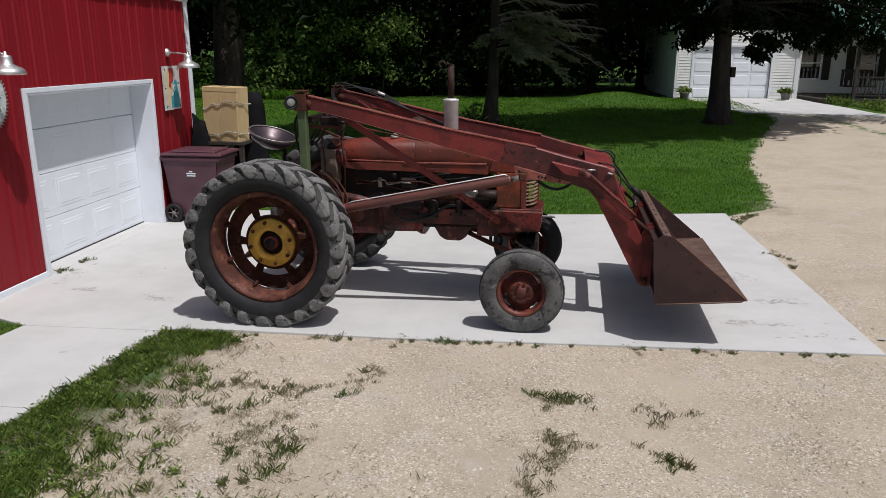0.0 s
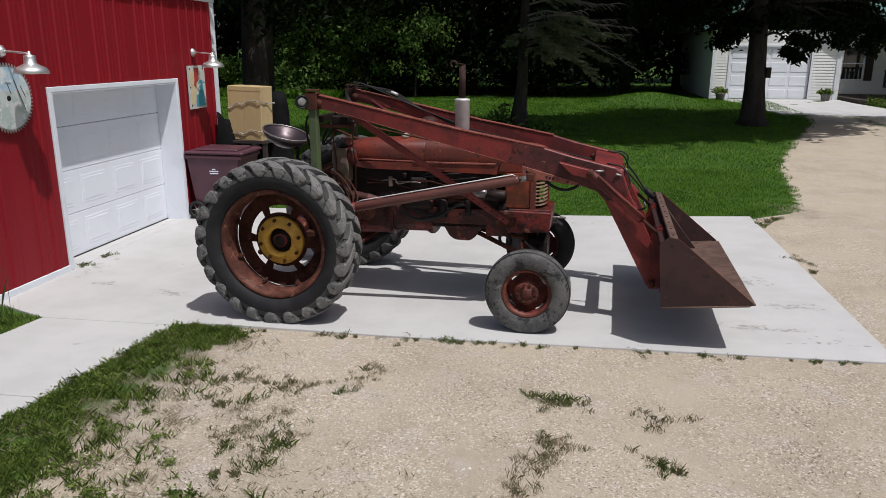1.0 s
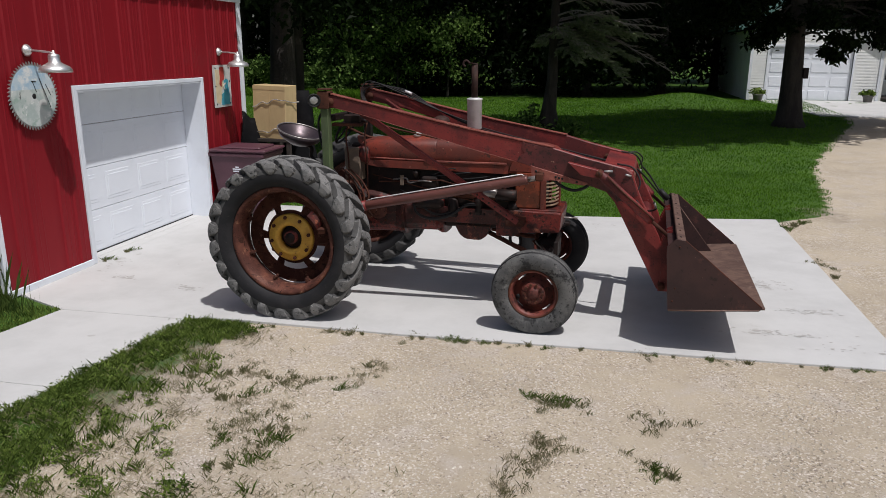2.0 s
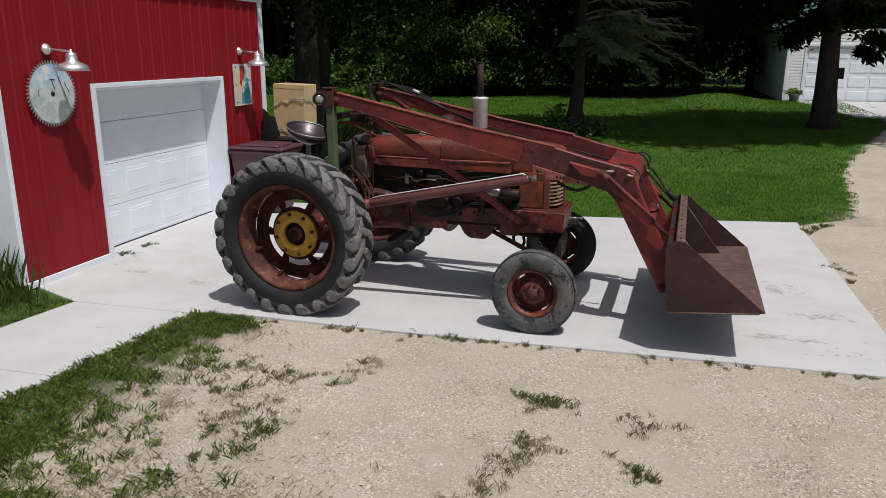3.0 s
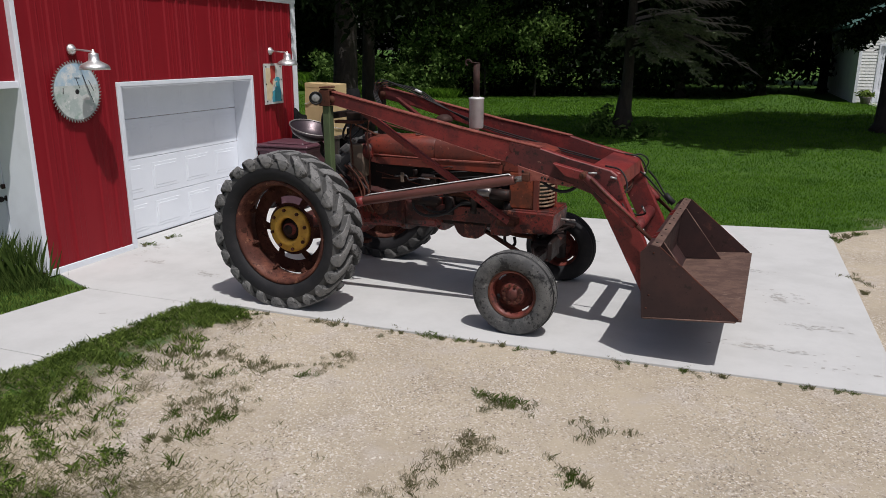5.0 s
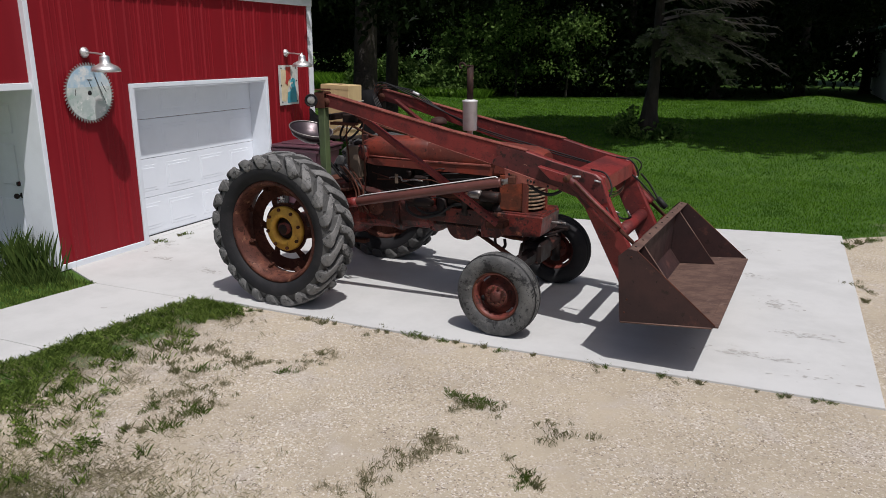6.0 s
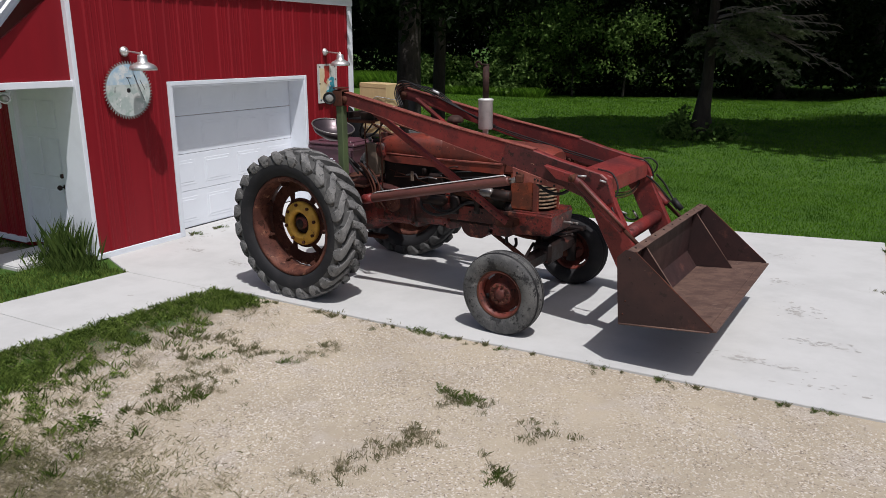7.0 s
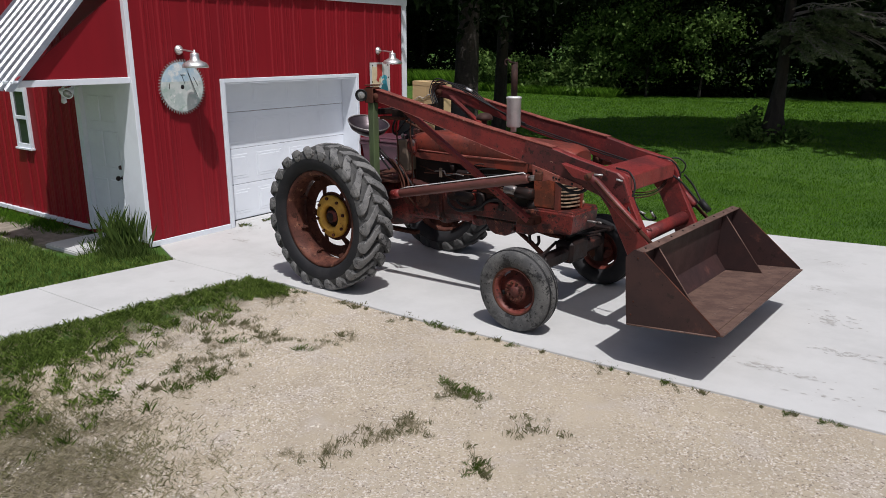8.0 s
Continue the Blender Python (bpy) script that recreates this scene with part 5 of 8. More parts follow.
# transmission and rear housing
tp("rear_housing", loft([oval(-0.26, 0, 0.76, 0.20, 0.20), oval(-0.18, 0, 0.78, 0.27, 0.28), oval(0.10, 0, 0.79, 0.28, 0.30), oval(0.32, 0, 0.80, 0.24, 0.27), oval(0.40, 0, 0.80, 0.20, 0.22)]), TRACTOR_RED, smooth=True)
tp("axle_housing", lathe([(0.0, -0.75), (0.09, -0.75), (0.10, -0.70), (0.105, -0.45), (0.17, -0.30), (0.19, -0.18), (0.19, 0.18), (0.17, 0.30), (0.105, 0.45), (0.10, 0.70), (0.09, 0.75), (0.0, 0.75)], 24, "y", m=Matrix.Translation((0, 0, RA))), TRACTOR_RED)
tp("transmission_case", loft([oval(0.38, 0, 0.86, 0.21, 0.24, power=4), oval(0.62, 0, 0.86, 0.22, 0.22, power=4), oval(0.80, 0, 0.84, 0.21, 0.20, power=4), oval(0.86, 0, 0.84, 0.235, 0.215, power=4), oval(0.90, 0, 0.84, 0.235, 0.215, power=4)]), TRACTOR_RED, smooth=False)
tp("clutch_housing", loft([oval(0.90, 0, 0.85, 0.20, 0.185, power=3.4), oval(1.22, 0, 0.85, 0.19, 0.18, power=3.4), oval(1.27, 0, 0.86, 0.23, 0.21, power=3.4), oval(1.31, 0, 0.86, 0.23, 0.21, power=3.4)]), TRACTOR_RED)
bolts = bmesh.new()
for x, z in ((0.88, 0.70), (0.88, 0.98), (0.88, 0.84), (1.29, 0.72), (1.29, 0.99), (0.5, 0.72), (0.5, 1.0), (0.7, 0.78)):
    lathe([(0.0, 0.0), (0.014, 0.0), (0.014, -0.014), (0.0, -0.014)], 6, "y", bolts, Matrix.Translation((x, -0.232, z)), smooth=False)
parts_of("housing_bolt", bolts, RUST, tractor)
tp("side_cover", lathe([(0.0, 0.03), (0.09, 0.03), (0.09, -0.01), (0.075, -0.025), (0.03, -0.03), (0.0, -0.03)], 22, "y", m=Matrix.Translation((0.62, -0.225, 0.88))), RIM_RUST)
# belt pulley drum and drawbar
tp("drawbar", box((-0.62, -0.045, 0.40), (0.35, 0.045, 0.44), bevel=0.006), RUST)
db = tube([(-0.50, -0.42, 0.44), (-0.56, 0.0, 0.44), (-0.50, 0.42, 0.44)], 0.03, 10)
tube([(-0.50, -0.42, 0.44), (0.15, -0.34, 0.56)], 0.025, 8, db)
tube([(-0.50, 0.42, 0.44), (0.15, 0.34, 0.56)], 0.025, 8, db)
tp("drawbar_frame", db, RUST)
# engine
# Added dark block that stands for the black, shaded gap under the tank.
tp("dark_filler", box((0.44, -0.15, 1.0), (1.34, 0.15, 1.36), bevel=0.03), DARK_IRON, "dark block filling the shaded gap under the tank")
eng = box((1.30, -0.17, 0.74), (2.02, 0.17, 1.18), bevel=0.015)
box((1.36, -0.15, 1.18), (1.98, 0.15, 1.30), eng, bevel=0.012)
tp("engine_block", eng, DARK_IRON, "greasy dark engine block")
tp("oil_pan", prism([(1.36, 0.82), (1.42, 0.74), (1.47, 0.65), (1.53, 0.612), (1.68, 0.608), (1.74, 0.65), (1.79, 0.74), (1.86, 0.82)], -0.17, 0.17, bevel=0.015), TRACTOR_RED)
man = bmesh.new()
for x in (1.45, 1.60, 1.78, 1.93):
    tube([(x, -0.15, 1.13), (x, -0.23, 1.12), (x + 0.01, -0.235, 1.08)], 0.028, 8, man)
tube([(1.42, -0.235, 1.08), (1.96, -0.235, 1.08)], 0.034, 10, man)
tp("manifold", man, RUST)
tp("carburettor", lathe([(0.0, -0.09), (0.035, -0.09), (0.045, -0.05), (0.03, -0.02), (0.05, 0.02), (0.05, 0.07), (0.02, 0.09), (0.0, 0.09)], 14, "z", m=Matrix.Translation((1.68, -0.235, 0.98))), DARK_IRON)
tp("generator", lathe([(0.0, -0.07), (0.03, -0.07), (0.042, -0.06), (0.046, 0.05), (0.034, 0.07), (0.0, 0.075)], 18, "x", m=Matrix.Translation((1.80, -0.265, 1.12))), CHROME, "bare metal generator")
tp("generator_body", lathe([(0.0, -0.10), (0.045, -0.10), (0.056, -0.09), (0.056, 0.10), (0.045, 0.11), (0.0, 0.11)], 18, "x", m=Matrix.Translation((1.95, -0.245, 1.10))), DARK_IRON)
tp("oil_filter", lathe([(0.0, 0.0), (0.05, 0.0), (0.055, 0.02), (0.055, 0.17), (0.03, 0.19), (0.0, 0.195)], 16, "z", m=Matrix.Translation((1.42, -0.235, 0.86))), DARK_IRON)
tp("magneto", box((1.08, -0.24, 1.13), (1.26, -0.12, 1.25), bevel=0.02), DARK_IRON)
tp("throttle_linkage", tube(curve_points([(0.78, -0.20, 1.20), (0.92, -0.23, 1.225), (0.96, -0.23, 1.18), (1.08, -0.24, 1.205), (1.20, -0.24, 1.20)], 4), 0.008, 7), CHROME, "worn steel throttle linkage")
tp("linkage_lever", box((0.86, -0.235, 1.15), (0.90, -0.222, 1.25), bevel=0.004), OCHRE_BOX)
tp("fuel_bowl", lathe([(0.0, -0.06), (0.028, -0.055), (0.032, -0.01), (0.035, 0.0), (0.035, 0.02), (0.0, 0.025)], 14, "z", m=Matrix.Translation((1.02, -0.19, 1.27))), DARK_IRON)
tp("choke_rod", tube([(0.55, -0.18, 1.24), (1.66, -0.26, 1.02)], 0.006, 6), RUST)
tp("governor_rod", tube([(0.62, -0.19, 1.17), (1.30, -0.25, 1.22), (2.0, -0.22, 1.04)], 0.007, 6), RUST)
tp("starter", lathe([(0.0, -0.14), (0.05, -0.14), (0.055, -0.12), (0.055, 0.12), (0.03, 0.16), (0.0, 0.165)], 16, "x", m=Matrix.Translation((1.16, -0.245, 0.98))), DARK_IRON)
tp("step_plate", box((1.02, -0.30, 0.98), (1.12, -0.22, 1.10), bevel=0.01), TRACTOR_RED)
tp("governor", lathe([(0.0, -0.05), (0.055, -0.05), (0.06, 0.0), (0.035, 0.06), (0.0, 0.065)], 14, "z", m=Matrix.Translation((2.02, -0.20, 0.98))), DARK_IRON)
wires = bmesh.new()
for a, b, c in (((1.17, -0.2, 1.25), (1.40, -0.24, 1.34), (1.50, -0.15, 1.30)), ((1.17, -0.21, 1.24), (1.5, -0.26, 1.30), (1.68, -0.15, 1.29)), ((1.16, -0.21, 1.2), (1.6, -0.25, 1.25), (1.9, -0.15, 1.28)), ((0.85, -0.2, 1.1), (1.1, -0.26, 1.02), (1.42, -0.24, 1.05))):
    tube(curve_points([a, b, c], 8), 0.006, 6, wires)
parts_of("ignition_wire", wires, BLACK_RUBBER, tractor)
# side rails, bolster, front axle
for s in (-1, 1):
    tp("side_rail", box((1.18, s * 0.235 - 0.02, 0.80), (2.46, s * 0.235 + 0.02, 0.955), bevel=0.006), TRACTOR_RED if s < 0 else RUST)
holes = bmesh.new()
for x in (1.26, 1.36, 1.46, 1.60, 1.74, 1.86, 1.95):
    lathe([(0.0, 0.0), (0.013, 0.0), (0.013, -0.006), (0.0, -0.006)], 8, "y", holes, Matrix.Translation((x, -0.2555, 0.90)))
parts_of("rail_bolt", holes, DARK_IRON, tractor)
bol = prism([(1.98, 0.96), (1.86, 0.80), (1.86, 0.69), (2.04, 0.69), (2.10, 0.73), (2.48, 0.75), (2.50, 0.95)], -0.26, 0.26, bevel=0.012)
tp("front_bolster", bol, TRACTOR_RED)
tp("bolster_shelf", box((2.08, -0.25, 0.945), (2.49, 0.25, 0.972), bevel=0.006), TRACTOR_RED)
tp("pedestal", loft([oval(2.36, 0, 0.76, 0.10, 0.10)[:], [(p[0] - 0.02, p[1] * 1.0, p[2] - 0.16) for p in oval(2.36, 0, 0.76, 0.12, 0.06)]]), DARK_IRON)
ax = box((FA - 0.065, -0.60, 0.465), (FA + 0.065, 0.52, 0.60), bevel=0.03)
box((FA - 0.10, -0.17, 0.44), (FA + 0.10, 0.17, 0.66), ax, bevel=0.03)
tp("front_axle", ax, DARK_IRON, "rusty wide front axle beam")
for s in (-1, 1):
    yk = s * (0.80 if s < 0 else 0.60)
    k = box((FA - 0.05, min(yk, s * 0.46), 0.49), (FA + 0.05, max(yk, s * 0.46), 0.59), bevel=0.02)
    tube([(FA, yk, 0.30), (FA, yk, 0.66)], 0.05, 14, k)
    box((FA - 0.06, yk - 0.055, 0.64), (FA + 0.14, yk + 0.055, 0.68), k, bevel=0.008)
    tp("axle_knuckle", k, DARK_IRON)
    tp("tie_rod", tube([(FA + 0.12, yk, 0.655), (FA - 0.12, s * 0.10, 0.62)], 0.015, 8), DARK_IRON)
    tp("radius_rod", tube([(FA - 0.02, s * 0.42, 0.53), (FA - 0.35, s * 0.20, 0.60), (1.75, s * 0.08, 0.68)], 0.024, 10), RUST)
tp("steering_arm", tube([(FA - 0.12, 0.0, 0.70), (FA - 0.12, 0.02, 0.60), (FA - 0.16, 0.0, 0.57)], 0.028, 10), RUST)
tp("crank_handle", tube(curve_points([(FA + 0.10, 0.06, 0.84), (FA + 0.2, 0.06, 0.84), (FA + 0.21, 0.1, 0.83), (FA + 0.26, 0.10, 0.83)], 4), 0.012, 8), CHROME)
tp("tow_hook", tube(curve_points([(2.05, -0.16, 0.77), (2.0, -0.2, 0.70), (2.0, -0.2, 0.62), (2.05, -0.2, 0.57), (2.10, -0.2, 0.61), (2.09, -0.19, 0.68)], 5), 0.016, 8), DARK_IRON)

# hood, fuel tank, radiator and grille
def hood_ring(x, half, z0, z1, crown=0.05, n=9):
    pts = [(x, -half, z0), (x, -half, z0 + (z1 - z0 - crown) * 0.6)]
    for k in range(n):
        t = math.pi * k / (n - 1)
        pts.append((x, -half * math.cos(t) * (1.0 if 0 < k < n - 1 else 1.0), z1 - crown * 1.6 + crown * 1.6 * math.sin(t) ** 0.7 if 0 < k < n - 1 else z1 - crown * 1.6))
    pts += [(x, half, z0 + (z1 - z0 - crown) * 0.6), (x, half, z0)]
    return pts


tank = loft([hood_ring(0.37, 0.06, 1.42, 1.50, 0.02), hood_ring(0.385, 0.13, 1.385, 1.545, 0.03), hood_ring(0.43, 0.18, 1.37, 1.58, 0.05), hood_ring(0.52, 0.205, 1.36, 1.605, 0.06),
             hood_ring(0.70, 0.215, 1.355, 1.62, 0.06), hood_ring(1.22, 0.215, 1.35, 1.63, 0.06), hood_ring(1.235, 0.21, 1.35, 1.625, 0.06)])
tp("fuel_tank", tank, HOOD_RUST, "rounded rusty red fuel tank", smooth=True)
tp("tank_seam", tube(curve_points([(0.375, -0.07, 1.432), (0.40, -0.160, 1.428), (0.46, -0.203, 1.424), (0.60, -0.217, 1.418), (1.22, -0.221, 1.405)], 5), 0.008, 7), EDGE_WORN)
tp("hood_batten", box((1.12, -0.236, 1.392), (1.95, -0.216, 1.412), bevel=0.004), EDGE_WORN)
arch = [(1.98 + 0.13 * (1 - math.cos(a)), 1.335 + 0.13 * math.sin(a)) for a in (math.pi / 2 * k / 6 for k in range(7))]
tp("hood_side_panel", prism(arch + [(2.34, 1.452), (2.34, 1.325)], -0.234, -0.222, bevel=0.003), HOOD_RUST)
tp("hood_bolt", lathe([(0.0, -0.012), (0.010, -0.012), (0.010, 0.0), (0.0, 0.0)], 6, "y", m=Matrix.Translation((2.28, -0.234, 1.36)), smooth=False), RUST)
hood = loft([hood_ring(1.24, 0.215, 1.32, 1.63, 0.06), hood_ring(1.70, 0.22, 1.315, 1.62, 0.06), hood_ring(2.10, 0.225, 1.31, 1.60, 0.06), hood_ring(2.30, 0.225, 1.31, 1.585, 0.06), hood_ring(2.40, 0.21, 1.33, 1.56, 0.06), hood_ring(2.44, 0.17, 1.36, 1.53, 0.05)])
tp("hood", hood, HOOD_RUST, "faded rusty red engine hood", smooth=True)
tp("hood_skirt", prism([(0.44, 1.395), (0.50, 1.345), (0.62, 1.325), (1.96, 1.300), (1.97, 1.385), (1.2, 1.398)], -0.224, -0.215, bevel=0.002), HOOD_RUST)
tp("tank_cap", lathe([(0.0, 0.0), (0.04, 0.0), (0.04, 0.03), (0.015, 0.04), (0.0, 0.045)], 16, "z", m=Matrix.Translation((1.0, -0.06, 1.625))), MUFFLER)
rad = box((2.04, -0.235, 0.975), (2.30, 0.235, 1.33), bevel=0.012)
tp("radiator_shell", rad, FLAKED, "red radiator side panels with flaked paint")
def grille_ring(z, off=0.0):
    pts = []
    for k in range(11):
        t = -1 + 2 * k / 10
        pts.append((2.31 + 0.13 * (1 - t * t) ** 0.6 + off, 0.225 * t, z))
    return pts
tp("radiator_core", box((2.30, -0.20, 0.99), (2.315, 0.20, 1.32)), BLACK_RUBBER)
for i in range(9):
    z = 1.0 + i * 0.036
    g = bmesh.new()
    a, b = grille_ring(z), grille_ring(z + 0.013)
    c, d = grille_ring(z, -0.02), grille_ring(z + 0.013, -0.02)
    R = [[g.verts.new(p) for p in r] for r in (a, b, d, c)]
    last = 5 if i in (1, 2, 3) else 10   # the lower bars are broken off on the far side
    for k in range(last):
        for p in range(4):
            q = (p + 1) % 4
            g.faces.new((R[p][k], R[p][k + 1], R[q][k + 1], R[q][k]))
    for k in (0, last):
        g.faces.new([R[p][k] for p in range(4)])
    bmesh.ops.recalc_face_normals(g, faces=g.faces)
    parts_of("grille_bar", g, GRILLE_PALE if i < 7 else TRACTOR_RED, tractor)
for y in (-0.225, 0.225):
    tp("grille_post", box((2.285, y - 0.02, 0.97), (2.34, y + 0.02, 1.34), bevel=0.005), HOOD_RUST)
tp("grille_post", box((2.41, -0.015, 0.97), (2.455, 0.015, 1.34), bevel=0.005), HOOD_RUST)
# exhaust and air cleaner
ex = tp("muffler", lathe([(0.0, 1.64), (0.03, 1.64), (0.03, 1.685), (0.066, 1.69), (0.074, 1.70), (0.075, 1.975), (0.080, 1.982), (0.080, 1.996), (0.05, 2.004), (0.03, 2.006), (0.0, 2.006)], 28, "z", m=Matrix.Translation((1.538, 0.165, 0))), MUFFLER, "silver upright muffler")
part("exhaust_pipe", tube([(1.538, 0.165, 1.995), (1.538, 0.165, 2.33)], 0.033, 16), EXHAUST, ex)
rc = lathe([(0.0, 0.0), (0.04, 0.0), (0.04, 0.008), (0.0, 0.010)], 18, "z", m=pose(1.53, 0.165, 2.335, 0, 6, 0))
tube(curve_points([(1.49, 0.165, 2.335), (1.46, 0.165, 2.365), (1.43, 0.165, 2.36), (1.42, 0.165, 2.33), (1.44, 0.165, 2.31)], 4), 0.011, 8, rc)
part("rain_cap", rc, EXHAUST, ex, "rusty hinged rain cap")
tp("precleaner", lathe([(0.0, 1.60), (0.03, 1.60), (0.03, 1.74), (0.085, 1.75), (0.09, 1.77), (0.075, 1.80), (0.04, 1.82), (0.0, 1.825)], 22, "z", m=Matrix.Translation((1.20, 0.12, 0))), EXHAUST, "rusty mushroom air intake cap")

# driver's place
st = tp("seat", lathe([(0.0, 0.0), (0.10, 0.005), (0.19, 0.05), (0.235, 0.11), (0.242, 0.112), (0.20, 0.045), (0.10, -0.006), (0.0, -0.012)], 28, "z", m=pose(-0.30, -0.12, 1.535, 5, 17, 0) @ Matrix.Diagonal((1.02, 1.0, 1.15, 1))), SEAT_STEEL, "worn purple-grey steel pan seat")
part("seat_rim", lathe([(0.236 + 0.007 * math.cos(a), 0.112 + 0.007 * math.sin(a)) for a in (math.tau * k / 6 for k in range(6))], 32, "z", m=pose(-0.30, -0.12, 1.535, 5, 17, 0) @ Matrix.Diagonal((1.02, 1.0, 1.15, 1)), close=True), CHROME, st)
part("seat_spring", tube(curve_points([(-0.28, -0.10, 1.545), (-0.16, -0.10, 1.48), (-0.16, -0.1, 1.38), (0.0, -0.06, 1.22), (0.16, -0.04, 1.08)], 6), 0.022, 8), DARK_IRON, st)
tp("battery_box", box((0.28, -0.27, 1.18), (0.45, -0.03, 1.52), bevel=0.014), OCHRE_BOX, "tan rusty battery box")
tp("box_cap", lathe([(0.0, 0.0), (0.045, 0.0), (0.048, 0.02), (0.03, 0.04), (0.0, 0.045)], 14, "z", m=Matrix.Translation((0.365, -0.15, 1.52))), DARK_IRON)
tp("regulator", loft([oval(0.415, -0.22, 1.47, 0.02, 0.03), oval(0.43, -0.22, 1.46, 0.045, 0.075), oval(0.48, -0.22, 1.45, 0.055, 0.085), oval(0.52, -0.22, 1.45, 0.05, 0.08), oval(0.54, -0.22, 1.45, 0.03, 0.05)]), TRACTOR_RED, "rounded red regulator housing", smooth=True)
for x in (0.33, 0.53):
    tp("upright_pipe", tube(curve_points([(x, -0.29, 1.05), (x + 0.01, -0.30, 1.40), (x - 0.01, -0.30, 1.62), (x + 0.03, -0.32, 1.78)], 4), 0.008, 7), RUST)
tp("platform", box((-0.32, -0.38, 1.05), (0.36, 0.38, 1.075), bevel=0.005), RUST)
swp = pose(0.22, -0.03, 1.70, 0, -58, 0)
wh = lathe([(0.185, -0.011), (0.195, -0.011), (0.205, 0.0), (0.195, 0.011), (0.185, 0.011), (0.178, 0.0)], 30, "z", m=swp, close=True)
sw = tp("steering_wheel", wh, BLACK_RUBBER, "black four spoke steering wheel")
spk = bmesh.new()
for k in range(4):
    a = math.tau * k / 4 + 0.4
    tube([swp @ Vector((0, 0, 0)), swp @ Vector((0.19 * math.cos(a), 0.19 * math.sin(a), 0))], 0.009, 6, spk)
parts_of("spoke", spk, DARK_IRON, sw)
tp("steering_shaft", tube([swp @ Vector((0, 0, 0)), (0.45, 0.0, 1.60), (2.2, 0.02, 1.40)], 0.014, 8), RUST)
tp("steering_post", box((0.34, -0.05, 1.06), (0.42, 0.05, 1.62), bevel=0.01), TRACTOR_RED)
lev = bmesh.new()
tube(curve_points([(0.42, -0.12, 1.05), (0.36, -0.14, 1.30), (0.25, -0.12, 1.52)], 6), 0.012, 8, lev)
lathe([(0.0, -0.025), (0.02, -0.015), (0.024, 0.005), (0.012, 0.024), (0.0, 0.026)], 12, "z", lev, Matrix.Translation((0.25, -0.12, 1.54)))
tube(curve_points([(0.50, -0.24, 1.02), (0.36, -0.28, 1.20), (0.28, -0.27, 1.32)], 6), 0.013, 8, lev)
tube([(0.45, 0.18, 0.98), (0.30, 0.2, 1.45)], 0.012, 8, lev)
parts_of("lever", lev, CHROME, tractor, "worn bright lever")
ped = box((0.42, -0.34, 0.93), (0.52, -0.26, 0.95), bevel=0.004)
tube([(0.47, -0.30, 0.94), (0.55, -0.27, 0.80)], 0.012, 8, ped)
tp("pedal", ped, RUST)
lines = bmesh.new()
for dx, dy in ((0.0, 0.0), (0.05, -0.015), (0.09, 0.01)):
    tube(curve_points([(0.30 + dx, -0.40 + dy, 1.32), (0.42 + dx, -0.42 + dy, 1.22), (0.50 + dx, -0.43 + dy, 1.08), (0.52 + dx * 0.6, -0.44 + dy, 0.96), (0.50 + dx, -0.35 + dy, 0.84)], 6), 0.010, 7, lines)
parts_of("hydraulic_line", lines, RUST, tractor)

# loader masts
for s in (-1, 1):
    ms = tp("mast", box((0.190, s * 0.56 - 0.042, 0.72), (0.268, s * 0.56 + 0.042, 1.93), bevel=0.006), GREEN_POST if s < 0 else DARK_IRON, "worn green upright loader post" if s < 0 else "dark upright loader post")
    hd = box((0.170, s * 0.56 - 0.066, 1.93), (0.290, s * 0.56 - 0.052, 2.085), bevel=0.004)
    box((0.170, s * 0.56 + 0.052, 1.93), (0.290, s * 0.56 + 0.066, 2.085), hd, bevel=0.004)
    box((0.175, s * 0.56 - 0.050, 2.075), (0.285, s * 0.56 + 0.050, 2.095), hd, bevel=0.004)
    box((0.180, s * 0.56 - 0.072, 2.105), (0.280, s * 0.56 + 0.072, 2.118), hd, bevel=0.003)
    parts_of("mast_plate", hd, RUST, ms)
    tp("mast_foot", box((0.10, s * 0.50 - 0.12, 0.66), (0.36, s * 0.50 + 0.06, 0.74), bevel=0.008), RUST)
vb = box((0.20, -0.50, 1.80), (0.27, 0.50, 1.86), bevel=0.005)
tp("mast_tie", vb, DARK_IRON)
valve = box((0.34, -0.40, 1.76), (0.52, -0.20, 1.86), bevel=0.012)
for i in range(3):
    tube([(0.36 + 0.06 * i, -0.30, 1.85), (0.34 + 0.06 * i, -0.31, 1.93), (0.30 + 0.06 * i, -0.33, 1.97)], 0.009, 7, valve)
    tube([(0.52, -0.36 + 0.06 * i, 1.80), (0.58, -0.36 + 0.06 * i, 1.80)], 0.018, 8, valve)
tp("control_valve", valve, DARK_IRON, "dark hydraulic control valve")
tp("valve_bracket", box((0.26, -0.50, 1.755), (0.56, -0.42, 1.785), bevel=0.003), RUST)
hl = tp("headlight", lathe([(0.0, 0.075), (0.025, 0.07), (0.05, 0.035), (0.06, 0.0), (0.066, -0.006), (0.066, -0.016), (0.054, -0.018), (0.050, -0.004), (0.0, -0.002)], 22, "z", m=pose(0.15, -0.65, 2.01, 0, 0, 0) @ Vector((-0.55, 0.80, 0.12)).to_track_quat("Z", "Y").to_matrix().to_4x4()), BLACK_RUBBER, "round headlight with clear lens")
part("lens", lathe([(0.0, -0.018), (0.03, -0.015), (0.0495, -0.007), (0.0, -0.004)], 22, "z", m=pose(0.15, -0.65, 2.01, 0, 0, 0) @ Vector((-0.55, 0.80, 0.12)).to_track_quat("Z", "Y").to_matrix().to_4x4()), LENS, hl)
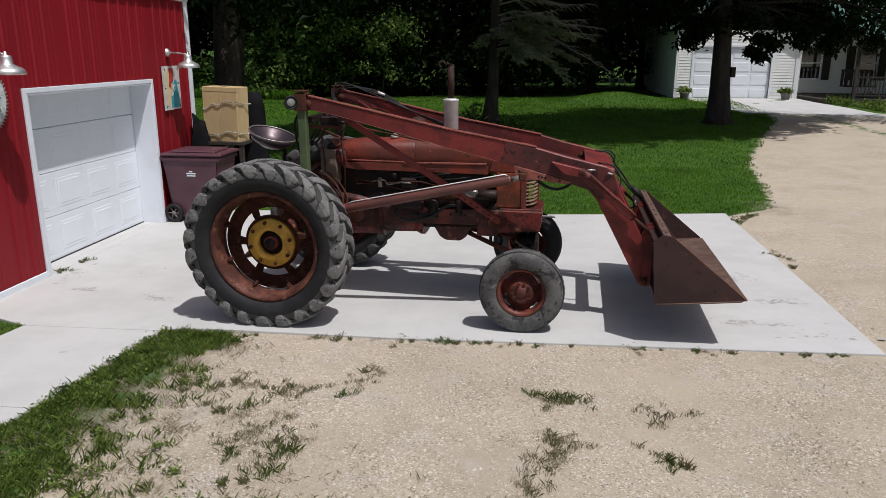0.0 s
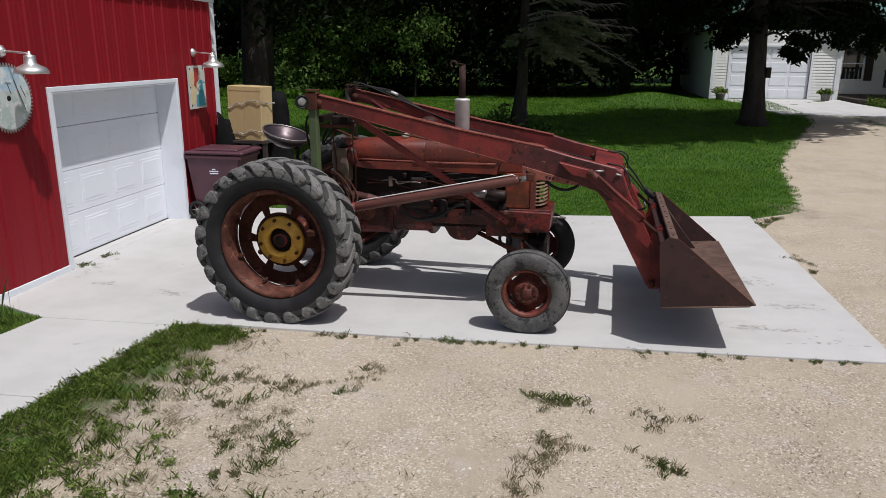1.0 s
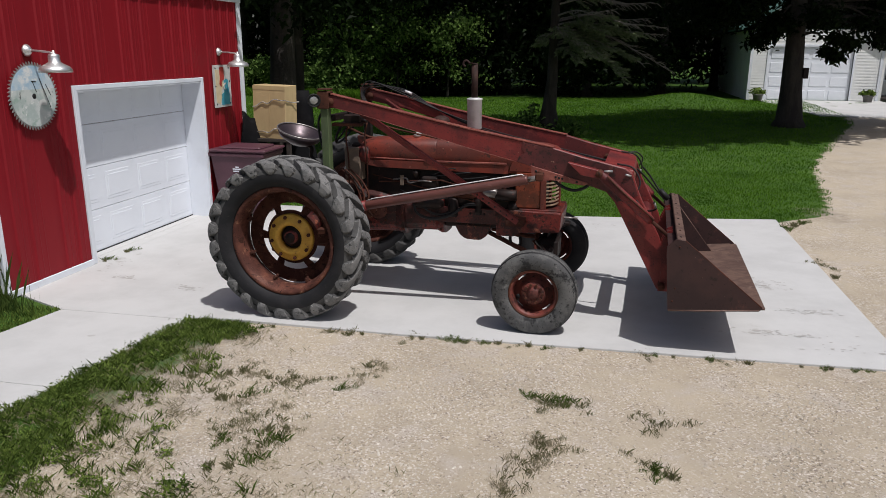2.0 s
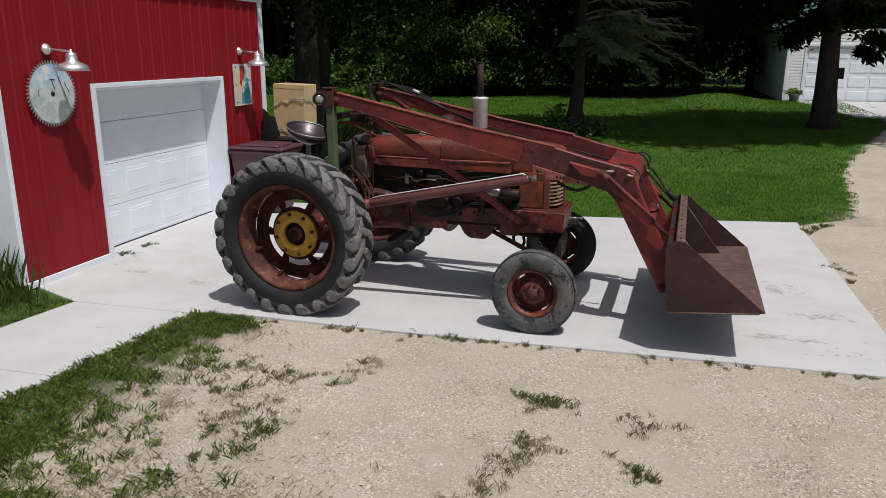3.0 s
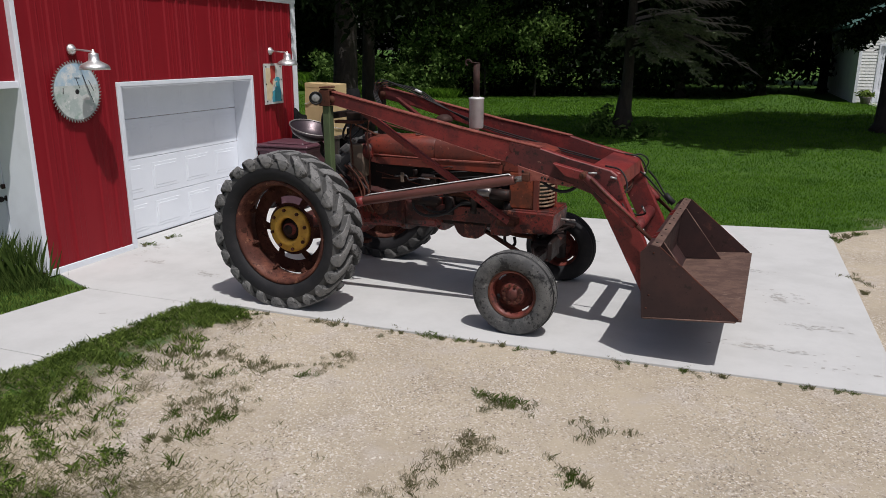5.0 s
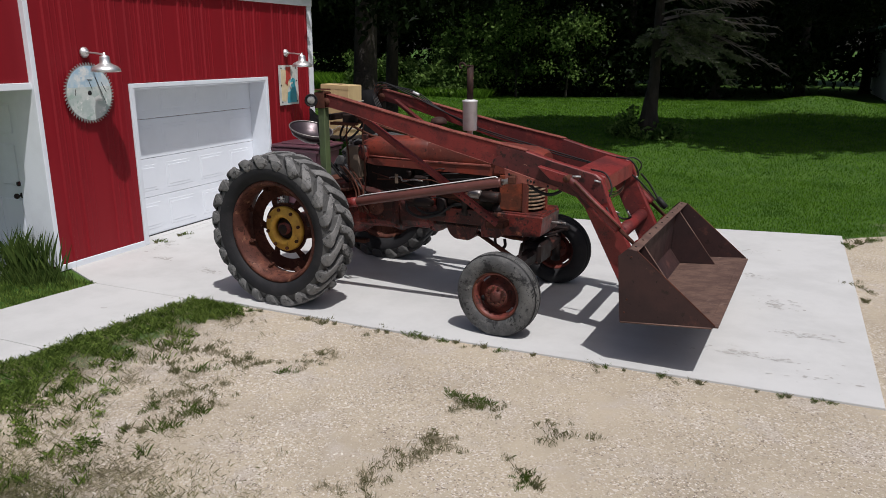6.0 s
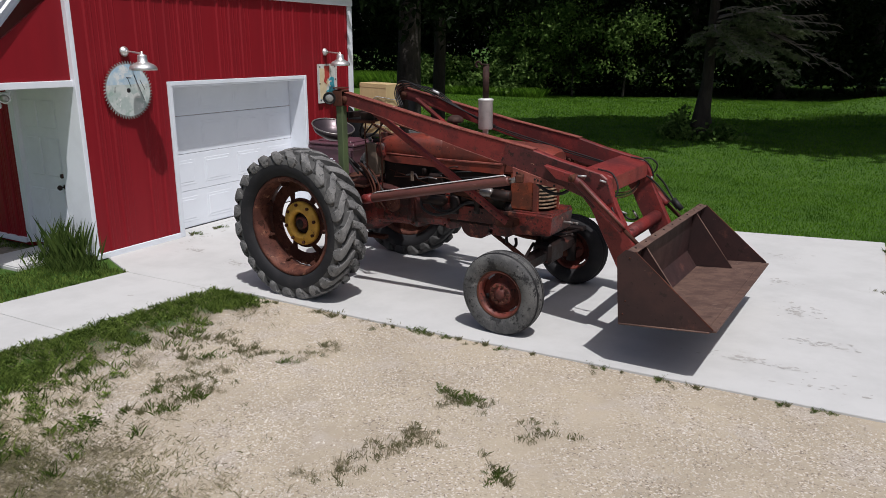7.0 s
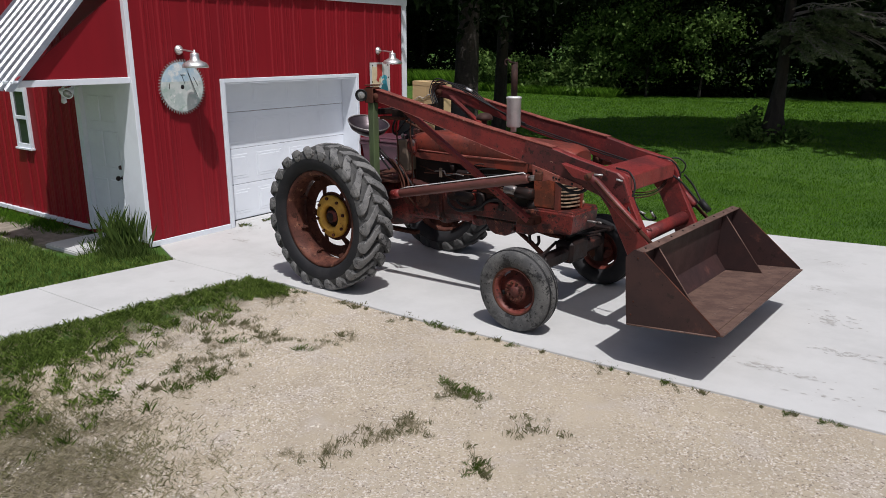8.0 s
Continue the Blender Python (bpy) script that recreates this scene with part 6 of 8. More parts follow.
part("bracket", tube([(0.10, -0.62, 2.0), (0.20, -0.60, 1.99)], 0.014, 8), RUST, hl)

# loader arms
BOOM = [(0.255, 2.01), (0.29, 2.062), (1.14, 1.87), (1.67, 1.757), (2.19, 1.66), (2.44, 1.613), (2.70, 1.54), (3.08, 1.452), (3.14, 1.41), (3.22, 1.20), (3.405, 0.84), (3.475, 0.62), (3.485, 0.40), (3.46, 0.345), (3.41, 0.365), (3.00, 1.145), (2.92, 1.235), (2.73, 1.297), (2.36, 1.395), (2.19, 1.455), (1.67, 1.585), (1.13, 1.735), (0.59, 1.88), (0.32, 1.935), (0.27, 1.94)]
for s in (-1, 1):
    y0, y1 = sorted((s * 0.575, s * 0.495))
    bm = prism(BOOM, y0, y1, bevel=0.007)
    arm = tp("loader_arm", bm, LOADER_RED, "worn red bent loader arm")
    fl = bmesh.new()
    plate([(0.29, s * 0.535 - 0.048, 2.064), (0.29, s * 0.535 + 0.048, 2.064), (1.67, s * 0.535 + 0.048, 1.759), (1.67, s * 0.535 - 0.048, 1.759)], (0.21, 0, 1), 0.007, fl)
    plate([(1.675, s * 0.535 - 0.048, 1.758), (1.675, s * 0.535 + 0.048, 1.758), (2.44, s * 0.535 + 0.048, 1.615), (2.44, s * 0.535 - 0.048, 1.615)], (0.21, 0, 1), 0.007, fl)
    part("arm_flange", fl, EDGE_WORN, arm)
    yo = s * 0.5755
    part("bend_plate", prism([(2.16, 1.660), (2.44, 1.606), (2.70, 1.533), (3.07, 1.446), (3.13, 1.405), (3.20, 1.215), (3.02, 1.150), (2.925, 1.245), (2.73, 1.305), (2.36, 1.403), (2.11, 1.482), (2.13, 1.53), (2.18, 1.56), (2.15, 1.60)], *sorted((yo, yo + s * 0.006)), bevel=0.002), LOADER_DARK, arm, "darker maroon bend plate")
    wear = tube([(0.30, s * 0.577, 2.064), (1.14, s * 0.577, 1.874), (1.67, s * 0.577, 1.760), (2.19, s * 0.577, 1.664), (2.44, s * 0.577, 1.617)], 0.0045, 6)
    tube([(0.34, s * 0.576, 1.934), (0.59, s * 0.576, 1.880), (1.13, s * 0.576, 1.736), (1.67, s * 0.576, 1.586), (2.10, s * 0.576, 1.480)], 0.003, 6, wear)
    parts_of("worn_edge", wear, EDGE_WORN, arm)
    gus = prism([(2.58, 1.50), (2.84, 1.44), (2.90, 1.42), (2.86, 1.36), (2.70, 1.39)], *sorted((s * 0.58, s * 0.66)), bevel=0.004)
    part("cylinder_lug", gus, LOADER_RED, arm)
    pins = bmesh.new()
    for x, z, r in ((0.29, 1.995, 0.035), (2.33, 1.38, 0.028), (2.86, 1.41, 0.03), (3.45, 0.42, 0.03)):
        lathe([(0.0, s * 0.70 if z < 1.43 and x > 2.5 else s * 0.60), (r, s * 0.70 if z < 1.43 and x > 2.5 else s * 0.60), (r, s * 0.47), (0.0, s * 0.47)], 14, "y", pins, Matrix.Translation((x, 0, z)))
    parts_of("pivot_pin", pins, RUST, arm)
    # flat stay from the mast to the side rail
    d = Vector((2.08 - 0.50, 0, 0.88 - 1.94)).normalized()
    nrm = Vector((d.z, 0, -d.x))
    a, b = Vector((0.47, s * 0.475, 1.945)), Vector((2.10, s * 0.40, 0.87))
    stay = bmesh.new()
    plate([a - nrm * 0.025, a + nrm * 0.025, b + nrm * 0.025, b - nrm * 0.025], (0, s, 0), 0.02, stay)
    plate([a - nrm * 0.025, a - nrm * 0.025 + Vector((0, -s * 0.05, 0)), b - nrm * 0.025 + Vector((0, -s * 0.05, 0)), b - nrm * 0.025], nrm, 0.010, stay)
    sp = tp("loader_stay", stay, LOADER_RED, "red diagonal loader stay")
    sh = bmesh.new()
    for k in range(9):
        p = b + (a - b) * (0.03 + 0.035 * k)
        lathe([(0.0, 0.0), (0.009, 0.0), (0.009, s * 0.003), (0.0, s * 0.003)], 8, "y", sh, Matrix.Translation((p.x, p.y + s * 0.0205, p.z)))
    parts_of("stay_hole", sh, BLACK_RUBBER, sp)
    tp("stay_foot", box((1.98, min(s * 0.25, s * 0.42), 0.83), (2.16, max(s * 0.25, s * 0.42), 0.90), bevel=0.006), RUST)
    # lift cylinder
    cy = tp("lift_cylinder", tube([(0.60, s * 0.60, 0.995), (0.62, s * 0.60, 0.999), (2.20, s * 0.60, 1.318), (2.22, s * 0.60, 1.322)], [0.040, 0.044, 0.044, 0.040], 18), PIPE, "worn red hydraulic lift cylinder")
    part("rod", tube([(2.20, s * 0.60, 1.318), (2.34, s * 0.60, 1.346)], 0.026, 12), CHROME, cy)
    cap = tube([(0.52, s * 0.60, 0.979), (0.64, s * 0.60, 1.003)], 0.05, 18)
    part("end_cap", cap, LOADER_RED, cy)
    part("rod_end", box((2.29, s * 0.60 - 0.035, 1.315), (2.36, s * 0.60 + 0.035, 1.385), bevel=0.01), RUST, cy)
    part("cylinder_line", tube([(0.64, s * 0.605, 1.048), (0.70, s * 0.605, 1.073), (2.16, s * 0.605, 1.368), (2.20, s * 0.60, 1.345)], 0.0062, 8), MUFFLER, cy, "pale steel oil line")
    lp = prism([(2.24, 1.45), (2.25, 1.36), (2.32, 1.30), (2.42, 1.325), (2.73, 1.285), (2.76, 1.31)], *sorted((s * 0.578, s * 0.592)), bevel=0.002)
    part("lug_plate", lp, EDGE_WORN, cy, "perforated worn lug plate")
    ph = bmesh.new()
    for x, z in ((2.29, 1.40), (2.35, 1.385), (2.31, 1.345), (2.47, 1.355), (2.50, 1.348), (2.53, 1.341), (2.66, 1.315)):
        lathe([(0.0, 0.0), (0.011, 0.0), (0.011, s * 0.003), (0.0, s * 0.003)], 9, "y", ph, Matrix.Translation((x, s * 0.592, z)))
    parts_of("plate_hole", ph, BLACK_RUBBER, cy)
    # tilt cylinder
    tc = tp("tilt_cylinder", tube([(2.86, s * 0.64, 1.41), (2.88, s * 0.64, 1.393), (3.31, s * 0.64, 1.02), (3.33, s * 0.64, 1.003)], [0.032, 0.040, 0.040, 0.034], 16), LOADER_RED, "red hydraulic tilt cylinder")
    part("rod", tube([(3.32, s * 0.64, 1.012), (3.49, s * 0.64, 0.868)], 0.017, 12), RUST, tc)
    part("tilt_line", tube(curve_points([(2.93, s * 0.69, 1.39), (3.07, s * 0.69, 1.26), (3.31, s * 0.69, 1.06), (3.34, s * 0.67, 1.02)], 4), 0.010, 8), RUST, tc)
    part("end_eye", lathe([(0.0, -0.03), (0.034, -0.03), (0.034, 0.03), (0.0, 0.03)], 14, "y", m=Matrix.Translation((3.50, s * 0.64, 0.865))), RUST, tc)
xb = prism([(2.88, 1.475), (3.08, 1.44), (3.15, 1.42), (3.16, 1.285), (3.09, 1.28), (2.94, 1.37)], -0.495, 0.495, bevel=0.008)
tp("cross_beam", xb, LOADER_RED, "heavy red cross beam between the arms")
tp("cross_tube", tube([(3.27, -0.50, 0.90), (3.27, 0.50, 0.90)], 0.062, 18), LOADER_RED)

# bucket
BW = 1.125
bucket = tp("bucket", plate([(3.515, -BW, 0.53), (3.515, BW, 0.53), (3.545, BW, 0.95), (3.545, -BW, 0.95)], (1, 0, 0), 0.010), BUCKET_STEEL, "brown steel loader bucket with rusty floor")
part("heel_plate", plate([(3.625, -BW, 0.378), (3.625, BW, 0.378), (3.516, BW, 0.528), (3.516, -BW, 0.528)], (0.8, 0, 0.6), 0.011), BUCKET_STEEL, bucket)
part("floor_plate", plate([(3.515, -BW, 0.366), (4.18, -BW, 0.424), (4.18, BW, 0.424), (3.515, BW, 0.366)], (0, 0, 1), 0.012), BUCKET_FLOOR, bucket, "rust-worn bucket floor")
part("cutting_edge", plate([(4.175, -BW - 0.004, 0.416), (4.247, -BW - 0.004, 0.421), (4.247, BW + 0.004, 0.421), (4.175, BW + 0.004, 0.416)], (0, 0, 1), 0.014), BUCKET_FLOOR, bucket)
for s in (-1, 1):
    y0, y1 = sorted((s * BW, s * (BW + 0.012)))
    part("side_plate", prism([(3.500, 0.352), (4.205, 0.414), (4.228, 0.432), (3.60, 0.952), (3.525, 0.962), (3.458, 0.896), (3.478, 0.60)], y0, y1), BUCKET_STEEL, bucket)
    part("edge_bead", tube([(4.222, s * (BW + 0.006), 0.437), (3.60, s * (BW + 0.006), 0.954)], 0.007, 6), RUST, bucket)
    part("bottom_weld", tube([(3.505, s * (BW + 0.013), 0.356), (3.8, s * (BW + 0.014), 0.381), (4.20, s * (BW + 0.013), 0.416)], 0.008, 6), BUCKET_FLOOR, bucket, "scuffed weld bead")
    rivets = bmesh.new()
    for x, z in ((3.53, 0.44), (3.545, 0.55), (3.56, 0.90)):
        lathe([(0.0, s * 0.005), (0.006, s * 0.004), (0.009, 0.0), (0.0, 0.0)], 7, "y", rivets, Matrix.Translation((x, s * (BW + 0.012), z)))
    parts_of("rivet", rivets, RUST, bucket)
    yi = s * 0.80
    part("inner_gusset", prism([(3.53, 0.40), (3.97, 0.413), (3.575, 0.935), (3.552, 0.935)], *sorted((yi, yi + s * 0.01))), BUCKET_STEEL, bucket)
    part("gusset_edge", tube([(3.965, yi + s * 0.005, 0.418), (3.575, yi + s * 0.005, 0.935)], 0.006, 6), BUCKET_FLOOR, bucket)
    for yy in (0.46, 0.60):
        ear = prism([(3.42, 0.36), (3.51, 0.36), (3.515, 0.93), (3.47, 0.91), (3.42, 0.80), (3.44, 0.55)], *sorted((s * yy, s * (yy + 0.014))))
        part("mount_ear", ear, LOADER_RED, bucket)
part("top_angle", prism([(3.530, 0.952), (3.538, 0.966), (3.606, 0.950), (3.600, 0.938)], -BW, BW, bevel=0.002), BUCKET_FLOOR, bucket, "scuffed top lip")
part("back_angle", box((3.468, -BW, 0.885), (3.540, BW, 0.897), bevel=0.002), BUCKET_STEEL, bucket)
heads = bmesh.new()
for k in range(9):
    lathe([(0.0, 0.006), (0.008, 0.005), (0.012, 0.0), (0.0, 0.0)], 7, "z", heads, Matrix.Translation((3.566, -BW + 0.10 + k * 0.256, 0.9595)))
parts_of("lip_bolt", heads, DARK_IRON, bucket)
bucket.matrix_local = Matrix.Translation((0, -0.033, 0)) @ Matrix.Rotation(-0.013, 4, "X")


# hoses
def hose(name, pts, r=0.013, mat=None, label=""):
    return tp(name, tube(curve_points(pts, 8), r, 8), mat or BLACK_RUBBER, label)


for i in range(4):
    o = 0.03 * i
    run = [(0.30, 0.36 + o, 1.86), (0.22, 0.40 + o, 2.02), (0.30 + o, 0.44 + o, 2.15 - 0.02 * i), (0.62 + o, 0.45 + 0.6 * o, 2.04 + 0.004 * i), (1.05, 0.46 + 0.3 * o, 1.86), (1.5, 0.45, 1.70 - 0.008 * i)]
    if i % 2:
        run += [(2.4, 0.44, 1.49 - 0.01 * i), (2.95, 0.43, 1.36)]
    hose("hydraulic_hose", run, 0.0065)
fit_, ends_ = bmesh.new(), bmesh.new()
for x, y, z in ((0.70, 0.47, 2.045), (0.64, 0.52, 2.055)):
    tube([(x, y, z), (x + 0.075, y, z - 0.028)], 0.016, 8, fit_)
for a, b in (((2.90, -0.655, 1.43), (2.97, -0.63, 1.43)), ((3.20, -0.36, 1.10), (3.25, -0.345, 1.08)), ((3.27, -0.62, 1.08), (3.31, -0.655, 1.035)), ((3.20, 0.50, 1.285), (3.185, 0.53, 1.235)), ((3.345, -0.45, 1.13), (3.36, -0.42, 1.08)),
             ((3.08, -0.60, 1.40), (3.13, -0.58, 1.385)), ((3.24, 0.62, 1.11), (3.29, 0.65, 1.06))):
    tube([a, b], 0.0095, 8, ends_)
parts_of("hose_fitting", fit_, MUFFLER, tractor, "bright crimped hose fitting")
parts_of("hose_fitting", ends_, SAW_STEEL, tractor, "dull steel hose fitting")
hose("hydraulic_hose", [(2.36, -0.52, 1.42), (2.48, -0.50, 1.28), (2.62, -0.48, 1.22), (2.74, -0.48, 1.26), (2.80, -0.50, 1.36)], 0.015)
hose("hydraulic_hose", [(2.36, -0.48, 1.42), (2.46, -0.44, 1.32), (2.58, -0.42, 1.29), (2.68, -0.44, 1.33), (2.72, -0.48, 1.40)], 0.012)
hose("hydraulic_hose", [(1.02, -0.26, 1.04), (1.05, -0.30, 0.90), (1.20, -0.31, 0.84), (1.40, -0.30, 0.88), (1.55, -0.27, 0.98), (1.68, -0.26, 1.0)], 0.015)
hose("hydraulic_hose", [(1.10, -0.26, 1.02), (1.16, -0.29, 0.92), (1.30, -0.29, 0.88), (1.46, -0.27, 0.93)], 0.012)
for s in (-1, 1):
    hose("hydraulic_hose", [(3.0, s * 0.44, 1.47), (3.14, s * 0.46, 1.44), (3.21, s * 0.50, 1.32), (3.18, s * 0.55, 1.20), (3.24, s * 0.62, 1.11), (3.30, s * 0.66, 1.05)], 0.008)
hose("hydraulic_hose", [(3.05, 0.56, 1.44), (3.14, 0.60, 1.45), (3.21, 0.62, 1.39), (3.18, 0.62, 1.31), (3.10, 0.60, 1.30)], 0.0075)
hose("hydraulic_hose", [(3.12, -0.40, 1.38), (3.16, -0.36, 1.16), (3.26, -0.34, 1.04), (3.36, -0.38, 1.06), (3.34, -0.46, 1.14)], 0.009)
for k in range(3):
    hose("steel_pipe", [(3.10, -0.42, 1.27 - 0.03 * k), (3.13, -0.1, 1.22 - 0.02 * k), (3.13, 0.2, 1.22 - 0.02 * k), (3.10, 0.46, 1.29 - 0.03 * k)], 0.006, DARK_IRON if k % 2 else RUST)
hose("hydraulic_hose", [(3.22, 0.58, 1.30), (3.30, 0.62, 1.20), (3.40, 0.60, 1.06), (3.47, 0.58, 1.00)], 0.010)
hose("hydraulic_hose", [(3.16, 0.46, 1.30), (3.24, 0.52, 1.22), (3.36, 0.56, 1.08), (3.45, 0.56, 0.98)], 0.009)
part("hose_end", tube([(3.40, 0.58, 1.07), (3.49, 0.57, 0.98)], 0.030, 8), BLACK_RUBBER, tractor)
hose("steel_pipe", [(0.55, -0.30, 1.80), (0.9, -0.35, 1.72), (1.5, -0.40, 1.62), (2.2, -0.44, 1.52), (2.5, -0.46, 1.48)], 0.009, RUST)
hose("hydraulic_hose", [(0.20, -0.48, 1.95), (0.13, -0.52, 1.80), (0.15, -0.50, 1.55), (0.22, -0.46, 1.35), (0.30, -0.40, 1.2)], 0.011)


# ---- plants ----
def leaves(name, centres, spread, count, size, material, parent, seed, droop=0.0):
    """Many separate folded leaves in clumps round the centres."""
    rng = np.random.default_rng(seed)
    c = np.asarray(centres, float)
    pick = rng.integers(0, len(c), count)
    sp = np.asarray(spread, float)
    sp = sp[pick][:, None] if sp.ndim else sp
    p = c[pick] + rng.normal(size=(count, 3)) * sp * np.array([1, 1, 0.7])
    n = rng.normal(size=(count, 3)) + np.array([0, 0, 0.9])
    n /= np.linalg.norm(n, axis=1)[:, None]
    u = np.cross(n, rng.normal(size=(count, 3)))
    u /= np.linalg.norm(u, axis=1)[:, None]
    w = np.cross(n, u)
    s = size * rng.uniform(0.6, 1.35, (count, 1))
    a, b = p - u * s, p + u * s - np.array([0, 0, droop]) * s
    l, r = p + w * s * 0.55 + n * s * 0.2 + u * s * 0.1, p - w * s * 0.55 + n * s * 0.2 + u * s * 0.1
    v = np.stack([a, l, b, r], 1).reshape(-1, 3)
    i = np.arange(count)[:, None] * 4
    f = np.concatenate([np.hstack([i, i + 1, i + 2]), np.hstack([i, i + 2, i + 3])])
    return sheet(name, v.tolist(), f.tolist(), material, parent)


def branch_tree(name, label, x, y, height, trunk_r, crown_lo, crown_r, n_leaf, leaf_size, material, seed, group="", low=(), lean=(0, 0), clump=1.0):
    rng = np.random.default_rng(seed)
    tree = holder(name, label, "tree", Matrix.Translation((x, y, float(gz(x, y)) - 0.05)), group)
    bm = bmesh.new()
    limbs = []
    pts, rad = [], []
    for k in range(9):
        t = k / 8
        pts.append((lean[0] * t + 0.10 * math.sin(3 * t + seed), lean[1] * t + 0.10 * math.cos(2.3 * t + seed), height * 0.85 * t))
        rad.append(trunk_r * ((1 + 0.55 * max(0, 1 - t * 16)) * (1 - 0.8 * t)))
    pts.insert(1, (pts[0][0], pts[0][1], 0.25))
    rad.insert(1, trunk_r * 1.12)
    tube(pts, rad, 12, bm)
    centres, spreads = [], []
    for k in range(26):
        t = rng.uniform(crown_lo / height, 0.95)
        a = rng.uniform(0, math.tau)
        i = min(int(t / 0.85 * 8), 7)
        base = Vector(pts[min(i + 1, len(pts) - 1)])
        reach = crown_r * (1 - abs(t - 0.5) * 0.9) * rng.uniform(0.6, 1.0)
        tip = base + Vector((math.cos(a) * reach, math.sin(a) * reach, rng.uniform(0.0, 0.25) * reach))
        mid = base.lerp(tip, 0.5) + Vector((0, 0, 0.12 * reach))
        r0 = trunk_r * 0.33 * (1 - 0.6 * t)
        limbs.append(tube(curve_points([base, mid, tip], 3), [r0 * (1 - 0.85 * q / 6) for q in range(7)], 6))
        for q in (0.45, 0.7, 0.9, 1.0):
            centres.append(tuple(base.lerp(tip, q) + Vector(rng.normal(size=3) * 0.3)))
            spreads.append(rng.uniform(0.35, 0.75) * clump)
    for (dx, dy, dz, sp) in low:
        tip = Vector((dx, dy, dz))
        base = Vector((0, 0, dz + 0.6))
        limbs.append(tube(curve_points([base, base.lerp(tip, 0.5) + Vector((0, 0, 0.35)), tip], 3), [0.06 * (1 - 0.85 * q / 6) for q in range(7)], 6))
        centres += [tuple(tip), tuple(tip.lerp(base, 0.25))]
        spreads += [sp * 0.8, sp * 0.7]
    part("trunk", bm, BARK, tree, "rough dark bark")
    for b in limbs:
        part("limb", b, BARK, tree)
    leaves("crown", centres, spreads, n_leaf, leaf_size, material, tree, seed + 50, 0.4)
    return tree


def spruce(x, y, height, seed):
    """Bare-trunked spruce; its few living boughs reach out low on one side, in flat drooping sprays."""
    rng = np.random.default_rng(seed)
    tree = holder("spruce", "spruce with sparse grey-green drooping lower boughs", "tree", Matrix.Translation((x, y, float(gz(x, y)) - 0.05)))
    bm = tube([(0, 0, 0), (0.01, 0, 0.25), (0.0, 0, 0.7), (0.06, 0, 1.5), (0.08, 0.02, 4), (0, 0, height)], [0.37, 0.29, 0.21, 0.145, 0.12, 0.03], 14)
    for v in bm.verts:
        h = noise.fractal(Vector((v.co.x * 6, v.co.y * 6, v.co.z * 1.6)), 1.0, 2.0, 4)
        v.co.x *= 1 + 0.22 * h
        v.co.y *= 1 + 0.22 * h
    part("trunk", bm, BARK, tree, "rough dark bark")
    # height on the trunk, heading, length, sag, share of the bough that bears needles
    boughs = [(2.95, -0.5, 1.5, 0.10, 1.0), (2.85, -1.2, 0.9, 0.2, 1.0), (2.75, 0.2, 1.6, 0.16, 1.0), (2.7, -2.1, 0.55, 0.3, 1.0), (2.6, -0.8, 1.5, 0.30, 1.0),
              (2.55, 3.0, 0.42, 0.3, 1.0), (2.5, -0.15, 2.4, 0.22, 0.9), (2.42, -0.45, 2.2, 0.42, 1.0), (2.3, -0.9, 1.2, 0.25, 1.0), (2.3, 0.35, 2.0, 0.30, 1.0),
              (2.85, -0.05, 2.7, 0.05, 0.75), (3.05, -0.3, 2.9, 0.06, 0.55), (2.6, 0.05, 3.1, 0.26, 0.3), (3.1, 0.25, 2.5, -0.02, 0.2), (3.2, -0.7, 2.1, -0.05, 0.15),
              (3.5, -0.2, 2.6, 0.0, 0.25), (3.7, 0.4, 2.0, 0.1, 0.5), (3.9, -0.9, 1.6, 0.1, 0.6), (4.2, 2.4, 1.2, 0.1, 0.7)]
    for z, a, L, sag, living in boughs:
        base = Vector((0.06, 0, z))
        d = Vector((math.cos(a), math.sin(a), 0))
        side = Vector((-d.y, d.x, 0))
        pts = [base, base + d * L * 0.35 + Vector((0, 0, 0.06 * L)), base + d * L * 0.7 + side * rng.normal(0, 0.06) * L + Vector((0, 0, -0.35 * sag * L)), base + d * L + Vector((0, 0, -sag * L))]
        cp_ = curve_points(pts, 5)
        n = len(cp_) - 1
        wood = tube(cp_, [0.030 * (1 - 0.85 * q / n) for q in range(n + 1)], 5)
        v, f = [], []
        for q in np.linspace(0.18, 1.0, int(6 + L * 8)):
            p = cp_[int(round(q * n))]
            for sgn in (-1, 1):
                if rng.uniform() < 0.18:
                    continue
                tl = L * 0.20 * (1.1 - q) + rng.uniform(0.12, 0.30)
                tw = (d * 0.7 + side * sgn * rng.uniform(0.4, 1.0) + Vector((0, 0, rng.uniform(-0.45, 0.08)))).normalized()
                tip = p + tw * tl + Vector((0, 0, -0.12 * tl))
                tube([p, p.lerp(tip, 0.5) + Vector((0, 0, 0.03)), tip], [0.008, 0.006, 0.003], 4, wood, caps=False)
                if q > living + rng.uniform(-0.1, 0.1):
                    continue
                # the needles clothe each twig like a bottle brush, flattened
                for m_ in range(int(tl * 210)):
                    c = p.lerp(tip, rng.uniform(0.1, 1.03)) + Vector((rng.normal(0, 0.012), rng.normal(0, 0.012), rng.normal(0, 0.008)))
                    w = Vector(rng.normal(size=3)).normalized() * 0.015
                    e = (tw * 0.8 + Vector(rng.normal(size=3)) * 0.5).normalized() * rng.uniform(0.05, 0.085)
                    o = len(v)
                    v += [tuple(c - w), tuple(c + w), tuple(c + e)]
                    f.append((o, o + 1, o + 2))
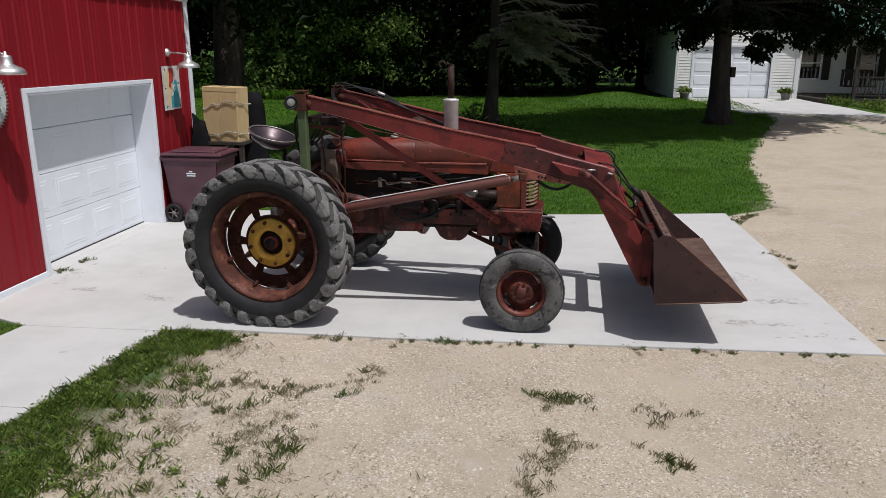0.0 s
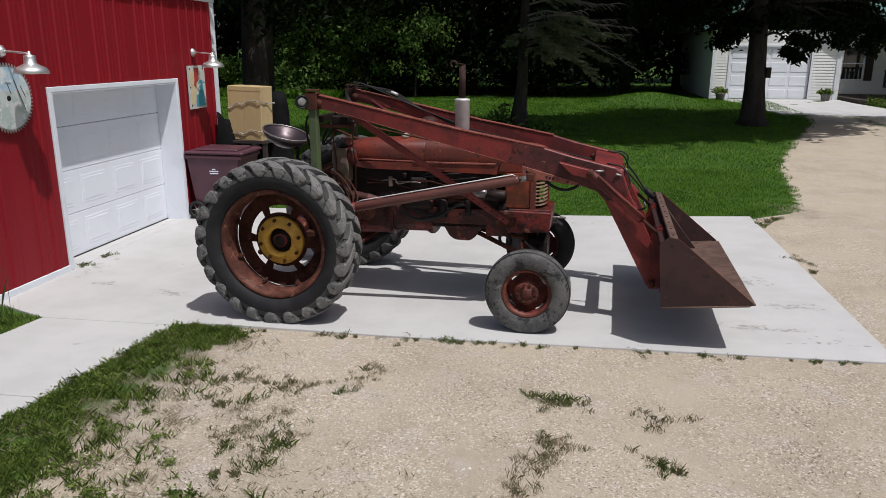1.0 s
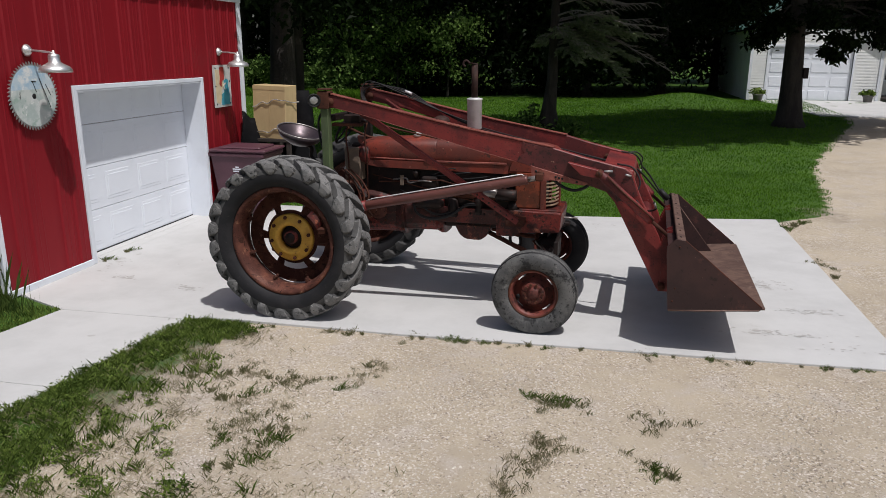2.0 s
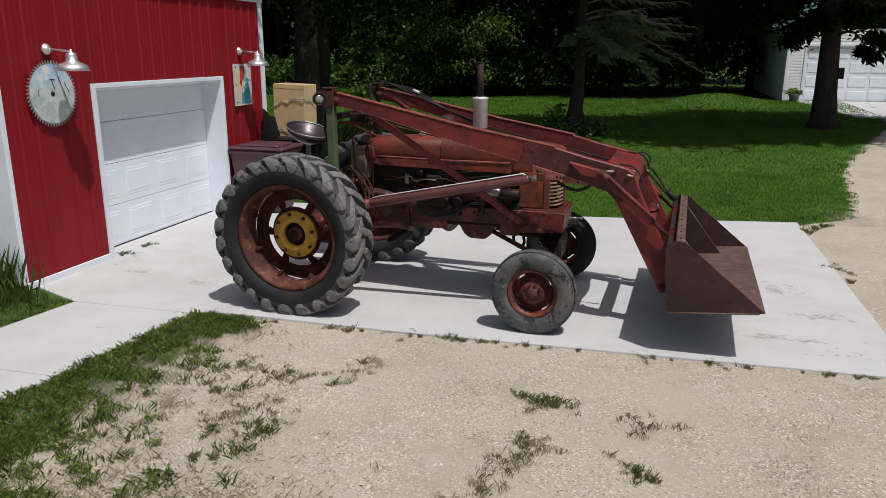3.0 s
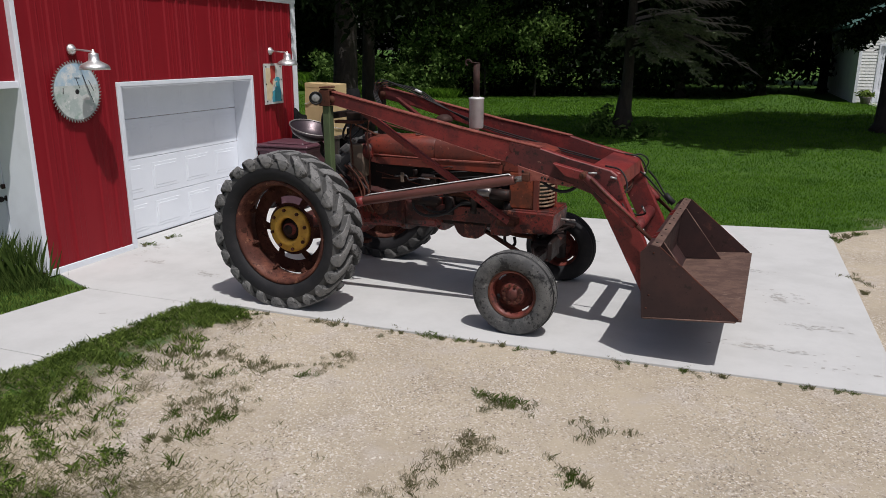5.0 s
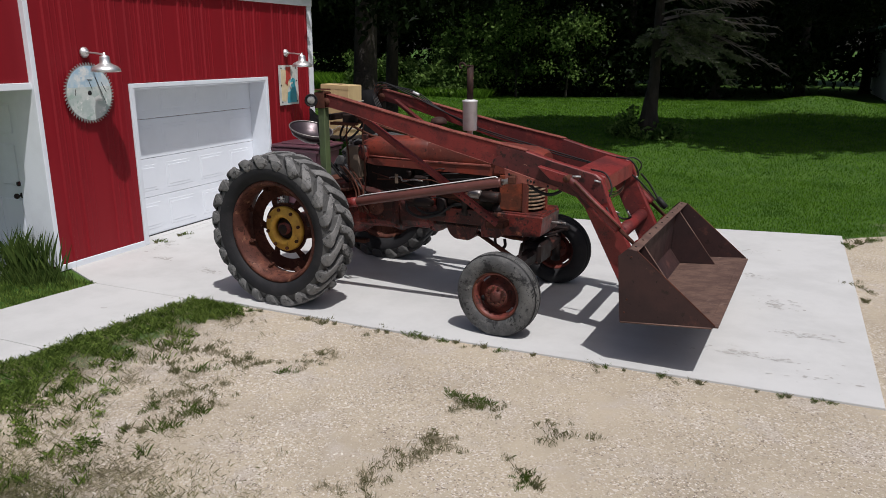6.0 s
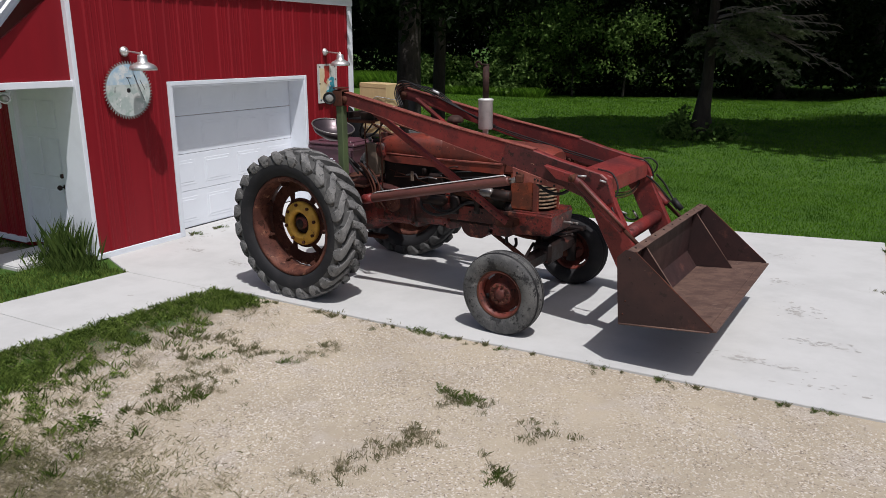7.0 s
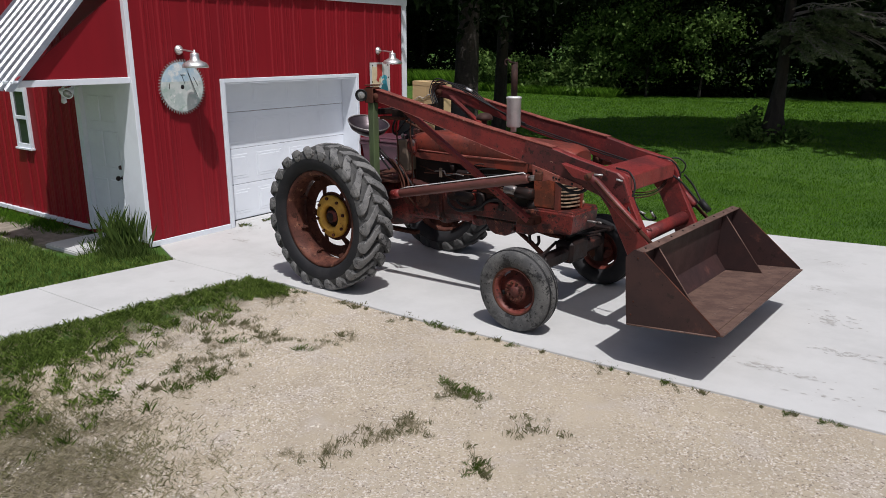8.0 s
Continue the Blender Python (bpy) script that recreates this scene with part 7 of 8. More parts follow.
        bo = part("bough", wood, DEAD_TWIG, tree, "grey drooping bough")
        if v:
            sheet("needles", v, f, NEEDLE, bo, "grey-green needle sprays")
    # Unseen dark leaves above the view, added for shade.
    top = [(rng.normal(-0.7, 0.9 * (1.2 - h / height)), rng.normal(0.3, 0.9 * (1.2 - h / height)), h) for h in rng.uniform(5.4, height, 60)]
    leaves("shade_crown", top, 0.45, 6000, 0.12, LEAF_SHADED, tree, seed + 1, 0.6)


def blades(name, xs, ys, height, width, material, seed, label, lift=0.0, hvar=0.5, bend=(0.15, 0.8), parent=None):
    """Bent grass blades standing on the ground, two faces each."""
    rng = np.random.default_rng(seed)
    n = len(xs)
    z = gz(xs, ys) - 0.016 + lift
    a = rng.uniform(0, math.tau, n)
    h = height * rng.uniform(1 - hvar, 1 + hvar, n)
    lean = h * rng.uniform(bend[0], bend[1], n)
    b = rng.uniform(0, math.tau, n)
    w = width * rng.uniform(0.6, 1.3, n)
    dx, dy = np.cos(a) * w, np.sin(a) * w
    lx, ly = np.cos(b) * lean, np.sin(b) * lean
    p0 = np.stack([xs - dx, ys - dy, z], 1)
    p1 = np.stack([xs + dx, ys + dy, z], 1)
    p2 = np.stack([xs + dx * 0.7 + lx * 0.4, ys + dy * 0.7 + ly * 0.4, z + h * 0.6], 1)
    p3 = np.stack([xs + lx, ys + ly, z + h], 1)
    v = np.stack([p0, p1, p2, p3], 1).reshape(-1, 3)
    i = np.arange(n)[:, None] * 4
    f = np.concatenate([np.hstack([i, i + 1, i + 2]), np.hstack([i, i + 2, i + 3])])
    return tagged(sheet(name, v.tolist(), f.tolist(), material, parent), label, "grass", kind="stuff")


def on_pavement(x, y):
    apron = (x > -5.45) & (y > 6.02) & (x < 3.06) & (y < 11.3 + 0.12 * np.clip(x, 0, 3.1))
    walk_ = (y <= 6.05) & (x > -4.64 - 0.155 * (6.0 - y)) & (x < -3.28 - 0.145 * (6.0 - y))
    step_ = (x > -6.62) & (x < -5.86) & (y > 5.42) & (y < 6.3)
    barn_ = (x < -5.4) & (y > 6.2) & (y < 11.6)
    return apron | walk_ | barn_ | step_


def scatter(rng, n, x0, x1, y0, y1, turf_pow=1.0, ragged=0.5):
    xs, ys = rng.uniform(x0, x1, n), rng.uniform(y0, y1, n)
    g = gravel_value(xs, ys)
    nz = np.array([noise.fractal(Vector((a * 2.4, b * 2.4, 3.3)), 1.0, 2.0, 3) for a, b in zip(xs, ys)])
    keep = (rng.uniform(0, 1, n) > (g + ragged * nz) ** turf_pow if turf_pow != 1 else rng.uniform(0, 1, n) * 0.6 + 0.2 > g + ragged * nz) & (g < 0.72) & ~on_pavement(xs, ys)
    return xs[keep], ys[keep]


rng = np.random.default_rng(5)
# mown lawn, denser where it lies nearer
for n, y0, y1, h, w in ((165000, 11.3, 16.0, 0.030, 0.0050), (130000, 16.0, 24.0, 0.034, 0.008), (90000, 24.0, 33.0, 0.045, 0.013)):
    xs, ys = scatter(rng, n, -17 if y0 > 12 else -9.5, 8.0, y0, y1)
    blades("lawn_grass", xs, ys, h, w, GRASS, int(y0), "mown green lawn grass")
# verge by the walk and the yard's ragged edge
def clumps(xs, ys, per, spread, seed):
    """Blade roots gathered in loose clumps round the given spots."""
    r = np.random.default_rng(seed)
    k = np.repeat(np.arange(len(xs)), per)
    x, y = xs[k] + r.normal(0, spread, len(k)), ys[k] + r.normal(0, spread, len(k))
    ok = ~on_pavement(x, y)
    return x[ok], y[ok]


def fringe(n, x0, x1, y0, y1, wide, sharp, seed, scale=3.1):
    """Spots between the walk and a ragged line that runs a varying way out from it."""
    r = np.random.default_rng(seed)
    xs, ys = r.uniform(x0, x1, n), r.uniform(y0, y1, n)
    d = xs + 3.27 + 0.145 * (6.0 - ys)
    reach = np.interp(ys, [2.0, 2.8, 3.3, 3.7, 4.1, 4.5, 5.0, 5.5, 6.1], [1.5, 1.6, 1.6, 1.4, 0.90, 0.80, 0.75, 0.62, 0.68]) * wide
    nz = np.array([noise.fractal(Vector((a * scale, b * scale, seed)), 1.0, 2.0, 4) for a, b in zip(xs, ys)])
    keep = (r.uniform(0, 1, n) < np.clip((0.95 - d / reach + 1.5 * nz) * sharp, 0, 1) * (d < reach * 1.5)) & ~on_pavement(xs, ys)
    return xs[keep], ys[keep]


xs, ys = fringe(6800, -4.5, -1.2, 1.2, 6.05, 1.0, 2.6, 3, 4.0)
cx_, cy_ = clumps(xs, ys, 15, 0.020, 4)
blades("verge_grass", cx_, cy_, 0.044, 0.0034, VERGE, 21, "ragged green verge grass thinning into gravel", hvar=0.9, bend=(0.2, 1.1))
xs, ys = fringe(900, -4.3, -1.4, 2.2, 6.05, 0.85, 2.0, 6, 4.5)
tagged(leaves("clover", np.stack([xs, ys, gz(xs, ys) + 0.010], 1), 0.030, 15000, 0.012, VERGE, None, 33), "low clover and plantain leaves in the verge", "weeds", kind="stuff")
xs, ys = fringe(2600, -4.2, -1.0, 2.2, 6.0, 1.25, 1.3, 5)
cx_, cy_ = clumps(xs, ys, 14, 0.03, 7)
blades("verge_grass", cx_, cy_, 0.026, 0.0022, DRY_GRASS, 22, "dry straw blades in the verge", hvar=0.8, bend=(0.5, 1.8))
xs, ys = fringe(2000, -3.6, -0.4, 2.2, 5.6, 2.0, 0.7, 8, 4.0)
cx_, cy_ = clumps(xs, ys, 9, 0.025, 9)
blades("verge_grass", cx_, cy_, 0.026, 0.0017, WEED, 28, "thin weeds scattered in the gravel", hvar=0.8, bend=(0.3, 1.4))
xs, ys = rng.normal(-1.35, 0.7, 2000), rng.normal(2.75, 0.36, 2000)
nz = np.array([noise.fractal(Vector((a * 2.7, b * 2.7, 5.5)), 1.0, 2.0, 4) for a, b in zip(xs, ys)])
cx_, cy_ = clumps(xs[nz > 0.0], ys[nz > 0.0], 20, 0.04, 11)
blades("dead_weeds", cx_, cy_, 0.020, 0.0020, DRY_GRASS, 35, "matted dead weeds on bare soil", hvar=0.8, bend=(0.6, 2.2))
cx_, cy_ = clumps(xs[nz < -0.12], ys[nz < -0.12], 16, 0.04, 12)
blades("dead_weeds", cx_, cy_, 0.022, 0.0020, WEED, 36, "thin olive weeds on bare soil", hvar=0.8, bend=(0.4, 1.6))
xs, ys = scatter(rng, 70000, -11.0, -4.5, 3.0, 6.2, 1.0, 0.3)
nz = np.array([noise.fractal(Vector((a * 1.6, b * 1.6, 7.1)), 1.0, 2.0, 4) for a, b in zip(xs, ys)])
keep = (nz + 0.45 > 1.1 * np.exp(-((ys - 5.75) / 0.45) ** 2) * (xs < -5.9)) & (nz > -0.42)
xs, ys = xs[keep], ys[keep]
blades("verge_grass", xs, ys, 0.040, 0.0042, VERGE, 23, "mown grass between walk and barn", hvar=0.6)
# thick edging along the walk, in uneven clumps
t = rng.uniform(-0.25, 1, 1100)
nz = np.array([noise.fractal(Vector((a * 14, 0.5, 2.2)), 1.0, 2.0, 4) for a in t])
t = t[rng.uniform(0, 1, 1100) < 0.55 + 1.2 * nz]
cx_, cy_ = clumps(-3.24 - 0.145 * (6.0 - (2.2 + 3.85 * t)) + np.abs(rng.normal(0, 0.13, len(t))), 2.2 + 3.85 * t, 20, 0.022, 13)
blades("verge_grass", cx_, cy_, 0.032, 0.0022, VERGE, 24, "thick grass edging along the walk", hvar=0.75, bend=(0.3, 1.4))
t = rng.uniform(0, 1, 110)
cx_, cy_ = clumps(-3.2 + 0.55 * t, 6.0 - np.abs(rng.normal(0, 0.12, 110)), 26, 0.022, 14)
blades("verge_grass", cx_, cy_, 0.036, 0.0022, VERGE, 25, "grass edging at the corner of the concrete", hvar=0.75, bend=(0.3, 1.3))
# tall weeds at the barn corner
t = rng.normal(0, 1, 3000)
blades("tall_weeds", -5.55 + 0.24 * t, 5.98 - np.abs(rng.normal(0, 0.17, 3000)), 0.11, 0.0022, CORNER_WEED, 26, "tall unmown grass at the barn corner", hvar=0.75, bend=(0.1, 0.6))
t = rng.normal(0, 1, 280)
blades("tall_weeds", -5.62 + 0.22 * t, 6.02 - np.abs(rng.normal(0, 0.12, 280)), 0.40, 0.0016, CORNER_WEED, 29, "tall seeding stalks at the barn corner", hvar=0.5, bend=(0.05, 0.45))
blades("tall_weeds", rng.uniform(-20, -7.4, 9000), 6.1 - np.abs(rng.normal(0, 0.12, 9000)), 0.09, 0.004, GRASS, 27, "grass along the barn footing", hvar=0.7)


def weed_mesh(seed, spread, n, h, material):
    """A low tuft: thin bent wisps rising from one spreading root."""
    r = np.random.default_rng(seed)
    v, f = [(0.0, 0.0, -0.006)], []
    knots = r.normal(0, 1, (5, 2)) * np.array([spread, spread * 0.6])
    for i in range(n):
        k = knots[r.integers(0, 5)]
        b = np.array([k[0] + r.normal(0, spread * 0.4), k[1] + r.normal(0, spread * 0.3), -0.004])
        a = r.uniform(0, math.tau)
        out = abs(r.normal(0, 0.6))
        up = np.array([math.cos(a) * out, math.sin(a) * out, 1.0]) * h * r.uniform(0.3, 1.3)
        w = np.array([-math.sin(a), math.cos(a), 0]) * r.uniform(0.0008, 0.0018)
        o = len(v)
        v += [tuple(b - w), tuple(b + w), tuple(b + up * np.array([0.4, 0.4, 0.7]) + w), tuple(b + up)]
        f += [(o, o + 1, o + 2), (o, o + 2, o + 3), (0, o + 1, o)]
    me = bpy.data.meshes.new("weed_tuft")
    me.from_pydata(v, [], f)
    me.materials.append(material)
    return me


WEEDS = [weed_mesh(1, 0.028, 80, 0.044, WEED), weed_mesh(2, 0.050, 140, 0.040, VERGE), weed_mesh(3, 0.068, 150, 0.036, WEED), weed_mesh(4, 0.040, 90, 0.058, WEED), weed_mesh(5, 0.062, 120, 0.034, DRY_GRASS)]
# loose lines of tufts: start, end, how many
TUFT_LINES = [(-2.36, 4.93, -2.0, 5.06, 6), (-1.95, 5.0, -1.53, 4.92, 7), (-1.27, 5.0, -1.12, 5.43, 6), (-2.65, 5.15, -2.45, 4.92, 3), (-2.3, 4.63, -2.12, 4.46, 3), (-2.02, 4.5, -1.9, 4.72, 3),
              (-1.75, 4.46, -1.66, 4.58, 2), (-1.93, 4.18, -1.78, 4.26, 3), (-1.58, 3.85, -1.55, 4.25, 6), (-1.55, 4.28, -1.40, 4.2, 2), (-1.95, 4.07, -1.80, 4.02, 2), (-1.85, 3.68, -1.5, 3.75, 3),
              (0.08, 5.04, 0.44, 4.97, 5), (0.18, 4.45, 0.34, 4.40, 4), (0.30, 4.32, 0.13, 4.04, 6), (0.15, 3.92, -0.10, 3.68, 4), (0.94, 4.86, 1.08, 4.82, 2), (0.88, 4.33, 1.04, 4.14, 4)]


def tuft(x, y, k, turn, size):
    w = tagged(new("weed_tuft", WEEDS[k]), "small olive weed tuft growing in the gravel" if y < 5.9 else "small weed tuft at the concrete's edge", "weed", "weed tufts")
    w.matrix_world = pose(x, y, float(gz(x, y)) - 0.012, 0, 0, turn) @ Matrix.Scale(size, 4)


rw = random.Random(8)
for x0, y0, x1, y1, n in TUFT_LINES:
    for i in range(n):
        q = (i + rw.random()) / n
        tuft(x0 + (x1 - x0) * q + rw.gauss(0, 0.035), y0 + (y1 - y0) * q + rw.gauss(0, 0.035), rw.choice((0, 1, 2, 2, 3, 4, 4)), rw.uniform(0, 360), rw.uniform(0.75, 1.25))
for x, k in ((-2.5, 1), (-2.4, 0), (-1.88, 4), (-1.80, 3), (-1.72, 4), (-1.62, 3), (-1.53, 0), (-1.29, 4), (-1.05, 2), (-0.98, 0), (-0.74, 1), (-0.66, 1), (-0.55, 3), (-0.43, 1), (-0.3, 0), (-0.1, 2), (-0.03, 0), (0.12, 1), (0.42, 0),
             (0.95, 2), (1.03, 1), (1.18, 0), (1.46, 1), (1.54, 2), (1.73, 3), (2.17, 0), (2.33, 1), (2.39, 0), (2.56, 1), (2.66, 1)):
    tuft(x, 6.035 + 0.012 * x - 0.02 * rw.random(), k, rw.uniform(0, 360), rw.uniform(0.55, 0.95) * (0.8 if x > 0.3 else 1))
for x, y, k in ((3.13, 11.1, 1), (3.11, 9.22, 2), (3.10, 8.7, 0), (3.2, 11.35, 3), (3.4, 11.55, 1)):
    tuft(x, y, k, rw.uniform(0, 360), 1.2)

for y in (7.62, 7.72, 8.05, 8.16):
    w = tagged(new("weed_tuft", WEEDS[int(y * 10) % 4]), "small weed tuft in the joint below the garage door", "weed", "weed tufts")
    w.matrix_world = pose(-5.37, y, slab_top(-5.37, y), 0, 0, y * 90) @ Matrix.Scale(0.9, 4)

# loose stones on the yard
n = 120000
xs, ys = rng.uniform(-3.4, 5.2, n), rng.uniform(1.6, 6.02, n)
patch = np.array([noise.fractal(Vector((a * 1.3, b * 1.3, 8.8)), 1.0, 2.0, 5) for a, b in zip(xs, ys)])
keep = rng.uniform(0, 1, n) < np.clip(gravel_value(xs, ys) * 1.2, 0, 1) * np.clip(0.38 + 0.75 * patch + 0.18 * np.clip(-xs, -1, 2), 0.04, 1) * np.clip((xs + 3.27 + 0.145 * (6.0 - ys) - np.where(ys < 3.8, 1.5, 0.5)) / 0.5, 0, 1)
xs, ys = xs[keep], ys[keep]
n = len(xs)
s = 0.0030 + 0.0088 * rng.uniform(0, 1, n) ** 4
base = np.array([(1, 0, 0), (-1, 0, 0), (0, 1, 0), (0, -1, 0), (0, 0, 0.8), (0, 0, -0.6)])
ang = rng.uniform(0, math.tau, n)
v = base[None] * s[:, None, None] * rng.uniform(0.6, 1.4, (n, 6, 1))
vx = v[..., 0] * np.cos(ang)[:, None] - v[..., 1] * np.sin(ang)[:, None]
vy = v[..., 0] * np.sin(ang)[:, None] + v[..., 1] * np.cos(ang)[:, None]
v = np.stack([vx + xs[:, None], vy + ys[:, None], v[..., 2] + (gz(xs, ys) - 0.013)[:, None]], -1).reshape(-1, 3)
tri = np.array([(0, 2, 4), (2, 1, 4), (1, 3, 4), (3, 0, 4), (2, 0, 5), (1, 2, 5), (3, 1, 5), (0, 3, 5)])
f = (tri[None] + (np.arange(n) * 6)[:, None, None]).reshape(-1, 3)
tagged(sheet("gravel_stones", v.tolist(), f.tolist(), PEBBLE), "loose pale limestone chips on the yard", "gravel", kind="stuff")

# trees
maple = branch_tree("maple", "large maple with a thick trunk and low hanging leaves", 5.68, 23.7, 9.5, 0.33, 5.4, 1.4, 44000, 0.085, LEAF_SHADED, 3,
                    low=[(-1.1, -0.3, 2.45, 0.20), (-0.75, -0.5, 2.75, 0.26), (0.95, -0.4, 2.0, 0.13), (1.25, -0.5, 2.35, 0.18), (2.1, -0.5, 2.75, 0.24), (0.4, -1.0, 2.95, 0.3), (-2.4, 0.2, 3.0, 0.3), (-3.4, 0.6, 3.2, 0.4),
                         (2.9, -0.2, 2.30, 0.22), (3.5, 0.3, 2.7, 0.3), (4.4, 0.4, 2.45, 0.26), (5.2, 1.0, 2.8, 0.36), (3.2, 1.4, 2.9, 0.3), (4.6, -0.6, 3.05, 0.4), (6.0, 0.0, 2.9, 0.4), (-1.9, -0.6, 3.1, 0.3),
                         (-1.2, 0.6, 3.6, 0.45), (0.3, 0.9, 3.6, 0.45), (1.6, 0.8, 3.7, 0.45), (2.8, 0.2, 3.6, 0.45), (4.1, 0.9, 3.7, 0.45), (5.4, 0.2, 3.6, 0.45), (-2.8, 0.3, 3.7, 0.5), (6.6, 0.8, 3.5, 0.5)]
                    + [(-1.7 + 0.45 * k, 0.3 + 0.2 * (k % 3), 3.35 + 0.33 * (k % 4), 0.34) for k in range(9)])
# unseen leaf masses above the view, placed to throw the deep shade on the lawn
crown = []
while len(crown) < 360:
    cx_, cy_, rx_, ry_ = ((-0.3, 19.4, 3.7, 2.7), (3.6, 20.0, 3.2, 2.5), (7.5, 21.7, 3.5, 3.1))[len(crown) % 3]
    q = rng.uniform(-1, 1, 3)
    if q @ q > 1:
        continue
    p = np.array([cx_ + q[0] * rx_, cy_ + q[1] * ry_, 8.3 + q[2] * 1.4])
    # gap shaped to let the sun reach the spruce boughs
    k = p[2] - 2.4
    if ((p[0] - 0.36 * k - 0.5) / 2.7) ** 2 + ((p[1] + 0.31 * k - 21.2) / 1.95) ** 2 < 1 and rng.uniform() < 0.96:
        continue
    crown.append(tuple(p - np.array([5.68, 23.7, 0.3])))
leaves("shade_crown", crown, 0.5, 40000, 0.24, LEAF_SHADED, maple, 61, 0.4)
for tip in ((-7.0, -5.2, 7.6), (-3.6, -4.6, 8.0), (-0.6, -4.0, 8.4), (3.6, -2.6, 8.2), (6.0, 0.6, 8.0), (4.4, 1.6, 8.6)):
    b = Vector((0, 0, 4.6))
    part("limb", tube(curve_points([b, b.lerp(Vector(tip), 0.5) + Vector((0, 0, 0.9)), Vector(tip)], 4), [0.15 * (1 - 0.1 * k) for k in range(9)], 8), BARK, maple)
tagged(part("meter_box", box((5.89, 23.42, 1.72), (6.03, 23.58, 2.02), bevel=0.01), DARK_IRON), "small dark box fixed to the maple trunk", "box")
spruce(-1.12, 21.3, 8.0, 7)
branch_tree("maple", "old tree with rough trunk behind the barn", -5.9, 14.35, 12.0, 0.31, 4.6, 4.2, 20000, 0.09, LEAF_SHADED, 11)
branch_tree("maple", "slim dark tree trunk behind the barn", -7.05, 17.5, 12.0, 0.19, 4.6, 4.0, 18000, 0.09, LEAF_SHADED, 12)

iv = [(-1.12 + r * math.cos(a), 21.15 + r * math.sin(a), 0.32 + h) for a, r, h in
      ((3.1, 0.62, 0.05), (3.3, 0.85, 0.0), (2.9, 0.5, 0.3), (3.6, 0.75, 0.12), (3.9, 0.6, 0.0), (4.3, 0.55, -0.05), (5.6, 0.55, 0.0), (5.9, 0.75, -0.05), (0.0, 0.8, -0.02), (6.1, 0.6, 0.12), (5.1, 0.5, -0.05), (2.7, 0.9, 0.0), (3.2, 0.55, 0.45))]
tagged(leaves("ground_ivy", iv, 0.17, 800, 0.085, LEAF_BRIGHT, None, 44), "low leafy growth round the spruce trunk", "shrub", kind="stuff")

# wood's edge behind the lawn
wood = []
rng = np.random.default_rng(77)
for row, (yy, step) in enumerate(((35.5, 3.6), (40.5, 4.2))):
    x = -40.0
    while x < (6.0 if row == 0 else 22.0):
        wood.append((x + rng.uniform(-0.8, 0.8), yy + rng.uniform(-1.0, 1.0) + (3.0 if x < -13 and row == 0 else 0)))
        x += step
first = []
for i in range(4):
    x, y = wood[i]
    w = branch_tree("woodland_tree", "leafy woodland tree in deep shade at the lawn's edge", x, y, 11.0 + i, 0.2, 0.8, 3.6, 10500, 0.13, LEAF_SHADED, 100 + i, "woodland trees")
    # Unseen leaves hung forward to shade the wood's edge; the fourth tree goes without.
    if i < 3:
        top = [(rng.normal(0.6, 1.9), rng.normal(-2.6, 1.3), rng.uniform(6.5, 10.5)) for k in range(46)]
        leaves("shade_crown", top, 0.7, 5200, 0.26, LEAF_SHADED, w, 140 + i, 0.4)
    first.append(w)
for i, (x, y) in enumerate(wood[4:]):
    k = 3 if -10.0 < x < -0.5 and y < 38 else i % 3
    copy_thing(first[k], Matrix.Translation((x, y, float(gz(x, y)) - 0.05)) @ Matrix.Rotation(rng.uniform(-0.5, 0.5), 4, "Z"))
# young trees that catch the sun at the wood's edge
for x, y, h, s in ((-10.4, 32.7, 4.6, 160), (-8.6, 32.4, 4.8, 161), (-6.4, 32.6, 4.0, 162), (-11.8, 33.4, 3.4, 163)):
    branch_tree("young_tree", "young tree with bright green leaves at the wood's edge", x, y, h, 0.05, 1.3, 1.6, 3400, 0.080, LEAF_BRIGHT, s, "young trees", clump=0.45)
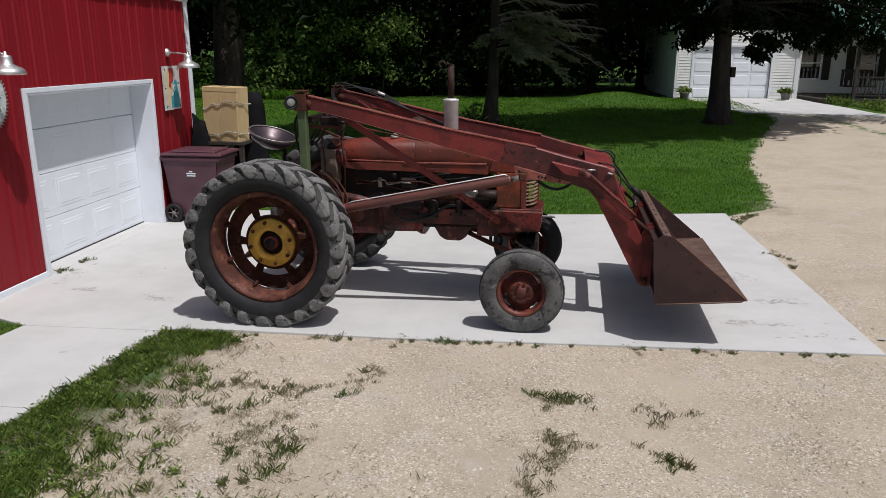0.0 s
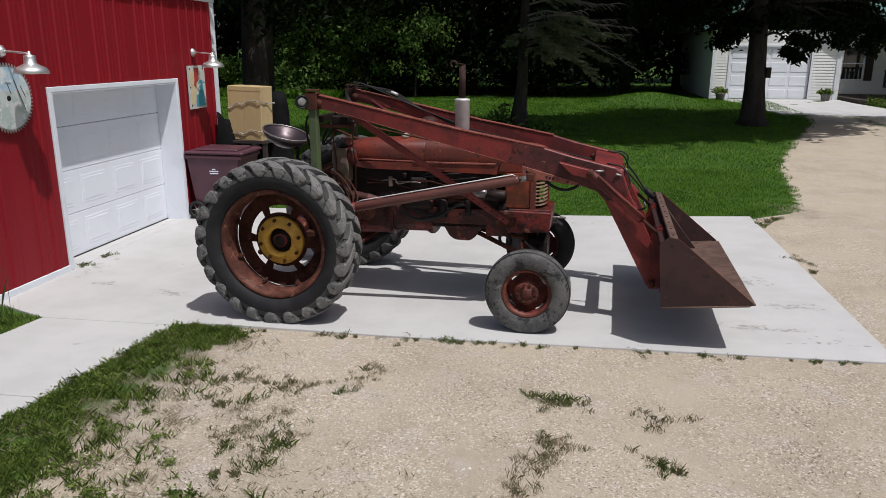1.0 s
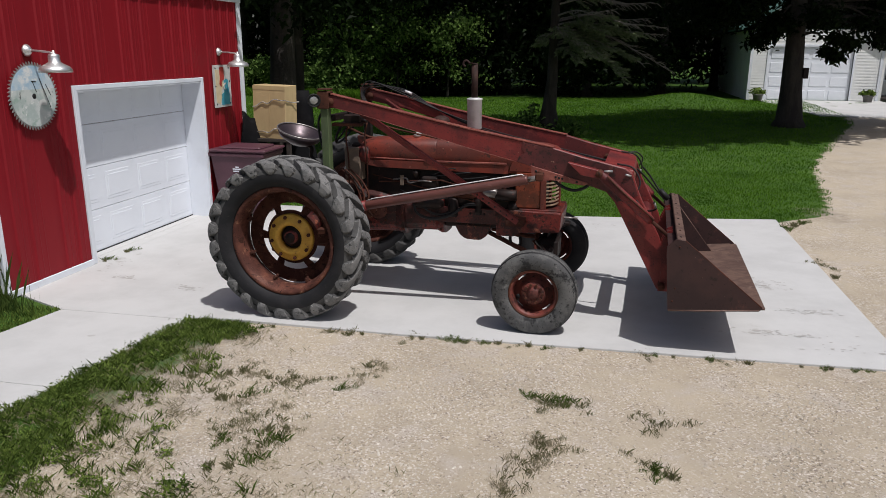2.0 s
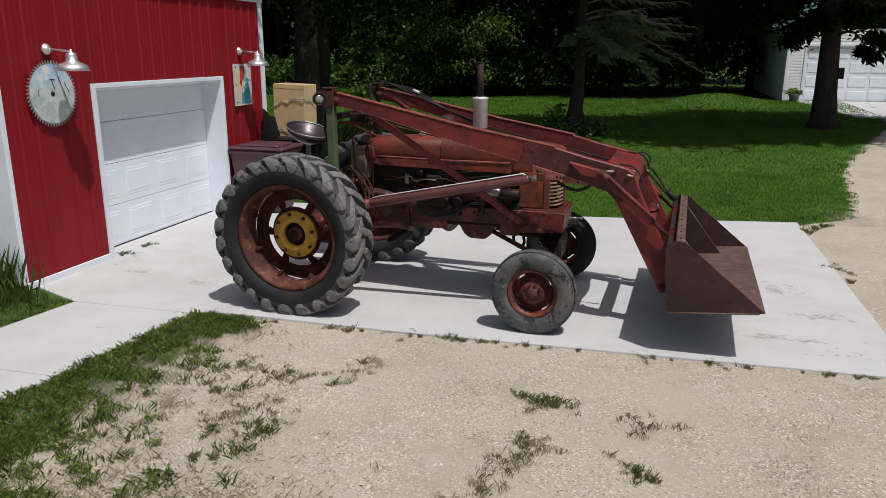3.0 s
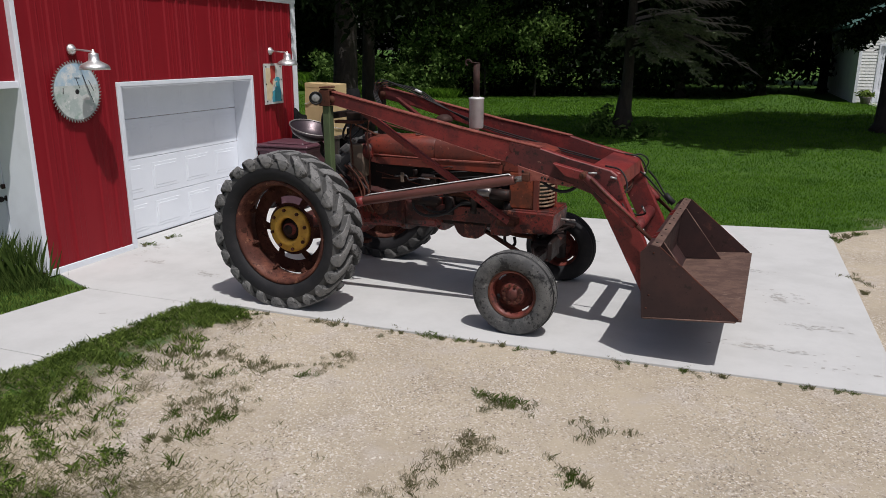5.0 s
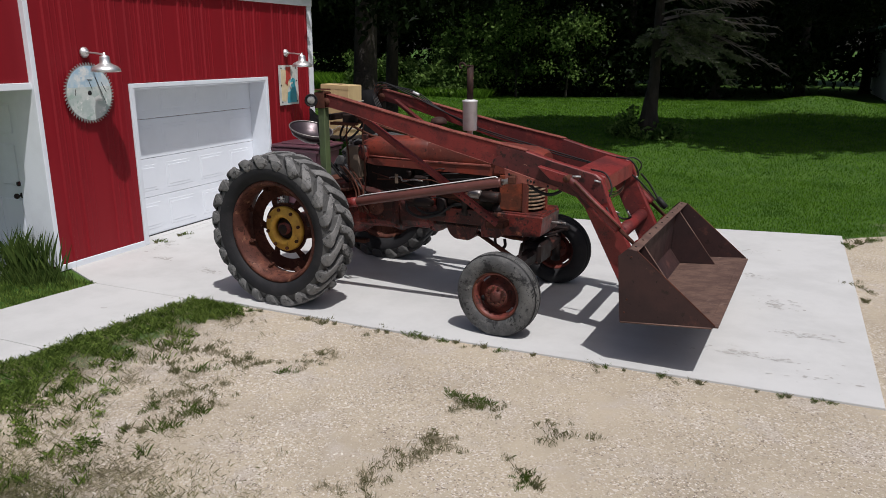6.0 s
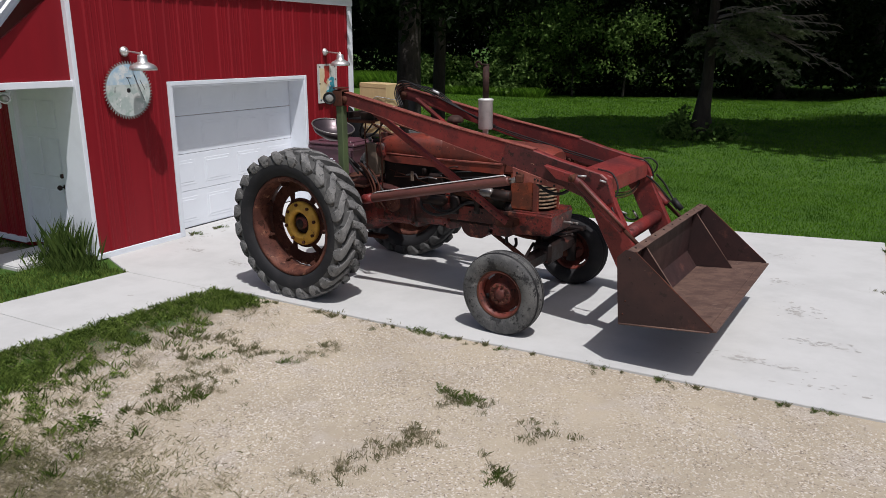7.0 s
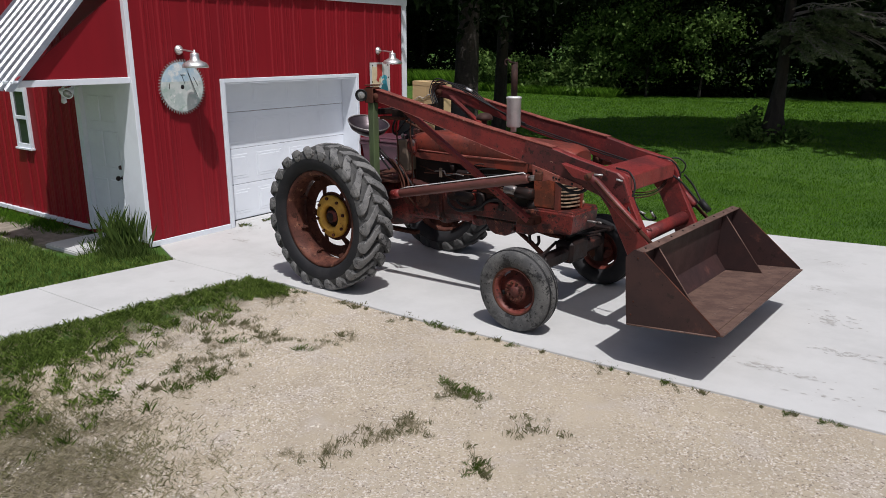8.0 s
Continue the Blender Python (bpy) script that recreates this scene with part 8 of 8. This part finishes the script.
# undergrowth along the wood, near-black for the shade there
cx = rng.uniform(-42, -5.0, 220)
cy = 33.9 + rng.normal(0, 0.55, 220) + np.where(cx < -13, 2.5, 0)
tagged(leaves("undergrowth", np.stack([cx, cy, gz(cx, cy) + rng.uniform(0.1, 1.1, 220)], 1), 0.5, 20000, 0.075, LEAF_SHADED, None, 9), "low leafy undergrowth along the wood", "shrubs", kind="stuff")
xs = rng.uniform(-26, -11, 36000)
blades("tall_weeds", xs, rng.uniform(32.0, 34.0, 36000) + 0.12 * (-11 - xs), 0.62, 0.006, GRASS, 31, "tall rough grass at the wood's edge", hvar=0.5)
cx = rng.uniform(-17.5, -10.3, 70)
cy = 31.9 + 0.10 * (-10.3 - cx) + rng.normal(0, 0.35, 70)
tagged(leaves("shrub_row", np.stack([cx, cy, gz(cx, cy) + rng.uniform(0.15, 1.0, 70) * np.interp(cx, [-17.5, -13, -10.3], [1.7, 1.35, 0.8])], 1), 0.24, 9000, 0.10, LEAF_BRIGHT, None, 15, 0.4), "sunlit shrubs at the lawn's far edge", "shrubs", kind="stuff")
xs = rng.uniform(-17.5, -9.6, 15000)
blades("tall_weeds", xs, rng.uniform(30.9, 31.7, 15000) + 0.10 * (-9.6 - xs), 0.30, 0.005, GRASS, 37, "pale seeding grass before the shrubs", hvar=0.5)
# far woods close the view
cx = rng.uniform(-75, 60, 700)
tagged(leaves("far_woods", np.stack([cx, 47 + rng.uniform(0, 6, 700), rng.uniform(0, 15, 700)], 1), 1.6, 70000, 0.34, LEAF_SHADED, None, 10), "dense dark woods closing the distance", "woods", kind="stuff")

# planting bed between the drive and the porch
bx = rng.uniform(0, 1, 70)
px_, py_ = 11.3 + 2.6 * bx * rng.uniform(0.2, 1, 70) + 0.1, 30.2 - 4.2 * bx + rng.normal(0, 0.25, 70)
tagged(leaves("flower_bed", np.stack([px_, py_, gz(px_, py_) + rng.uniform(0.0, 0.16, 70)], 1), 0.13, 3000, 0.045, VERGE, None, 71, 0.3), "low leafy planting along the house drive", "flower bed", kind="stuff")
